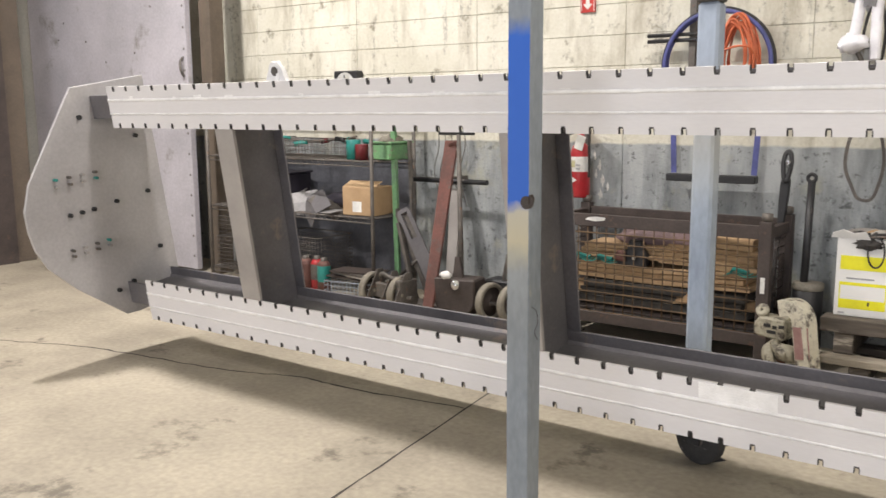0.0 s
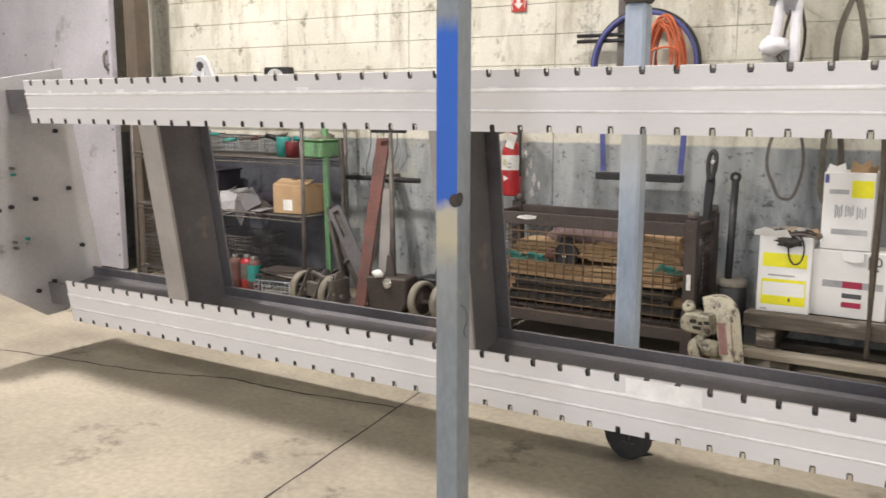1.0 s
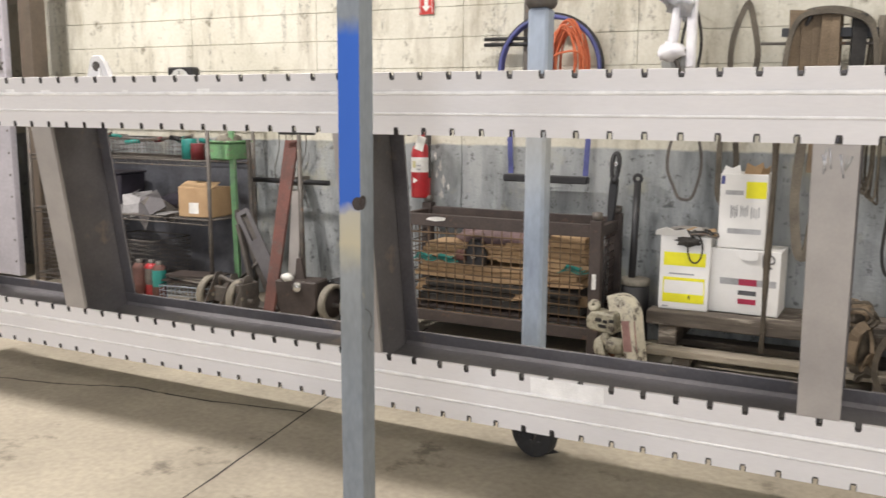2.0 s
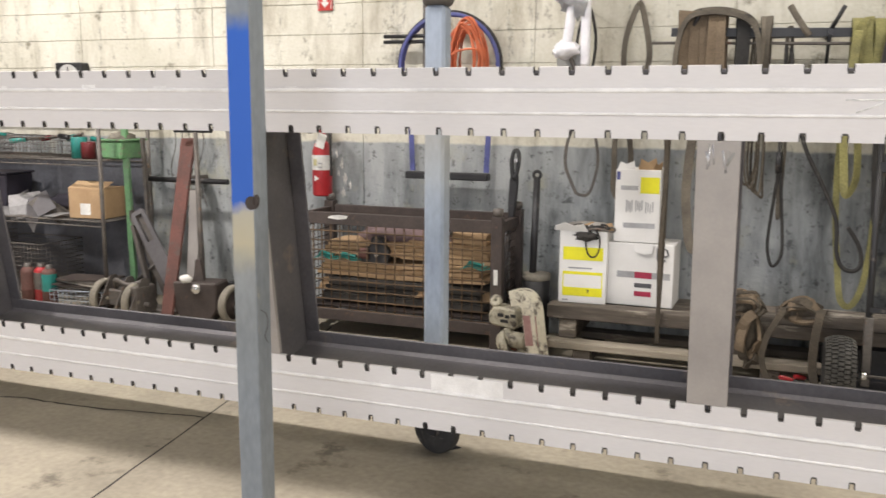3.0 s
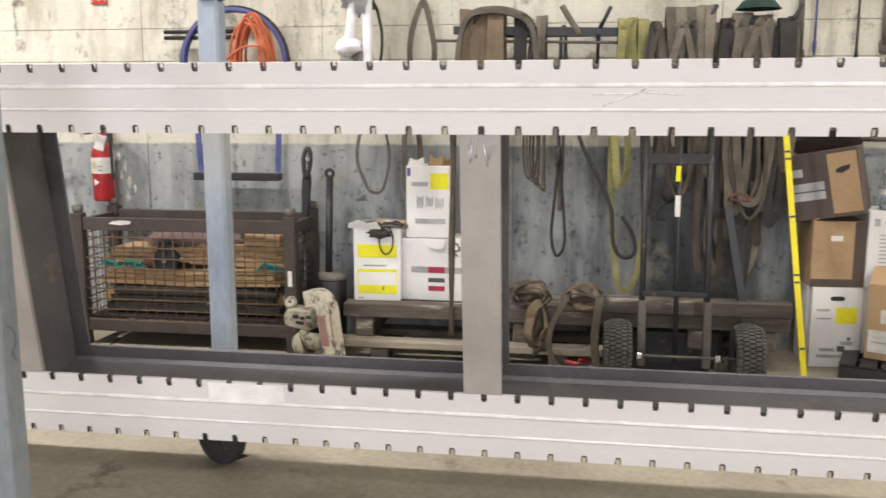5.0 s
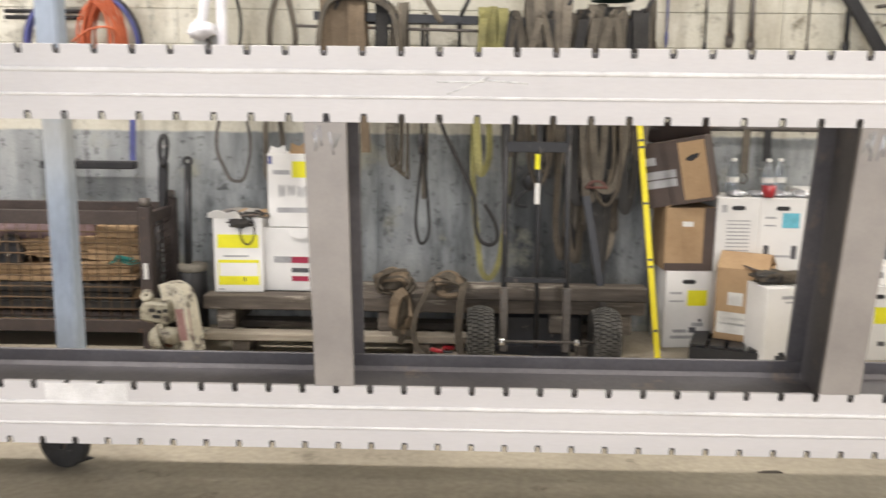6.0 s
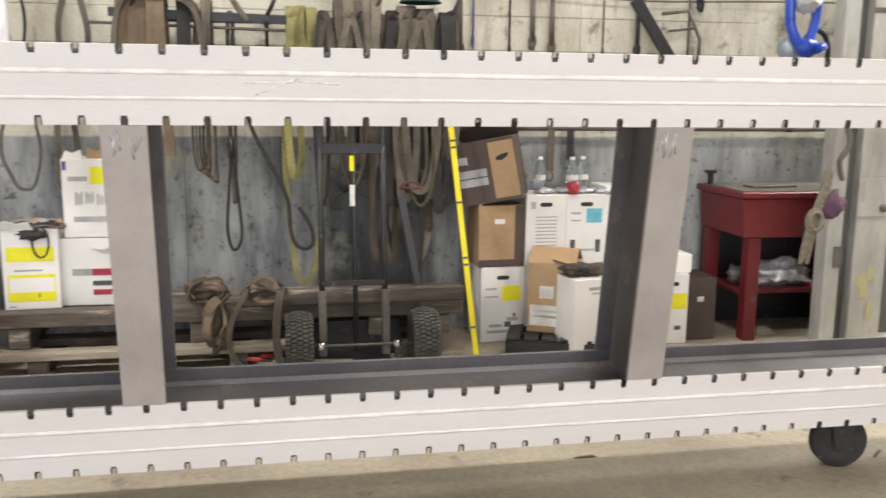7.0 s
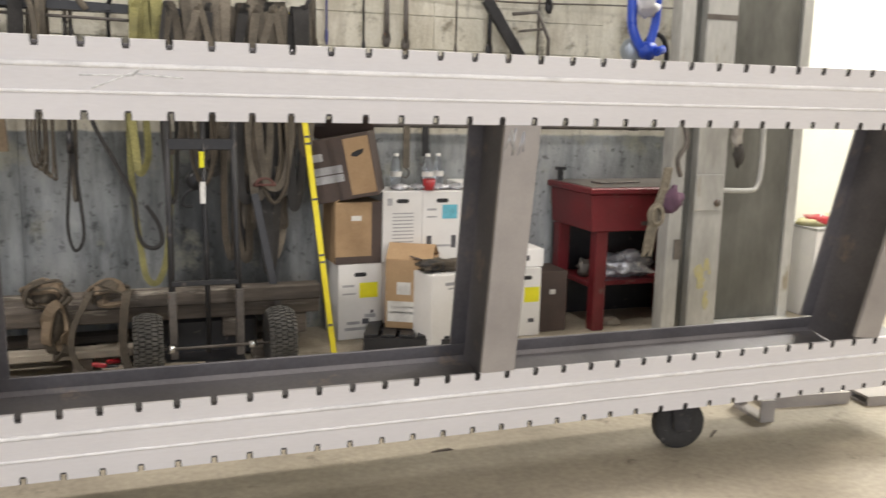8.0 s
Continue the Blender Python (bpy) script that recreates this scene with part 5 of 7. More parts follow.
for x in (-1.0, 0.0, 0.9):
    part("runner", Shape().box(x - 0.05, x + 0.05, -0.27, 0.2, 0.0, 0.079), M_WOOD, crib, bevel=0.006)
beam = thing("timber_beam", pose(0.9, 4.87, 0.316), "rough grey timber beam laid on the platform", "timber")
part("beam", Shape().box(-0.75, 0.46, -0.05, 0.05, 0, 0.085), M_WOOD, beam, bevel=0.008)
YL = M_YELLOW
c1 = carton(-0.903, 5.06, 0.316, 0.272, 0.24, 0.42, 3, M_WHITE, "white carton with yellow bands standing on timber", [(0.08, 0.92, 0.6, 0.78, YL), (0.08, 0.92, 0.4, 0.44, YL), (0.08, 0.1, 0.22, 0.4, YL), (0.9, 0.92, 0.22, 0.4, YL), (0.2, 0.7, 0.48, 0.5, M_GREYINK), (0.08, 0.92, 0.1, 0.22, YL), (0.6, 0.64, 0.15, 0.2, M_INK), (0.08, 0.2, 0.03, 0.05, M_GREYINK)], [], False)
for sx, ang in ((-1, 28), (1, -35)):
    part("torn_flap", Shape().prism([(-0.1, 0), (0.1, 0), (0.08, 0.05), (0.02, 0.035), (-0.03, 0.055), (-0.09, 0.03)], -0.002, 0.002), M_CARD if sx > 0 else M_WHITE, c1, m=pose(0.07 * sx, -0.1 + 0.03 * sx, 0.421, ang, 0, 10 * sx))
cord2 = thing("wire_bundle", pose(-0.9, 4.95, 0.74), "dark tangled cable bundle lying on a carton", "cable")
for i in range(7):
    rr = 0.022 + 0.008 * i
    part("strand", Shape().sweep([(rr * 1.5 * math.cos(a) + 0.02 * i - 0.05, 0.02 + rr * 0.7 * math.sin(a), 0.008 + 0.01 * math.sin(3 * a + i) + 0.006 * (i % 3)) for a in [2 * math.pi * k / 18 for k in range(18)]], 0.006, seg=5, closed=True), M_RUBBER if i % 2 else M_IRON, cord2)
for i in range(2):
    part("hanging_loop", Shape().sweep([(0.06 + 0.04 * math.cos(a), -0.023 - 0.01 * i, -0.07 + 0.08 * math.sin(a)) for a in [2 * math.pi * k / 20 for k in range(20)]], 0.0045 - 0.001 * i, seg=5, closed=True), M_RUBBER, cord2)
rag2 = thing("dark_rag", pose(-0.87, 4.93, 0.7), "dark oily rag draped over the front of a carton", "rag")
part("drape", blob(-0.01, -0.002, 0.012, 0.06, 0.011, 0.026, 44, 20, 10, 0.9), M_DARKRAG, rag2)
bag = thing("crumpled_bag", pose(-0.905, 5.08, 0.738), "crumpled grey plastic bag in the open carton", "bag")
part("film", blob(0, 0, 0.0, 0.12, 0.085, 0.035, 77, 18, 9, 0.55), M_BAG, bag)
part("fold", blob(0.06, -0.06, 0.01, 0.06, 0.05, 0.03, 78, 14, 8, 0.6), M_BAG, bag)
c3 = carton(-0.575, 5.12, 0.316, 0.37, 0.26, 0.36, -2, M_WHITE, "white carton with grey and red print on timber", [(0.15, 0.42, 0.45, 0.55, M_GREYINK), (0.42, 0.68, 0.45, 0.55, M_REDINK), (0.68, 0.95, 0.45, 0.55, M_GREYINK), (0.42, 0.68, 0.3, 0.37, M_INK), (0.42, 0.68, 0.16, 0.24, M_REDINK), (0.74, 0.8, 0.75, 0.95, M_INK)], [], False)
c2 = carton(-0.615, 5.12, 0.68, 0.25, 0.24, 0.41, 2, M_WHITE, "white open carton with yellow square and handwriting, stacked", [(0.55, 0.97, 0.68, 0.9, YL), (0.12, 0.5, 0.72, 0.78, M_GREYINK), (0.02, 0.1, 0.86, 0.97, M_HOSE), (0.2, 0.9, 0.2, 0.27, M_GREYINK)], [], False)
for x0, x1, z0, z1 in ((0.24, 0.4, 0.42, 0.6), (0.44, 0.62, 0.44, 0.6), (0.66, 0.86, 0.42, 0.58)):
    for k in range(4):
        u = x0 + (x1 - x0) * (k + 0.5) / 4
        part("scrawl_bar", Shape().box(-0.125 + 0.25 * u - 0.003, -0.125 + 0.25 * u + 0.003, -0.1213, -0.1202, 0.4 * z0 + 0.008 * (k % 2), 0.4 * z1 - 0.006 * (k % 3)), M_GREYINK, c2)
for x, w, h, tx, rz in ((-0.07, 0.1, 0.05, -20, 3), (0.05, 0.11, 0.07, 14, -6), (0.1, 0.05, 0.06, 35, 20)):
    part("torn_flap", Shape().prism([(-w / 2, 0), (w / 2, 0), (w * 0.4, h), (0.0, h * 0.6), (-w * 0.35, h * 0.9)], -0.002, 0.002), M_CARD if x > 0 else M_WHITE, c2, m=pose(x, -0.1, 0.41, tx, 0, rz))
part("torn_flap", Shape().prism([(-0.06, 0), (0.05, 0.0), (0.045, -0.05), (0.0, -0.06), (-0.05, -0.045)], -0.002, 0.002), M_WHITE, c3, "torn white flap hanging down", m=pose(0.02, -0.135, 0.36, -8, 0, 0))
part("squiggle", Shape().sweep(smooth_path([(0.1, -0.132, 0.33), (0.14, -0.132, 0.335), (0.15, -0.132, 0.3), (0.12, -0.132, 0.29), (0.14, -0.132, 0.265)]), 0.004, seg=5), M_INK, c3)

# ---- sling rack on the wall ----
srack = thing("sling_rack", pose(0.42, 5.1, 1.83), "black steel wall rack for lifting slings", "rack")
part("rail", Shape().box(-0.9, 0.92, -0.012, 0.012, -0.03, 0.015, pose(0, 0, 0, 0, 1.2, 0)), M_BLACK, srack)
part("rail", Shape().box(-0.75, 0.95, 0.14, 0.165, -0.02, 0.02), M_BLACK, srack)
part("rod", Shape().rod((-1.0, -0.02, -0.045), (0.5, -0.02, -0.075), 0.008), M_IRON, srack)
for x in (-0.8, -0.1, 0.45, 0.88):
    part("bracket", Shape().box(x - 0.012, x + 0.012, -0.05, 0.3, -0.02, 0.01).rod((x, -0.03, 0.0), (x + 0.06, -0.07, 0.12), 0.011, seg=8).rod((x, 0.0, -0.02), (x, 0.28, -0.25), 0.01, seg=8), M_BLACK, srack)


def sling(x, y, top, drop, width=0.05, spread=0.06, mat=M_SLING, label="dirty webbing sling hung over the rack", thick=0.012, twist=0.0):
    """A band hung over the rail, its two falls meeting in a loop below."""
    s = thing("lifting_sling", pose(x, y, top), label, "sling", "slings on the rack")
    a = spread / 2
    q = random.Random(int(x * 977 + drop * 131))
    w = [q.uniform(-0.012, 0.012) for _ in range(8)]
    loop = smooth_path([(-0.012, -0.02, 0.02), (-a + w[0], -0.03, -drop * 0.3), (-a * 1.1 + twist + w[1], -0.035, -drop * 0.62), (-a * 0.85 + twist + w[2], -0.03, -drop * 0.86), (-a * 0.4 + twist + w[3], -0.03, -drop * 0.985), (a * 0.3 + twist + w[3], -0.02, -drop), (a * 0.8 + twist + w[4], -0.01, -drop * 0.88), (a * 1.1 + twist + w[5], 0.005, -drop * 0.6), (a * 0.8 + w[6], 0.0, -drop * 0.3), (0.012, 0.0, 0.02)], 5, closed=True)
    part("band", Shape().sweep(loop, thick, width, closed=True, flat=True), mat, s)
    if y > 5.15:
        part("nail", Shape().rod((0, -0.03, 0.012), (0, WALL_Y + 0.01 - y, 0.012), 0.006, seg=6), M_IRON, s)
    return s


def wad(x, y, top, w, h, mat, label, n=4):
    """Several folds of webbing side by side over the rail."""
    s = thing("folded_sling", pose(x, y, top), label, "sling", "slings on the rack")
    for i in range(n):
        px = -w / 2 + w * (i + 0.5) / n
        q = random.Random(int(x * 100) + i)
        hh = h * q.uniform(0.75, 1.05)
        part("fold", Shape().sweep(smooth_path([(px, 0.05, -hh * 0.8), (px, 0.045, -0.05), (px, 0.0, 0.03 + 0.02 * q.random()), (px + q.uniform(-0.01, 0.01), -0.05, -0.06), (px + q.uniform(-0.02, 0.02), -0.055, -hh)]), 0.014, w / n * q.uniform(0.85, 1.15), flat=True), mat, s)
    return s


wad(-0.36, 5.1, 1.90, 0.17, 0.42, M_TAN, "thick dark sling folds over the rack end", 3)
wad(-0.235, 5.07, 1.88, 0.11, 0.75, M_TAN, "broad tan sling hanging down from the rack", 2)
wad(-0.11, 5.1, 1.88, 0.07, 0.5, M_RUBBER, "black sling folds over the rack", 1)
wad(0.01, 5.1, 1.86, 0.06, 0.34, M_SLING, "grey sling folds over the rack", 2)
wad(0.5, 5.08, 1.85, 0.16, 0.3, M_SLING_Y, "dirty yellow sling folds over the rack", 3)
wad(0.8, 5.08, 1.9, 0.26, 0.32, M_SLING, "heap of tan sling folds over the rack", 5)
wad(1.12, 5.08, 1.86, 0.2, 0.4, M_SLING, "dark sling folds over the rack", 4)
wad(1.3, 5.08, 1.84, 0.1, 0.45, M_RUBBER, "black strap folds at the rack end", 2)
for k, (y, rise) in enumerate(((5.03, 0.0), (5.15, 0.025))):
    t = thing("rolled_sling", pose(-0.25, y, 1.86 + rise), "thick tan sling curved over the rack end", "sling", "slings on the rack")
    part("band", Shape().sweep(smooth_path([(-0.2, 0, -0.42), (-0.19, 0, -0.12), (-0.14, 0, 0.04), (-0.03, 0, 0.075), (0.1, 0, 0.06), (0.2, 0, 0.0), (0.235, 0, -0.15), (0.24, 0, -0.4)]), 0.07, 0.026, flat=True), M_SLING, t)
cap = thing("knit_hat", pose(1.15, 5.1, 1.93), "dark green knit hat resting on the slings", "hat")
part("crown", Shape().lathe([(0.0, 0.05), (0.08, 0.045), (0.11, 0.01), (0.12, 0.0)], 16), M_HAT, cap)
part("loose_end", Shape().sweep(smooth_path([(-0.2, -0.03, -0.02), (-0.25, -0.05, 0.05), (-0.3, -0.04, 0.13)]), 0.018, seg=6), M_SLING, srack)
sling(-0.985, 5.3, 1.4, 0.49, 0.016, 0.17, M_IRON, "dark cable loop hung on the wall", 0.018)
sling(-0.98, 5.28, 1.98, 0.36, 0.014, 0.1, M_RUBBER, "thin dark wire loop hung on the wall", 0.014)
sling(-0.68, 5.26, 1.98, 0.42, 0.03, 0.13, M_SLING, "olive sling loop hung on the wall", 0.016)
for x, zt in ((-0.98, 1.98), (-0.68, 1.99)):
    h = thing("wall_hanger", pose(x, 5.28, zt), "thin hanging hook line above a sling", "hook")
    part("line", Shape().rod((0, 0, 0.0), (0, 0, 1.2), 0.008, seg=6), M_IRON, h)
sling(-0.74, 5.2, 1.4, 0.5, 0.03, 0.08, M_SLING, "olive sling hanging behind the cartons")
sling(-0.452, 4.875, 1.5, 1.34, 0.022, 0.012, M_STRAPDK, "narrow black sling hanging in front of cartons")
sling(-0.3, 5.12, 1.5, 0.85, 0.05, 0.09, M_SLING, "brown sling hanging down the wall")
for k in range(5):
    t = thing("rope_loop", pose(-0.04 + 0.012 * k, 5.08 + 0.012 * k, 1.6), "grey-tan rope loop hanging from the rack", "rope", "rope loops on the rack")
    w, d = 0.034 - 0.005 * (k % 3), 0.58 + 0.018 * k
    part("rope", Shape().sweep(smooth_path([(-0.01, 0, 0.2), (-w, 0, -0.2), (-w * 1.1, 0, -d * 0.8), (-0.01 + 0.01 * k, 0, -d), (w, 0, -d * 0.82), (w * 0.9, 0, -0.2), (0.01, 0, 0.2)]), 0.007, seg=6), M_SLING if k % 2 else M_STRAPDK, t)
sling(0.13, 5.14, 1.8, 0.95, 0.02, 0.02, M_SLING, "faded yellow strap hanging from the rack")
wl2 = thing("wire_loop", pose(0.115, 5.1, 1.75), "black wire rope sling with a spliced eye", "wire rope")
part("rope", Shape().sweep(smooth_path([(0, 0, 0.02), (0.0, 0, -0.6), (-0.012, 0, -0.8), (-0.03, 0, -1.05), (0.0, 0, -1.17), (0.045, 0, -1.1), (0.035, 0, -0.9), (0.008, 0, -0.62)]), 0.009, seg=7), M_RUBBER, wl2)
part("ferrule", Shape().rod((0, 0, -0.66), (0, 0, -0.55), 0.017), M_BLACK, wl2)
sling(0.505, 5.06, 1.8, 1.39, 0.032, 0.17, M_SLING_Y, "long dirty yellow sling hanging from the rack", 0.008)
sling(0.46, 5.02, 1.8, 0.8, 0.04, 0.06, M_SLING_Y, "yellow sling hanging in a short loop", 0.008)
sling(0.62, 5.0, 1.8, 0.68, 0.05, 0.1, M_SLING, "brown sling hanging beside the yellow one")
sling(0.6, 4.98, 1.8, 0.95, 0.02, 0.07, M_RUBBER, "black strap loop hanging from the rack")
sling(0.76, 5.0, 1.8, 0.72, 0.035, 0.14, M_SLING, "tan sling loop hanging from the rack")
sling(0.82, 5.04, 1.8, 0.8, 0.05, 0.06, M_RUBBER, "black strap hanging from the rack")
sling(0.88, 5.06, 1.8, 0.6, 0.05, 0.08, M_SLING, "brown strap hanging from the rack")
sling(1.0, 5.04, 1.8, 0.95, 0.05, 0.1, M_RUBBER, "black sling hanging from the rack")
sling(1.06, 5.0, 1.8, 0.93, 0.045, 0.1, M_SLING, "wide brown sling hanging in a loop")
sling(1.14, 4.98, 1.8, 0.88, 0.04, 0.17, M_SLING, "wide tan sling hanging in a loop")
sling(1.13, 5.06, 1.8, 1.35, 0.06, 0.05, M_RUBBER, "long black sling reaching low down the wall")
sling(1.02, 5.1, 1.8, 1.1, 0.07, 0.06, M_SLING, "long brown sling reaching low down the wall")
sling(1.2, 5.06, 1.8, 0.85, 0.06, 0.08, M_SLING, "brown sling hanging from the rack")
sling(1.27, 5.08, 1.8, 1.0, 0.05, 0.07, M_RUBBER, "dark strap hanging at the rack end")
sling(1.33, 5.1, 1.8, 0.7, 0.05, 0.07, M_SLING, "dark strap hanging at the rack end")
for i in range(5, 22):
    q2 = random.Random(300 + i)
    sx = q2.uniform(0.9, 1.36)
    sling(sx, 5.06 + 0.012 * (i % 7), 1.8, q2.uniform(0.75, 1.3), q2.uniform(0.035, 0.06), q2.uniform(0.05, 0.1), M_SLING if i % 4 == 1 else (M_RUBBER if i % 2 else M_STRAPDK), "dark stained sling hanging down the wall")
t = thing("shackle", pose(1.08, 4.95, 0.93), "rusty steel shackle on a sling", "shackle")
part("bow", Shape().sweep([(0.045 * math.cos(a), 0, 0.035 * math.sin(a)) for a in [math.pi * i / 12 for i in range(13)]], 0.009, seg=8), M_REDBAR, t)
part("pin", Shape().rod((-0.06, 0, 0), (0.06, 0, 0), 0.009, seg=8), M_REDBAR, t)
for k, (x, w, d) in enumerate(((0.76, 0.05, 0.82), (0.79, 0.04, 0.74), (1.1, 0.065, 0.84), (1.13, 0.075, 0.92))):
    t = thing("rope_loop", pose(x, 4.96, 1.75), "grimy brown rope loop hanging from the rack", "rope", "rope loops on the rack")
    part("rope", Shape().sweep(smooth_path([(0.0, 0.1, 0.08), (-w, 0, -d * 0.45), (-w * 1.1, 0, -d * 0.8), (0.0, 0, -d), (w, 0, -d * 0.85), (w * 0.8, 0, -d * 0.45), (0.01, 0.1, 0.08)]), 0.01, seg=7), M_STRAPDK, t)
cable = thing("black_cable", pose(0.28, 5.12, 1.3), "black cable hanging slantwise with a looped end", "cable")
part("run", Shape().sweep(smooth_path([(-0.14, 0.0, 0.45), (-0.11, -0.1, 0.2), (-0.046, -0.13, -0.054), (0.05, -0.14, -0.25), (0.13, -0.14, -0.433), (0.145, -0.14, -0.6), (0.175, -0.14, -0.68), (0.23, -0.145, -0.7), (0.265, -0.15, -0.66), (0.25, -0.15, -0.57), (0.19, -0.155, -0.47)]), 0.011, seg=8), M_RUBBER, cable)
t = thing("chain_hook", pose(0.72, 5.02, 0.95), "black hook block hanging with the slings", "hook")
part("block", blob(0, 0, 0, 0.045, 0.03, 0.05, 4), M_BLACK, t)
part("hook", Shape().sweep(smooth_path([(0, 0, -0.04), (-0.05, 0, -0.08), (-0.06, 0, -0.13), (-0.01, 0, -0.14)]), 0.009, seg=6), M_BLACK, t)
# strap heap at the end of the platform, red clamp on the floor
for i, (x, y, z, rx, rz, n) in enumerate([(-0.02, 4.87, 0.4, 0.1, 0.07, 9), (0.27, 4.86, 0.4, 0.09, 0.055, 7), (0.03, 4.8, 0.24, 0.06, 0.14, 6)]):
    t = thing("strap_heap", pose(x, y, z), "rumpled brown strap bundle on the timber", "strap")
    for k in range(n):
        q = random.Random(900 + 20 * i + k)
        pts = [(rx * q.uniform(0.6, 1.1) * math.cos(u + q.uniform(-0.3, 0.3)), 0.06 * q.uniform(-1, 1), rz * q.uniform(0.5, 1.05) * math.sin(u)) for u in [2 * math.pi * j / 7 for j in range(7)]]
        part("fold", Shape().sweep(smooth_path(pts, 4, closed=True), 0.05, 0.012, flat=True, closed=True), M_STRAPDK if k % 3 else M_TAN, t)
    part("core", blob(0, 0.02, -0.01, rx * 0.8, 0.06, rz * 0.8, 20 + i, 16, 9, 0.6), M_STRAPDK, t)
for i, x in enumerate((0.13, 0.33)):
    t = thing("hanging_strap", pose(x, 4.78, 0.4), "brown strap trailing from timber to the floor", "strap", "trailing straps")
    part("band", Shape().sweep(smooth_path([(0.05, 0.08, 0.005), (0.05 - 0.02 * i, -0.02, 0.0), (-0.02 + 0.03 * i, -0.05, -0.14), (-0.03 + 0.04 * i, -0.06, -0.28), (0.04, -0.1, -0.375), (0.12, -0.12, -0.39)]), 0.03 + 0.012 * i, 0.008, flat=True), M_STRAPDK, t)
for i in range(3):
    t = thing("red_ratchet", pose(0.22 + 0.065 * i, 4.74 + 0.05 * (i % 2), 0.055, 20 * i, 10, 35 * i), "red ratchet clamp lying on the floor scrap", "ratchet", "red ratchets")
    part("body", Shape().box(-0.035, 0.035, -0.011, 0.011, -0.01, 0.012), M_EXT, t, bevel=0.005)
    part("handle", Shape().box(0.035, 0.09, -0.008, 0.008, -0.006, 0.008), M_BLACK, t, bevel=0.003)
for i in range(7):
    q = random.Random(40 + i)
    t = thing("scrap_strip", pose(-0.3 + 0.13 * i, 4.68 + q.uniform(-0.08, 0.06), 0.005 + 0.005 * i, 0, 0, q.uniform(-30, 30)), "thin pale scrap strip on the floor", "scrap", "floor scrap")
    part("strip", Shape().box(-0.25, 0.25, -0.025, 0.025, 0, 0.005), (M_WOOD_L, M_COLUMN, M_IRON)[i % 3], t)
axle_block = thing("black_trolley", pose(0.73, 5.02, 0), "black machine block behind the hand truck", "machine")
part("block", Shape().box(-0.35, 0.3, -0.1, 0.05, 0.0, 0.22), M_BLACK, axle_block, bevel=0.02)

# ---- hand truck ----
truck = thing("hand_truck", pose(0.74, 4.72, 0), "black hand truck with two treaded pneumatic tyres", "hand truck")
for sx in (-0.165, 0.165):
    part("side_tube", Shape().rod((sx, -0.06, 0.1), (sx * 0.98, 0.12, 1.42), 0.0165, seg=10), M_BLACK, truck)
    part("frame_leg", Shape().box(sx - 0.02, sx + 0.02, -0.1, -0.06, 0.08, 0.42, pose(0, 0, 0, -5)), M_IRON, truck, bevel=0.003)
part("centre_tube", Shape().rod((0.01, -0.05, 0.1), (0.01, 0.11, 1.4), 0.013, seg=10), M_BLACK, truck)
part("top_grip", Shape().rod((-0.165, 0.12, 1.42), (0.165, 0.12, 1.42), 0.0165), M_BLACK, truck)
for z, k in ((1.155, 0.028), (0.46, 0.014)):
    y = -0.06 + 0.18 * (z - 0.1) / 1.32 - 0.004
    part("cross_bar", Shape().box(-0.165, 0.165, y - 0.012, y + 0.012, z - k, z + k), M_BLACK, truck, bevel=0.003)
part("toe_plate", Shape().box(-0.2, 0.2, 0.0, 0.24, 0.03, 0.038), M_BLACK, truck)
part("axle", Shape().rod((-0.3, -0.13, 0.155), (0.38, -0.13, 0.155), 0.0075), M_IRON, truck, "thin dark axle")
part("axle_nut", Shape().rod((-0.2, -0.13, 0.155), (-0.165, -0.13, 0.155), 0.023, seg=8), M_CHROME, truck)
part("axle_nut", Shape().rod((0.2, -0.13, 0.155), (0.24, -0.13, 0.155), 0.02, seg=8), M_CHROME, truck)
part("white_tag", Shape().box(-0.013, 0.013, 0.018, 0.022, 0.86, 0.97), M_WHITEP, truck, "white paper tag")
part("yellow_tag", Shape().box(-0.012, 0.012, 0.045, 0.049, 1.04, 1.12), M_YELLOW, truck, "yellow tag")
for x in (-0.288, 0.362):
    R, w = 0.166, 0.14
    m = Matrix.Translation((x, -0.1, R)) @ Matrix.Rotation(radians(90), 4, "Y")
    tyre = part("tyre", Shape().lathe([(0.07, -w * 0.35), (0.11, -w / 2), (0.138, -w * 0.485), (0.153, -w * 0.36), (0.161, -w * 0.2), (0.164, 0), (0.161, w * 0.2), (0.153, w * 0.36), (0.138, w * 0.485), (0.11, w / 2), (0.07, w * 0.35)], 30, m), M_RUBBER, truck, "dusty treaded tyre")
    tr = Shape()
    for i in range(44):
        for row, (off, rr, tilt) in enumerate(((-0.4, 0.1505, 28), (-0.2, 0.161, 12), (0.0, 0.164, 0), (0.2, 0.161, -12), (0.4, 0.1505, -28))):
            a = 2 * math.pi * (i + 0.5 * (row % 2)) / 44
            tr.box(-0.003, 0.005, -0.0078, 0.0078, -0.0125, 0.0125, m @ Matrix.Rotation(a, 4, "Z") @ Matrix.Translation((rr, 0, off * w)) @ Matrix.Rotation(radians(tilt), 4, "Y"))
    tagged(part("tread_block", tr, M_TREAD, tyre, "dusty rubber tread blocks"), kind="stuff")
    part("rim", Shape().lathe([(0, -0.03), (0.03, -0.03), (0.035, -0.02), (0.075, -0.03), (0.08, 0.03), (0.035, 0.02), (0.03, 0.03), (0, 0.03)], 20, m), M_COLUMN, tyre, "dusty pale rim")
strut = thing("grey_strut", pose(1.05, 4.82, 0), "grey steel prop with a black band leaning on the slings", "prop")
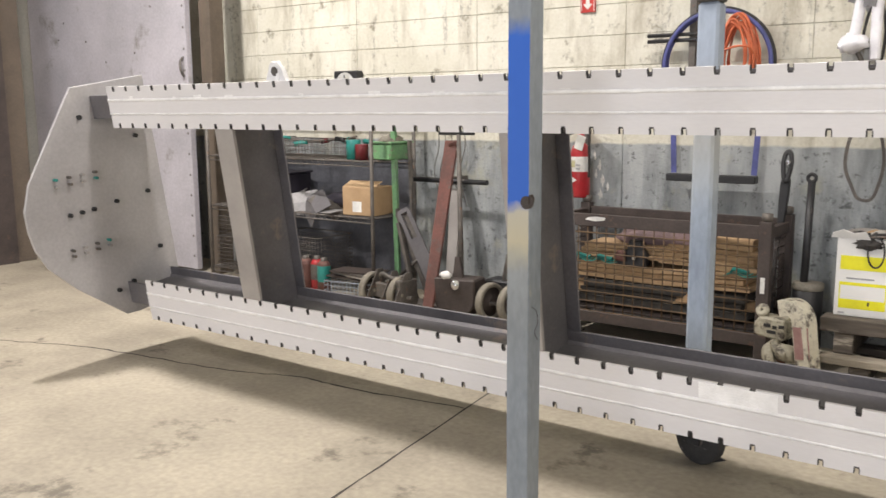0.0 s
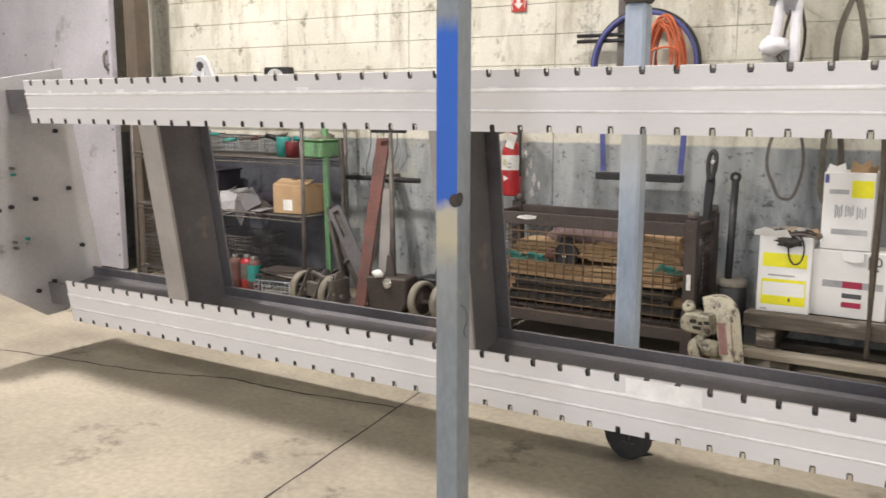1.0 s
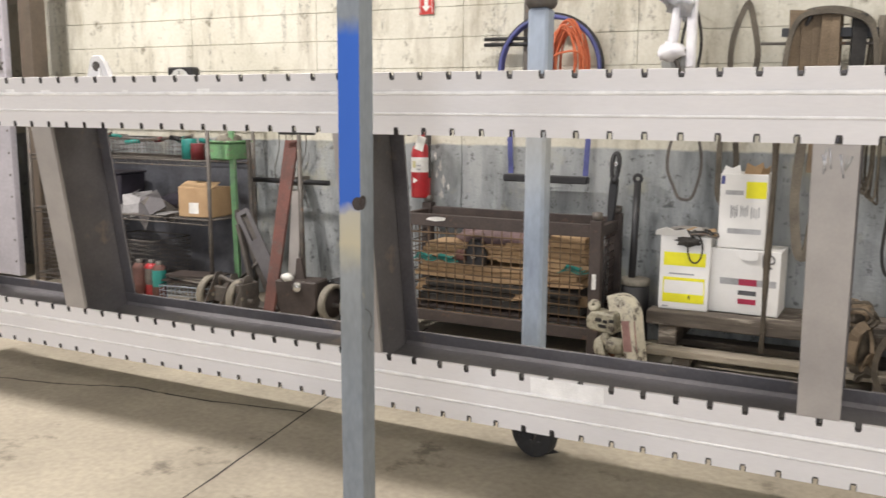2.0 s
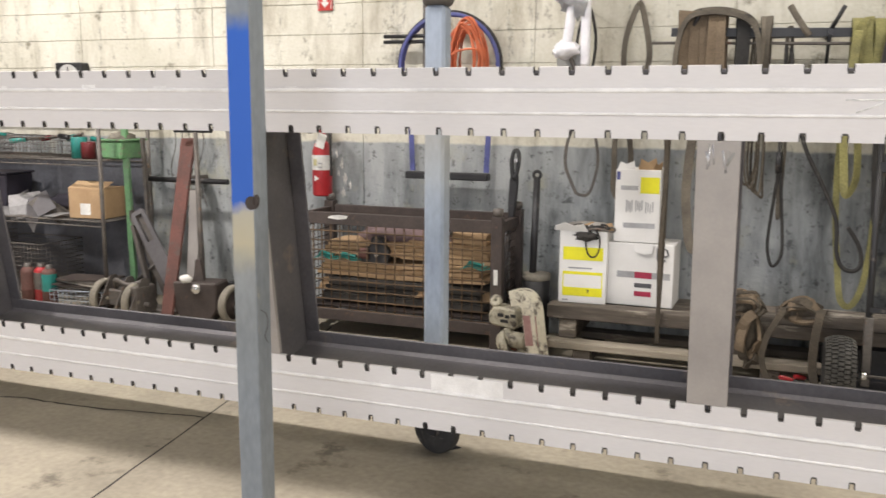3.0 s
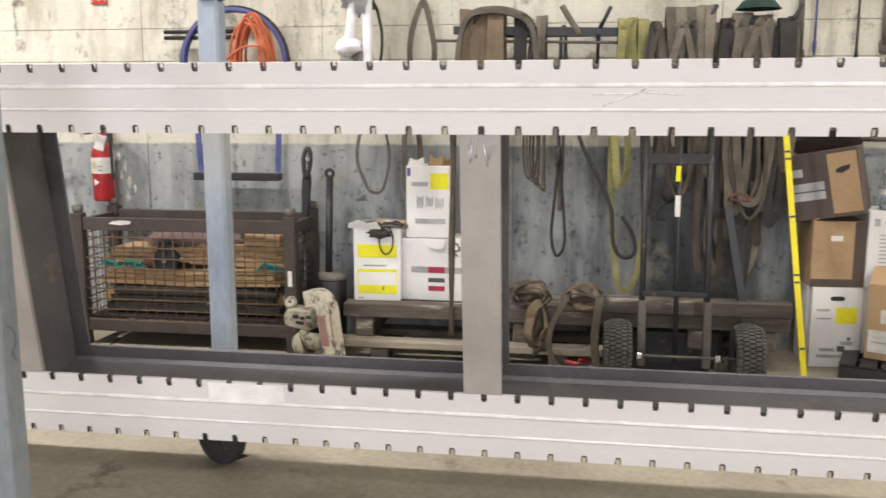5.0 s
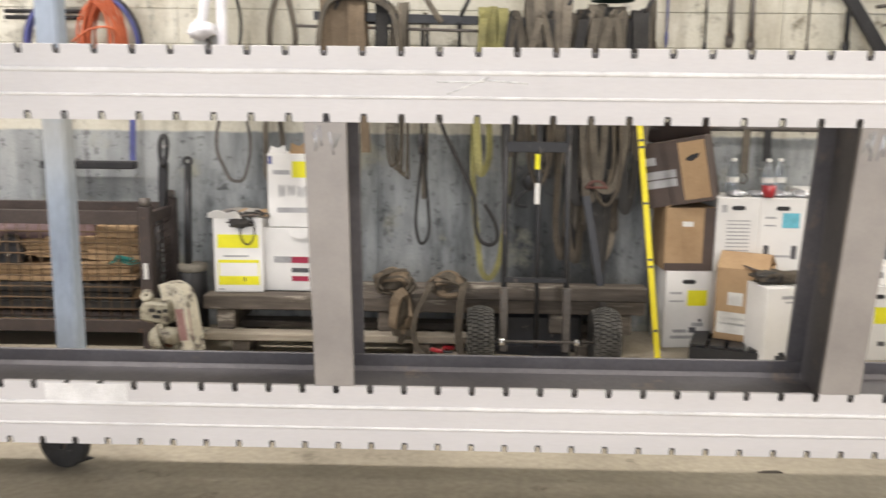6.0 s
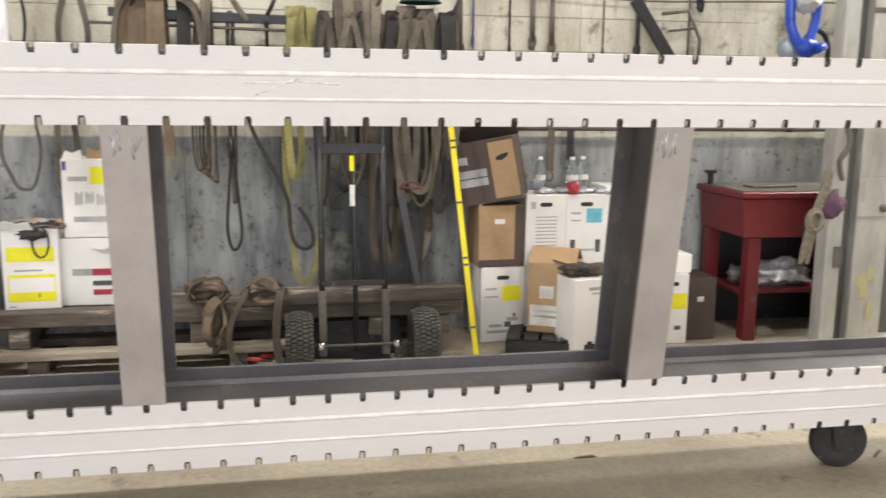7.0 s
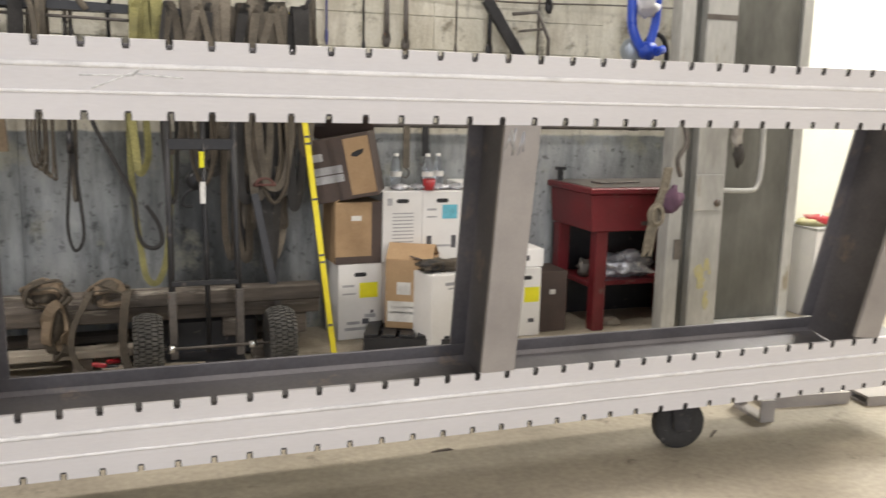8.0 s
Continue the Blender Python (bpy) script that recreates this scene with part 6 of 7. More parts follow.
part("bar", Shape().box(-0.018, 0.018, -0.015, 0.015, 0, 0.9), M_IRON, strut, m=pose(0.13, 0, 0.0, -8, -10, 0), bevel=0.003)
part("tape_band", Shape().box(-0.0195, 0.0195, -0.0165, 0.0165, 0.33, 0.905), M_BLACK, strut, m=pose(0.13, 0, 0.0, -8, -10, 0))
ypole = thing("yellow_measuring_pole", pose(1.406, 4.68, 0), "bright yellow flat measuring pole leaning on the wall", "pole")
yp = Shape().sweep([(0, 0, 0), (-0.152, 0.42, 1.85)], 0.012, 0.03, flat=True)
part("pole", yp, M_YPOLE, ypole)
for u in (0.1, 0.28, 0.3, 0.46, 0.62, 0.64, 0.8):
    part("black_mark", Shape().sweep([(-0.152 * u, 0.42 * u - 0.0068, 1.85 * u), (-0.152 * (u + 0.006), 0.42 * (u + 0.006) - 0.0068, 1.85 * (u + 0.006))], 0.002, 0.028, flat=True), M_INK, ypole)

# ---- carton stacks ----
WB = "white carton with dark hand hole in the stack"
grp = "carton stack"
carton(1.635, 5.2, 0.0, 0.27, 0.27, 0.45, 4, M_WHITE, "white carton with yellow square label on the floor", [(0.48, 0.9, 0.55, 0.75, YL), (0.1, 0.36, 0.7, 0.73, M_GREYINK), (0.1, 0.4, 0.6, 0.62, M_GREYINK), (0.2, 0.5, 0.2, 0.24, M_GREYINK), (0.55, 0.7, 0.2, 0.27, M_INK), (0.6, 0.85, 0.28, 0.33, M_GREYINK), (0.74, 0.8, 0.34, 0.38, M_INK), (0.15, 0.85, 0.12, 0.16, M_GREYINK)], group=grp)
carton(1.9, 5.22, 0.0, 0.24, 0.27, 0.45, 0, M_WHITE, WB, [(0.2, 0.8, 0.4, 0.44, M_GREYINK), (0.2, 0.7, 0.3, 0.33, M_GREYINK)], group=grp)
carton(2.17, 5.22, 0.0, 0.25, 0.27, 0.45, 0, M_WHITE, WB, group=grp)
carton(1.625, 5.2, 0.452, 0.28, 0.27, 0.36, 3, M_CARD, "brown carton with torn hole and dark printed side", [(0.0, 1.0, 0.0, 0.12, M_CARD_D), (0.78, 1.0, 0.12, 1.0, M_CARD_D), (0.34, 0.56, 0.7, 0.78, M_WHITEP)], [("l", 60)], False, group=grp)
tilted = carton(1.62, 5.18, 0.83, 0.36, 0.3, 0.36, -22, M_CARD_D, "dark printed carton with bare brown end, tilted on the stack", [(0.05, 0.5, 0.3, 0.42, M_GREYINK), (0.05, 0.5, 0.44, 0.56, M_GREYINK), (0.05, 0.22, 0.66, 0.78, M_GREYINK), (0.58, 0.98, 0.06, 0.95, M_CARD)], [("b", 40)], False, tilt=-11, group=grp)
part("torn_hole", Shape().prism([(-0.04, 0), (-0.01, -0.016), (0.03, -0.008), (0.045, 0.012), (0.0, 0.018), (-0.03, 0.014)], -0.0028, -0.0013, Matrix.Translation((0.10, -0.15, 0.25)) @ Matrix.Rotation(radians(-14), 4, "Y")), M_HOLE, tilted)
lines = [(0.25, 0.78, 0.68 - 0.05 * i, 0.695 - 0.05 * i, M_GREYINK) for i in range(9)]
carton(1.893, 5.2, 0.452, 0.243, 0.27, 0.42, 1, M_WHITE, "white carton with a block of grey print in the stack", lines + [(0.12, 0.24, 0.8, 0.9, M_GREYINK)], group=grp)
carton(2.145, 5.2, 0.452, 0.25, 0.27, 0.42, -1, M_WHITE, "white carton with cyan label and black bars in the stack", [(0.5, 0.88, 0.6, 0.8, M_CYAN), (0.12, 0.36, 0.72, 0.75, M_GREYINK), (0.12, 0.24, 0.18, 0.36, M_INK), (0.74, 0.86, 0.18, 0.36, M_INK), (0.26, 0.72, 0.2, 0.23, M_GREYINK), (0.12, 0.36, 0.62, 0.64, M_GREYINK)], group=grp)
carton(2.36, 5.24, 0.452, 0.17, 0.27, 0.46, 0, M_WHITE, "white carton at the end of the stack", [], [("f", 120)], False, group=grp)
carton(2.4, 5.22, 0.0, 0.2, 0.27, 0.45, 0, M_WHITE, WB, group=grp)
dpal = thing("black_pallet", pose(1.98, 4.86, 0, 0, 0, -20), "small black slatted pallet under cartons", "pallet")
for i in range(7):
    part("slat", Shape().box(-0.34 + 0.1 * i, -0.26 + 0.1 * i, -0.18, 0.16, 0.085, 0.1), M_BLACK, dpal, bevel=0.002)
for y in (-0.17, -0.01, 0.13):
    part("bearer", Shape().box(-0.34, 0.36, y - 0.02, y + 0.02, 0, 0.084), M_BLACK, dpal)
gabled = carton(1.93, 4.96, 0.102, 0.27, 0.26, 0.40, -28, M_CARD, "brown open carton with white lower label on a pallet", [(0.05, 0.95, 0.1, 0.4, M_WHITEP), (0.1, 0.9, 0.3, 0.33, M_GREYINK), (0.1, 0.9, 0.22, 0.25, M_GREYINK), (0.25, 0.55, 0.5, 0.68, M_WHITEP)], [], False, group=grp)
part("roof_flap", Shape().box(-0.135, 0.135, -0.002, 0.002, 0, 0.13), M_CARD, gabled, m=pose(0, -0.128, 0.401, -52, 0, 0))
part("roof_flap", Shape().box(-0.135, 0.135, -0.002, 0.002, 0, 0.14), M_CARD, gabled, m=pose(0, 0.128, 0.401, 60, 0, 0))
part("side_print", Shape().box(0.1352, 0.1365, -0.11, 0.11, 0.03, 0.36), M_CARD_D, gabled)
cw = carton(2.045, 4.78, 0.0, 0.27, 0.24, 0.45, 12, M_WHITE, "plain white open carton with dark rags on top", [(0.32, 0.75, 0.86, 0.9, M_GREYINK), (0.4, 0.75, 0.81, 0.83, M_GREYINK), (0.1, 0.4, 0.04, 0.06, M_GREYINK)], [], False, group=grp)
t = thing("dark_rags", pose(2.03, 4.8, 0.455), "dark rag bundle lying on a white carton", "rags")
part("wad", blob(0.0, 0, 0.02, 0.12, 0.1, 0.035, 51, 22, 11, 1.0), M_STRAPDK, t)
part("wad", blob(-0.05, -0.03, 0.03, 0.06, 0.06, 0.03, 52, 16, 9, 1.0), M_DARKRAG, t)
t = thing("dark_card_sheet", pose(2.0, 4.9, 0.5, 6, 10, 20), "dark printed cardboard sheet lying across the cartons", "cardboard")
part("sheet", Shape().prism([(-0.13, 0), (0.13, 0), (0.12, 0.004), (-0.12, 0.004)], -0.07, 0.07), M_CARD_D, t)
carton(2.62, 5.0, 0.0, 0.2, 0.26, 0.42, 0, M_WHITE, "white carton with yellow label beside the red table", [(0.45, 0.95, 0.5, 0.72, YL), (0.6, 0.8, 0.2, 0.26, M_INK)], group=grp)
carton(2.62, 5.02, 0.422, 0.24, 0.26, 0.11, 0, M_WHITE, "low white carton with hand hole", [(0.4, 0.6, 0.35, 0.65, M_INK)], [], False, group=grp)
carton(2.83, 5.06, 0.0, 0.2, 0.26, 0.38, 0, M_CARD_D, "dark brown carton beside the red table", [(0.4, 0.6, 0.62, 0.7, M_WHITEP)], [], False, group=grp)
for i, (x, y) in enumerate(((1.88, 5.16), (2.07, 5.14), (2.15, 5.18))):
    b = thing("water_bottle", pose(x, y, 0.875), "clear plastic water bottle standing on a carton", "bottle", "water bottles")
    part("bottle", Shape().lathe([(0, 0), (0.03, 0), (0.033, 0.01), (0.031, 0.05), (0.033, 0.06), (0.031, 0.09), (0.033, 0.12), (0.026, 0.16), (0.013, 0.185), (0.013, 0.195)], 16), M_BOTTLE, b)
    part("cap", Shape().lathe([(0.0145, 0.193), (0.0145, 0.21), (0, 0.21)], 12), M_WHITEP, b, "white cap")
    part("paper_band", Shape().lathe([(0.0335, 0.075), (0.0335, 0.105)], 16), M_WHITEP, b, "pale paper band")
cup = thing("red_cup", pose(2.06, 5.08, 0.875), "small red cup on a carton", "cup")
part("cup", Shape().lathe([(0, 0), (0.03, 0), (0.04, 0.065), (0.037, 0.065), (0.028, 0.004)], 16), M_EXT, cup)
for i in range(4):
    t = thing("crumpled_wrap", pose(1.9 + 0.12 * i, 5.12, 0.89), "crumpled clear wrap lying on a carton", "wrapper")
    part("wrap", blob(0, 0, 0.0, 0.06, 0.05, 0.018, 60 + i, 12, 6, 0.7), M_FOIL, t)

# ---- red parts-washer table ----
rt = thing("parts_washer_table", pose(3.43, 5.1, 0), "red enamel parts washer table with lower shelf", "table")
part("tub", Shape().prism([(-0.4, 0.63), (0.4, 0.63), (0.5, 0.86), (-0.42, 0.86)], -0.27, 0.27), M_RED, rt, bevel=0.006)
part("rim", Shape().box(-0.44, 0.52, -0.29, 0.29, 0.861, 0.9), M_RED, rt, bevel=0.008)
part("top_sheet", Shape().box(-0.41, 0.49, -0.26, 0.26, 0.9005, 0.904), M_IRON, rt, "grimy top sheet")
part("drain_plate", Shape().box(-0.06, 0.06, -0.274, -0.2705, 0.665, 0.69), M_BROWN, rt)
for sx, sy in ((-0.36, 0.2), (0.42, 0.2), (-0.31, -0.2), (0.42, -0.2)):
    part("leg", Shape().box(sx - 0.04, sx + 0.04, sy - 0.04, sy + 0.04, 0, 0.628), M_RED, rt, bevel=0.005)
part("lower_shelf", Shape().box(-0.36, 0.44, -0.17, 0.24, 0.27, 0.3), M_RED, rt, bevel=0.004)
# black sheets close in the underside, so its deep shade is in their colour
part("rear_shade_panel", Shape().box(-0.4, 0.5, 0.245, 0.257, 0.0, 0.62), M_BLACK, rt)
part("side_shade_panel", Shape().box(0.47, 0.482, -0.2, 0.24, 0.0, 0.62), M_BLACK, rt)
t = thing("plastic_bag", pose(3.42, 5.06, 0.3), "crumpled silvery plastic bag on the lower shelf", "bag")
part("bag", blob(0, 0, 0.07, 0.17, 0.11, 0.08, 71, 22, 12, 0.8), M_FOIL, t)
for i in range(4):
    t = thing("shop_part", pose(3.14 + 0.09 * i, 5.1, 0.3), "dirty small machine part on the lower shelf", "machine part", "parts on the lower shelf")
    part("lump", blob(0, 0, 0.05, 0.05, 0.06, 0.055, 80 + i, 12, 7, 0.7), M_IRON, t)
t = thing("flat_tool", pose(3.32, 5.08, 0.905, 0, 0, 8), "dark flat tool lying on the red table", "tool")
part("blade", Shape().box(-0.16, 0.16, -0.05, 0.05, 0, 0.012), M_IRON, t, bevel=0.003)
t = thing("bench_vise", pose(3.04, 5.3, 0.9), "small dark vise on the back of the table", "vise")
part("stem", Shape().box(-0.01, 0.01, -0.02, 0.02, 0, 0.07), M_BLACK, t)
part("jaw", Shape().box(-0.03, 0.03, -0.02, 0.02, 0.07, 0.09), M_BLACK, t)
t = thing("paper_scrap", pose(3.3, 5.0, 0.002), "pale folded paper scrap on the floor", "paper")
part("sheet", Shape().prism([(-0.06, 0), (0.06, 0), (0.02, 0.04), (-0.04, 0.03)], -0.03, 0.03), M_WOOD_L, t)

# ---- columns, dark sheet and white bay ----
cl = thing("painted_column", pose(3.42, 4.6, 0), "pale scuffed square column with hooks and rope", "column")
part("shaft", Shape().box(-0.05, 0.045, -0.05, 0.05, 0, 4.6), M_COLUMN, cl, bevel=0.004)
part("hinge", Shape().box(0.0, 0.05, -0.058, -0.051, 0.5, 0.62), M_IRON, cl)
cl2 = thing("painted_column", pose(3.7, 4.66, 0), "pale grey column with yellow smear beside the dark sheet", "column")
part("shaft", Shape().box(-0.12, 0.09, -0.06, 0.08, 0, 4.6), M_COLUMN, cl2, bevel=0.004)
for k in range(12):
    q = random.Random(1200 + k)
    cx, cz, rr = q.uniform(-0.06, 0.03), q.uniform(0.2, 0.52), q.uniform(0.012, 0.035)
    part("yellow_smear", Shape().prism([(cx + rr * q.uniform(0.5, 1.1) * math.cos(u), cz + 1.7 * rr * q.uniform(0.5, 1.1) * math.sin(u)) for u in [2 * math.pi * j / 11 for j in range(11)]], -0.0622 - 0.0001 * k, -0.0608), M_YSTAIN, cl2, "yellow paint smear")
# solid dark strip closes the gap, whose shade is put into its colour
part("gap_shade_strip", Shape().box(-0.22, -0.122, 0.0, 0.06, 0, 4.6), M_CURTAIN, cl2)
part("upper_box", Shape().box(-0.13, 0.06, -0.075, -0.062, 0.78, 1.0), M_COLUMN, cl2, "scuffed latch cover", bevel=0.004)
part("keeper", Shape().lathe([(0, 0.0), (0.02, 0.0), (0.024, 0.008), (0, 0.012)], 12, Matrix.Translation((0.03, -0.076, 0.83)) @ Matrix.Rotation(radians(90), 4, "X")), M_IRON, cl2)
part("band_clamp", Shape().box(-0.124, 0.094, -0.064, -0.0605, 1.9, 1.93), M_IRON, cl2)
part("latch_plate", Shape().box(-0.06, 0.07, -0.068, -0.0625, 0.85, 1.0), M_COLUMN, cl2)
pipe = thing("bent_pipe", pose(3.86, 4.62, 0), "white bent pipe handle on the column", "pipe")
part("pipe", Shape().sweep(smooth_path([(-0.07, 0, 0.9), (0.1, -0.03, 0.9), (0.16, -0.03, 0.93), (0.18, -0.03, 1.05), (0.18, -0.02, 1.35), (0.17, 0, 1.6)]), 0.016, seg=8), M_COLUMN, pipe)
t = thing("hanging_rag", pose(3.84, 4.58, 1.22), "pale rag and dark glove hung on the column", "rag")
part("cloth", blob(0, 0, 0.05, 0.035, 0.02, 0.11, 91, 16, 10, 0.7), M_BAG, t)
part("glove", blob(0.02, 0, -0.1, 0.04, 0.025, 0.07, 92, 12, 8, 0.5), M_DARKRAG, t)
sheet = thing("dark_sheet_partition", pose(4.05, 4.85, 0), "dark grey smudged metal sheet partition", "partition")
part("sheet", Shape().box(-0.22, 0.42, 0, 0.03, 0.02, 3.6), M_CURTAIN, sheet, bevel=0.003)
part("edge_frame", Shape().box(0.422, 0.5, -0.02, 0.05, 0.0, 3.6), M_COLUMN, sheet, "pale edge frame", bevel=0.004)
part("foot", Shape().box(-0.2, 0.48, -0.1, 0.13, 0, 0.018), M_COLUMN, sheet)
rope = thing("rope_hank", pose(3.36, 4.5, 0.0), "pale knotted rope hank hanging on the column", "rope")
for i in range(4):
    part("strand", Shape().sweep(smooth_path([(0.01 * i - 0.06, 0, 1.05), (-0.1 + 0.012 * i, -0.02, 0.92), (-0.14 + 0.012 * i, -0.02, 0.8), (-0.17 + 0.012 * i, -0.02 - 0.004 * i, 0.68), (-0.19 + 0.013 * i, -0.02, 0.54 + 0.015 * (i % 3))]), 0.012, seg=6), M_ROPE, rope)
for i in range(2):
    part("coil", Shape().sweep([(-0.13 + (0.035 + 0.012 * i) * math.cos(a), -0.045 + 0.012 * i, 0.78 + (0.05 + 0.012 * i) * math.sin(a)) for a in [2 * math.pi * k / 18 for k in range(18)]], 0.011, seg=7, closed=True), M_ROPE, rope)
part("purple_cloth", blob(-0.02, -0.02, 0.86, 0.065, 0.04, 0.075, 95, 14, 9, 0.6), M_PURPLE, rope, "purple rag")
part("chain", Shape().sweep(smooth_path([(0.02, 0, 1.35), (0.05, -0.02, 1.2), (0.0, -0.02, 1.1), (0.04, 0, 1.0)]), 0.014, seg=6), M_IRON, rope)
bay = thing("white_booth_wall", pose(5.0, 5.6, 0), "brightly lit white booth wall panel", "wall panel")
part("panel", Shape().box(-0.25, 3.6, 0, 0.06, 0, 3.8), M_BOOTH, bay)
part("skirting", Shape().box(-0.25, 3.6, -0.012, -0.001, 0, 0.1), M_COLUMN, bay)
wb = thing("white_bin", pose(4.86, 4.93, 0), "white metal bin heaped with coloured paper", "bin")
part("body", Shape().box(-0.16, 0.34, -0.15, 0.2, 0, 0.6), M_WHITE, wb, bevel=0.006)
part("rim", Shape().box(-0.17, 0.35, -0.16, 0.21, 0.601, 0.615), M_COLUMN, wb, bevel=0.003)
for i in range(6):
    part("paper", blob(-0.1 + 0.07 * i, 0, 0.63 + 0.02 * (i % 2), 0.07, 0.1, 0.035, 100 + i, 10, 6, 0.7), (M_YSTAIN, M_EXT, M_WHITEP)[i % 3], wb)
for i, (x, y, w, d, h) in enumerate(((3.09, 3.36, 0.07, 0.22, 0.09), (3.44, 3.44, 0.44, 0.14, 0.045), (3.88, 3.34, 0.34, 0.14, 0.035))):
    t = thing("steel_stand_foot", pose(x, y, 0, 0, 0, -6), "grey steel channel block on the floor", "steel block", "blocks on the floor")
    s = Shape().box(-w / 2, w / 2, -d / 2, d / 2, 0, 0.012).box(-w / 2, w / 2, -d / 2, -d / 2 + 0.012, 0.012, h).box(-w / 2, w / 2, d / 2 - 0.012, d / 2, 0.012, h)
    s.box(-w / 2, w / 2, -d / 2, d / 2, h, h + 0.012)
    part("channel", s, M_STEEL_L, t)

# ---- hoists and tools high on the wall ----


def chain_hoist(x, y, z, mat, label, wrapped):
    h = thing("chain_hoist", pose(x, y, z), label, "chain hoist", "chain hoists")
    part("body", Shape().lathe([(0, -0.05), (0.07, -0.05), (0.085, -0.02), (0.085, 0.02), (0.07, 0.05), (0, 0.05)], 20, Matrix.Rotation(radians(90), 4, "X")), M_COLUMN if wrapped else M_GALV, h, m=pose(-0.02, 0.02, -0.06))
    if wrapped:
        part("lever", Shape().sweep(smooth_path([(-0.02, -0.05, 0.24), (-0.03, -0.06, 0.1), (-0.05, -0.07, 0.0), (-0.1, -0.08, -0.03)]), 0.03, 0.026, seg=8), mat, h)
        part("bracket", Shape().box(0.03, 0.075, -0.07, -0.02, -0.09, 0.3), mat, h, bevel=0.008)
        part("cover", blob(-0.04, -0.07, -0.01, 0.07, 0.05, 0.045, 17, 14, 8, 0.5), mat, h)
        part("wrap", blob(-0.01, -0.05, 0.25, 0.08, 0.06, 0.09, 13, 18, 10, 0.8), M_FOIL, h)
        part("hook", Shape().sweep(smooth_path([(-0.02, -0.06, -0.05), (0.0, -0.06, -0.1), (-0.03, -0.06, -0.13), (-0.06, -0.06, -0.1)]), 0.012, seg=6), M_IRON, h)
        part("hanger", Shape().rod((0, 0, 0.2), (0, 0, 4.6 - z), 0.01), M_IRON, h)
        return h
    part("arm", Shape().sweep(smooth_path([(-0.09, -0.05, 0.3), (-0.085, -0.05, 0.1), (-0.05, -0.06, 0.0), (0.0, -0.06, -0.06)]), 0.035, 0.03, seg=8), mat, h)
    part("arm", Shape().sweep(smooth_path([(0.09, -0.05, 0.32), (0.085, -0.05, 0.12), (0.05, -0.06, 0.0), (0.03, -0.06, -0.08)]), 0.032, 0.028, seg=8), mat, h)
    part("block", blob(0.03, -0.07, -0.06, 0.07, 0.05, 0.055, 7 if wrapped else 9, 14, 8, 0.4), mat, h)
    part("knob", Shape().rod((0.06, -0.12, -0.07), (0.12, -0.1, -0.05), 0.028), mat, h)
    part("wrap", blob(0.0, -0.05, 0.22, 0.085, 0.06, 0.07, 13, 18, 10, 0.7), M_FOIL if wrapped else M_WRAP, h)
    part("hanger", Shape().rod((0, 0, 0.2), (0, 0, 4.6 - z), 0.01), M_IRON, h)
    part("hose_loop", Shape().sweep([(0.13 + 0.09 * math.cos(a), 0, -0.08 + 0.13 * math.sin(a)) for a in [math.radians(-60 + 220 * i / 16) for i in range(17)]], 0.016, seg=7), M_RUBBER, h)
    return h


chain_hoist(-0.9, 4.62, 1.73, M_WRAP, "white chain hoist wrapped in foil, hanging", True)
chain_hoist(3.5, 5.2, 1.8, M_BLUEHOIST, "bright blue chain hoist hanging from above", False)
q = random.Random(21)
for i, (x, top, ln, wd, mt) in enumerate([(1.5, 2.6, 0.85, 0.012, M_HOSE), (1.72, 2.6, 0.9, 0.012, M_BLACK), (1.86, 2.05, 0.3, 0.03, M_IRON), (1.98, 2.05, 0.32, 0.03, M_IRON), (2.3, 2.6, 0.9, 0.01, M_IRON), (2.52, 2.05, 0.34, 0.028, M_BLACK), (2.85, 2.6, 1.0, 0.014, M_IRON), (1.42, 2.1, 0.4, 0.035, M_SLING), (2.92, 2.12, 0.12, 0.03, M_BLACK)]):
    t = thing("hanging_tool", pose(x, 5.33, top), "dark long tool hanging on the wall", "tool", "tools on the wall")
    part("shaft", Shape().rod((0, 0, 0), (0, 0, -ln), wd * 0.45, wd * 0.6, seg=8), mt, t)
    part("head", blob(0, 0, -ln, wd * 0.9, 0.015, 0.05, 30 + i, 10, 6, 0.4), mt, t)
    part("nail", Shape().rod((0, 0, 0.0), (0, 0.08, 0.0), 0.005, seg=6), M_IRON, t)
t = thing("slanted_bracket", pose(2.6, 5.28, 1.85), "black slanted bar and frame hung on the wall", "bracket")
part("bar", Shape().box(-0.035, 0.035, -0.02, 0.02, -0.22, 0.22), M_BLACK, t, m=pose(0, 0, -0.02, 0, -35, 0), bevel=0.005)
part("frame", Shape().sweep([(0.05, 0, 0.08), (0.22, 0, 0.1), (0.3, 0, -0.06), (0.3, 0, -0.25)], 0.012, seg=6).rod((0.1, 0, -0.02), (0.26, 0, 0.0), 0.009, seg=6), M_IRON, t)
wl = thing("wall_wire", pose(2.2, 5.36, 2.03), "thin cable strung along the wall", "cable")
part("wire", Shape().sweep(smooth_path([(-0.9, 0, 0.04), (-0.3, 0, 0.01), (0.4, 0, -0.02), (1.2, 0, 0.0), (1.9, 0, 0.01)]), 0.006, seg=6), M_IRON, wl)
cd = thing("conduit", pose(2.4, 5.34, 1.245), "dark conduit pipe fixed along the wall", "conduit")
part("pipe", Shape().rod((-1.0, 0, 0), (1.8, 0, 0.0), 0.016), M_IRON, cd)
for x in (-0.8, 0.2, 1.2):
    part("clip", Shape().box(x - 0.015, x + 0.015, -0.02, 0.06, -0.02, 0.02), M_IRON, cd)
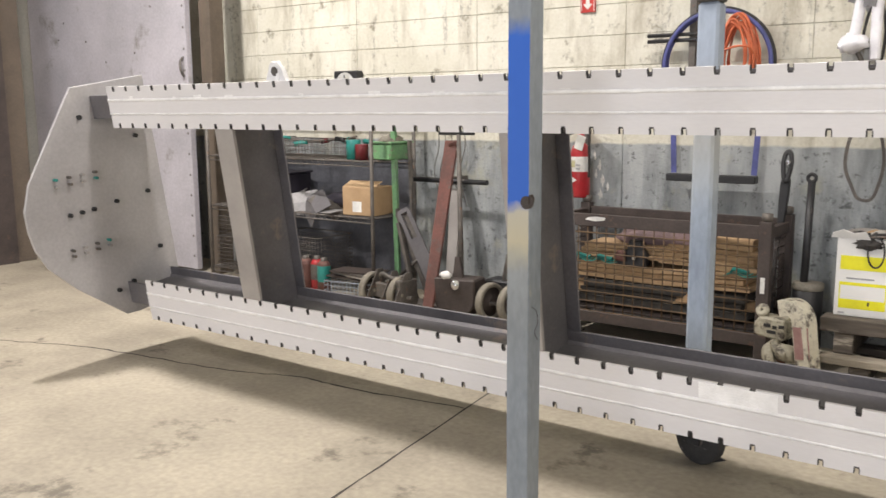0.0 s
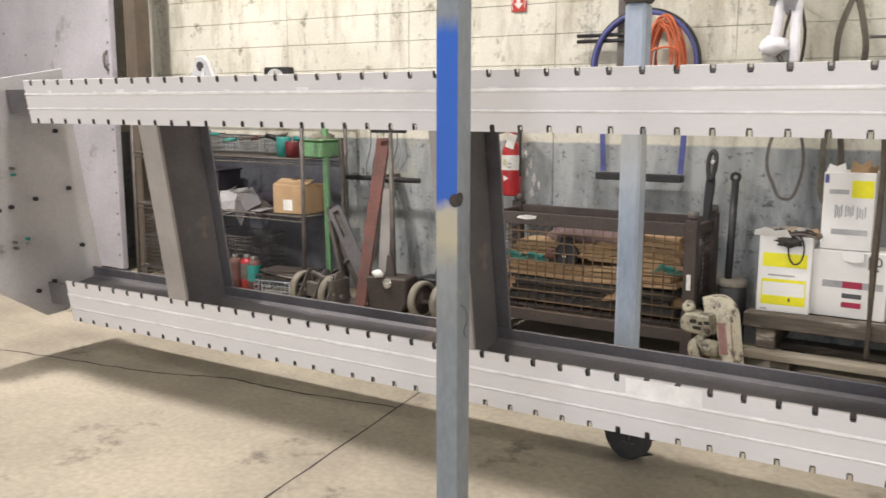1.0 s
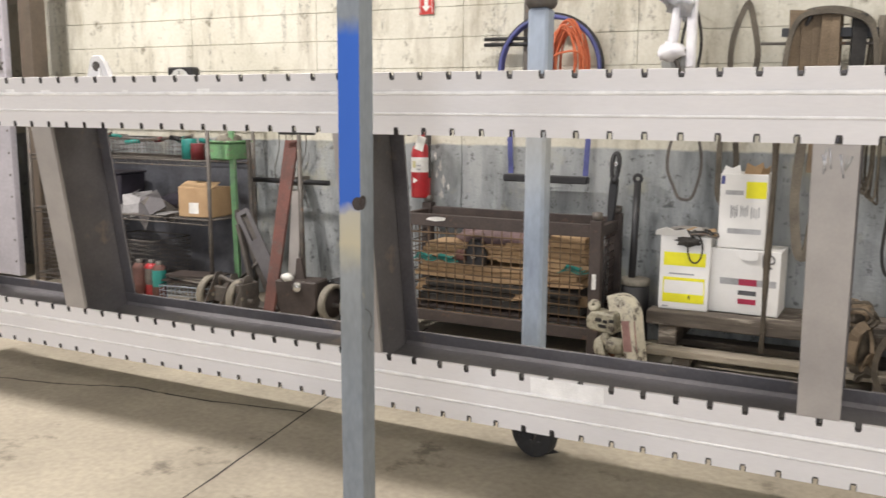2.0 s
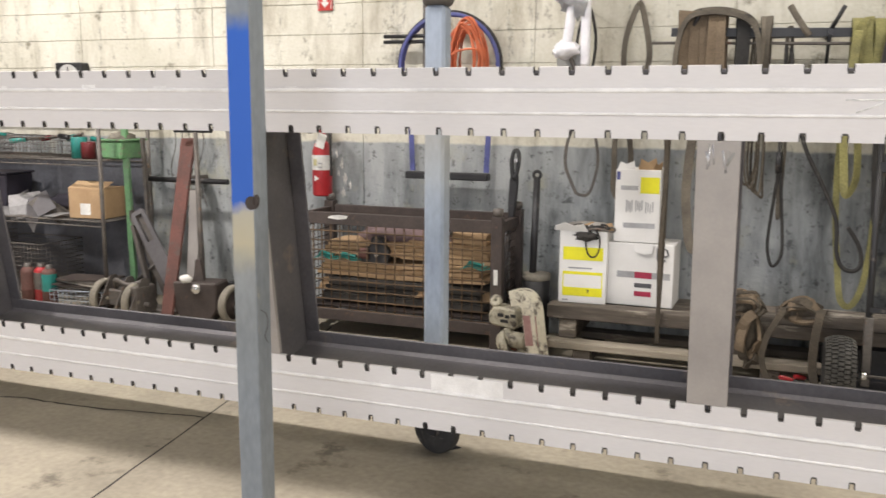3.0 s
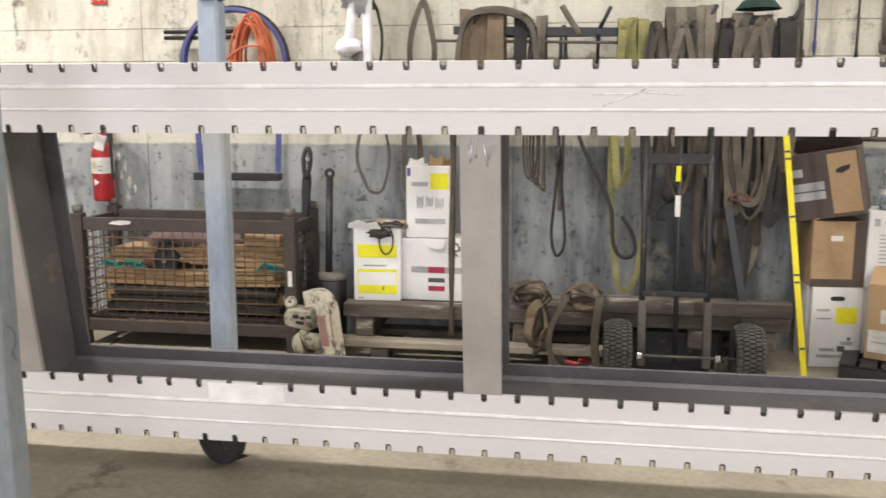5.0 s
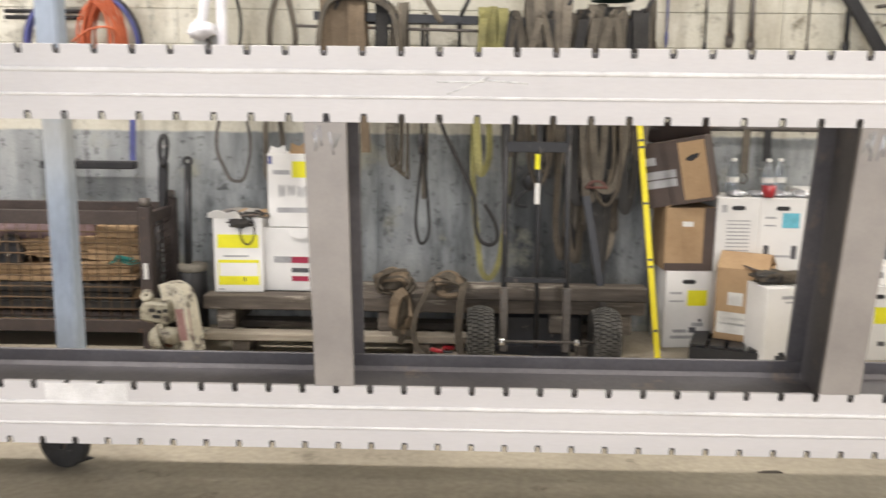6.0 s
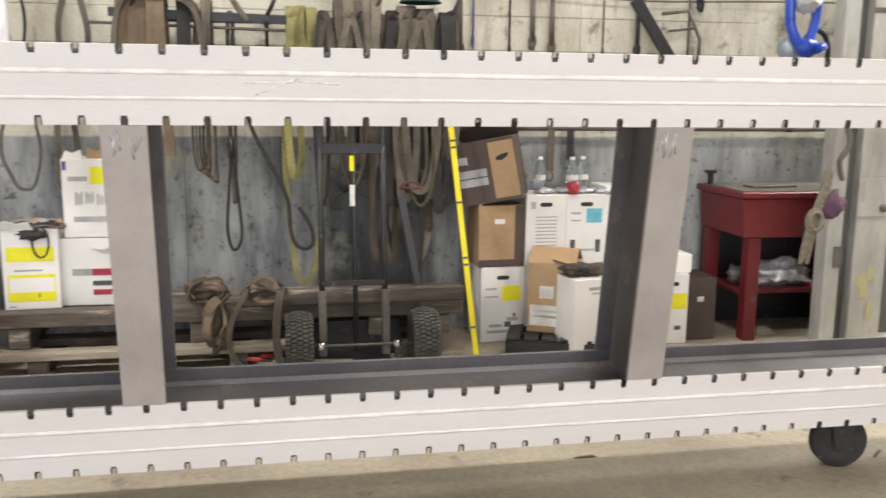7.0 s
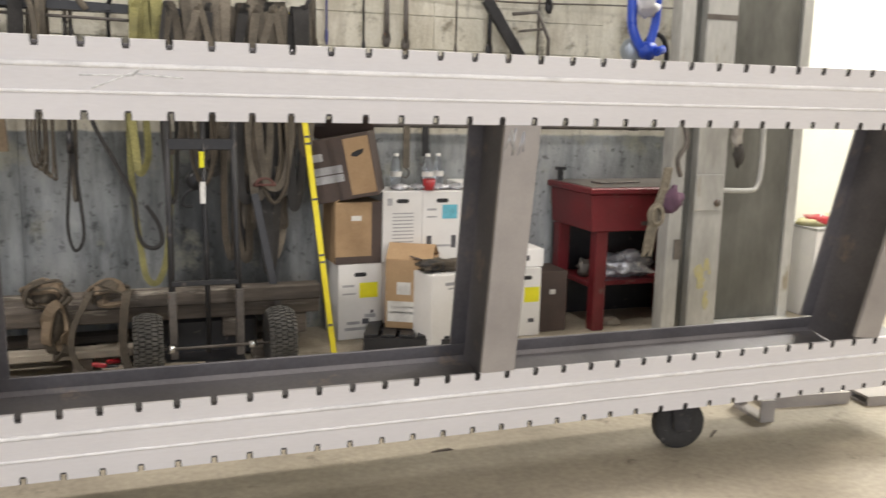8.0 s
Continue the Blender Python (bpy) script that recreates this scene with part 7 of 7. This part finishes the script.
for i, (x, ln) in enumerate(((1.98, 0.25), (2.1, 0.18), (2.45, 0.1))):
    t = thing("hanging_hook", pose(x, 5.28, 1.24), "dark strap and hook hanging from the conduit", "hook", "hooks on the conduit")
    part("strap", Shape().box(-0.02, 0.02, -0.006, 0.006, -ln, 0.0), M_SLING if i == 0 else M_BLACK, t)
    part("hook", Shape().sweep(smooth_path([(0, 0, -ln), (0.02, 0, -ln - 0.03), (0.0, 0, -ln - 0.06), (-0.03, 0, -ln - 0.045)]), 0.006, seg=6), M_IRON, t)
for i, (x, y) in enumerate(((1.55, 3.36), (2.75, 3.2))):
    t = thing("floor_chip", pose(x, y, 0.001, 0, 0, 40 * i), "small brown wood chip on the floor", "chip", "chips on the floor")
    part("chip", Shape().prism([(-0.05, 0), (0.05, 0), (0.03, 0.008), (-0.02, 0.006)], -0.004, 0.006), M_WOOD, t)

# ---- wall pieces, form-board blocks ----
BW, BH = 1.17, 0.2
block_shape = Shape().box(0.0015, BW - 0.0015, 0.002, 0.012, 0.0015, BH - 0.0015)
first_block = None
for r in range(6, 22):
    for c in range(12):
        x = -9.52 + BW * c
        if x + BW > 4.31:
            continue
        m = pose(x, WALL_Y - random.Random(r * 31 + c).uniform(0, 0.0025), 0.1 + BH * r)
        if first_block is None:
            first_block = part("block", block_shape, M_WALL, wall_north, m=m, bevel=0.0025)
        else:
            shared("block", first_block, wall_north, m)
for c in range(6):
    x = -9.52 + 2 * BW * c
    if x + 2 * BW < 4.5:
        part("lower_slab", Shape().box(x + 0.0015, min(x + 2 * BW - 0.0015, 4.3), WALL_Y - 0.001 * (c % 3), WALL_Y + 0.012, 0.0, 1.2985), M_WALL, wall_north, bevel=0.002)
# flaked patches where the paint has gone beside the extinguisher
for k, (fx, fz, fs) in enumerate(((-2.655, 0.84, 0.05), (-2.64, 0.94, 0.06), (-2.665, 1.04, 0.045), (-2.6, 0.9, 0.03), (-2.69, 0.98, 0.03), (-2.7, 1.11, 0.03))):
    q = random.Random(500 + k)
    ring = [(fx + 0.42 * fs * q.uniform(0.2, 1.0) * math.cos(2 * math.pi * i / 15), fz + 1.2 * fs * q.uniform(0.2, 1.0) * math.sin(2 * math.pi * i / 15)) for i in range(15)]
    part("paint_flake", Shape().prism(ring, WALL_Y - 0.0034, WALL_Y - 0.0022), M_FLAKE, wall_north, "bare pale patch where paint flaked")
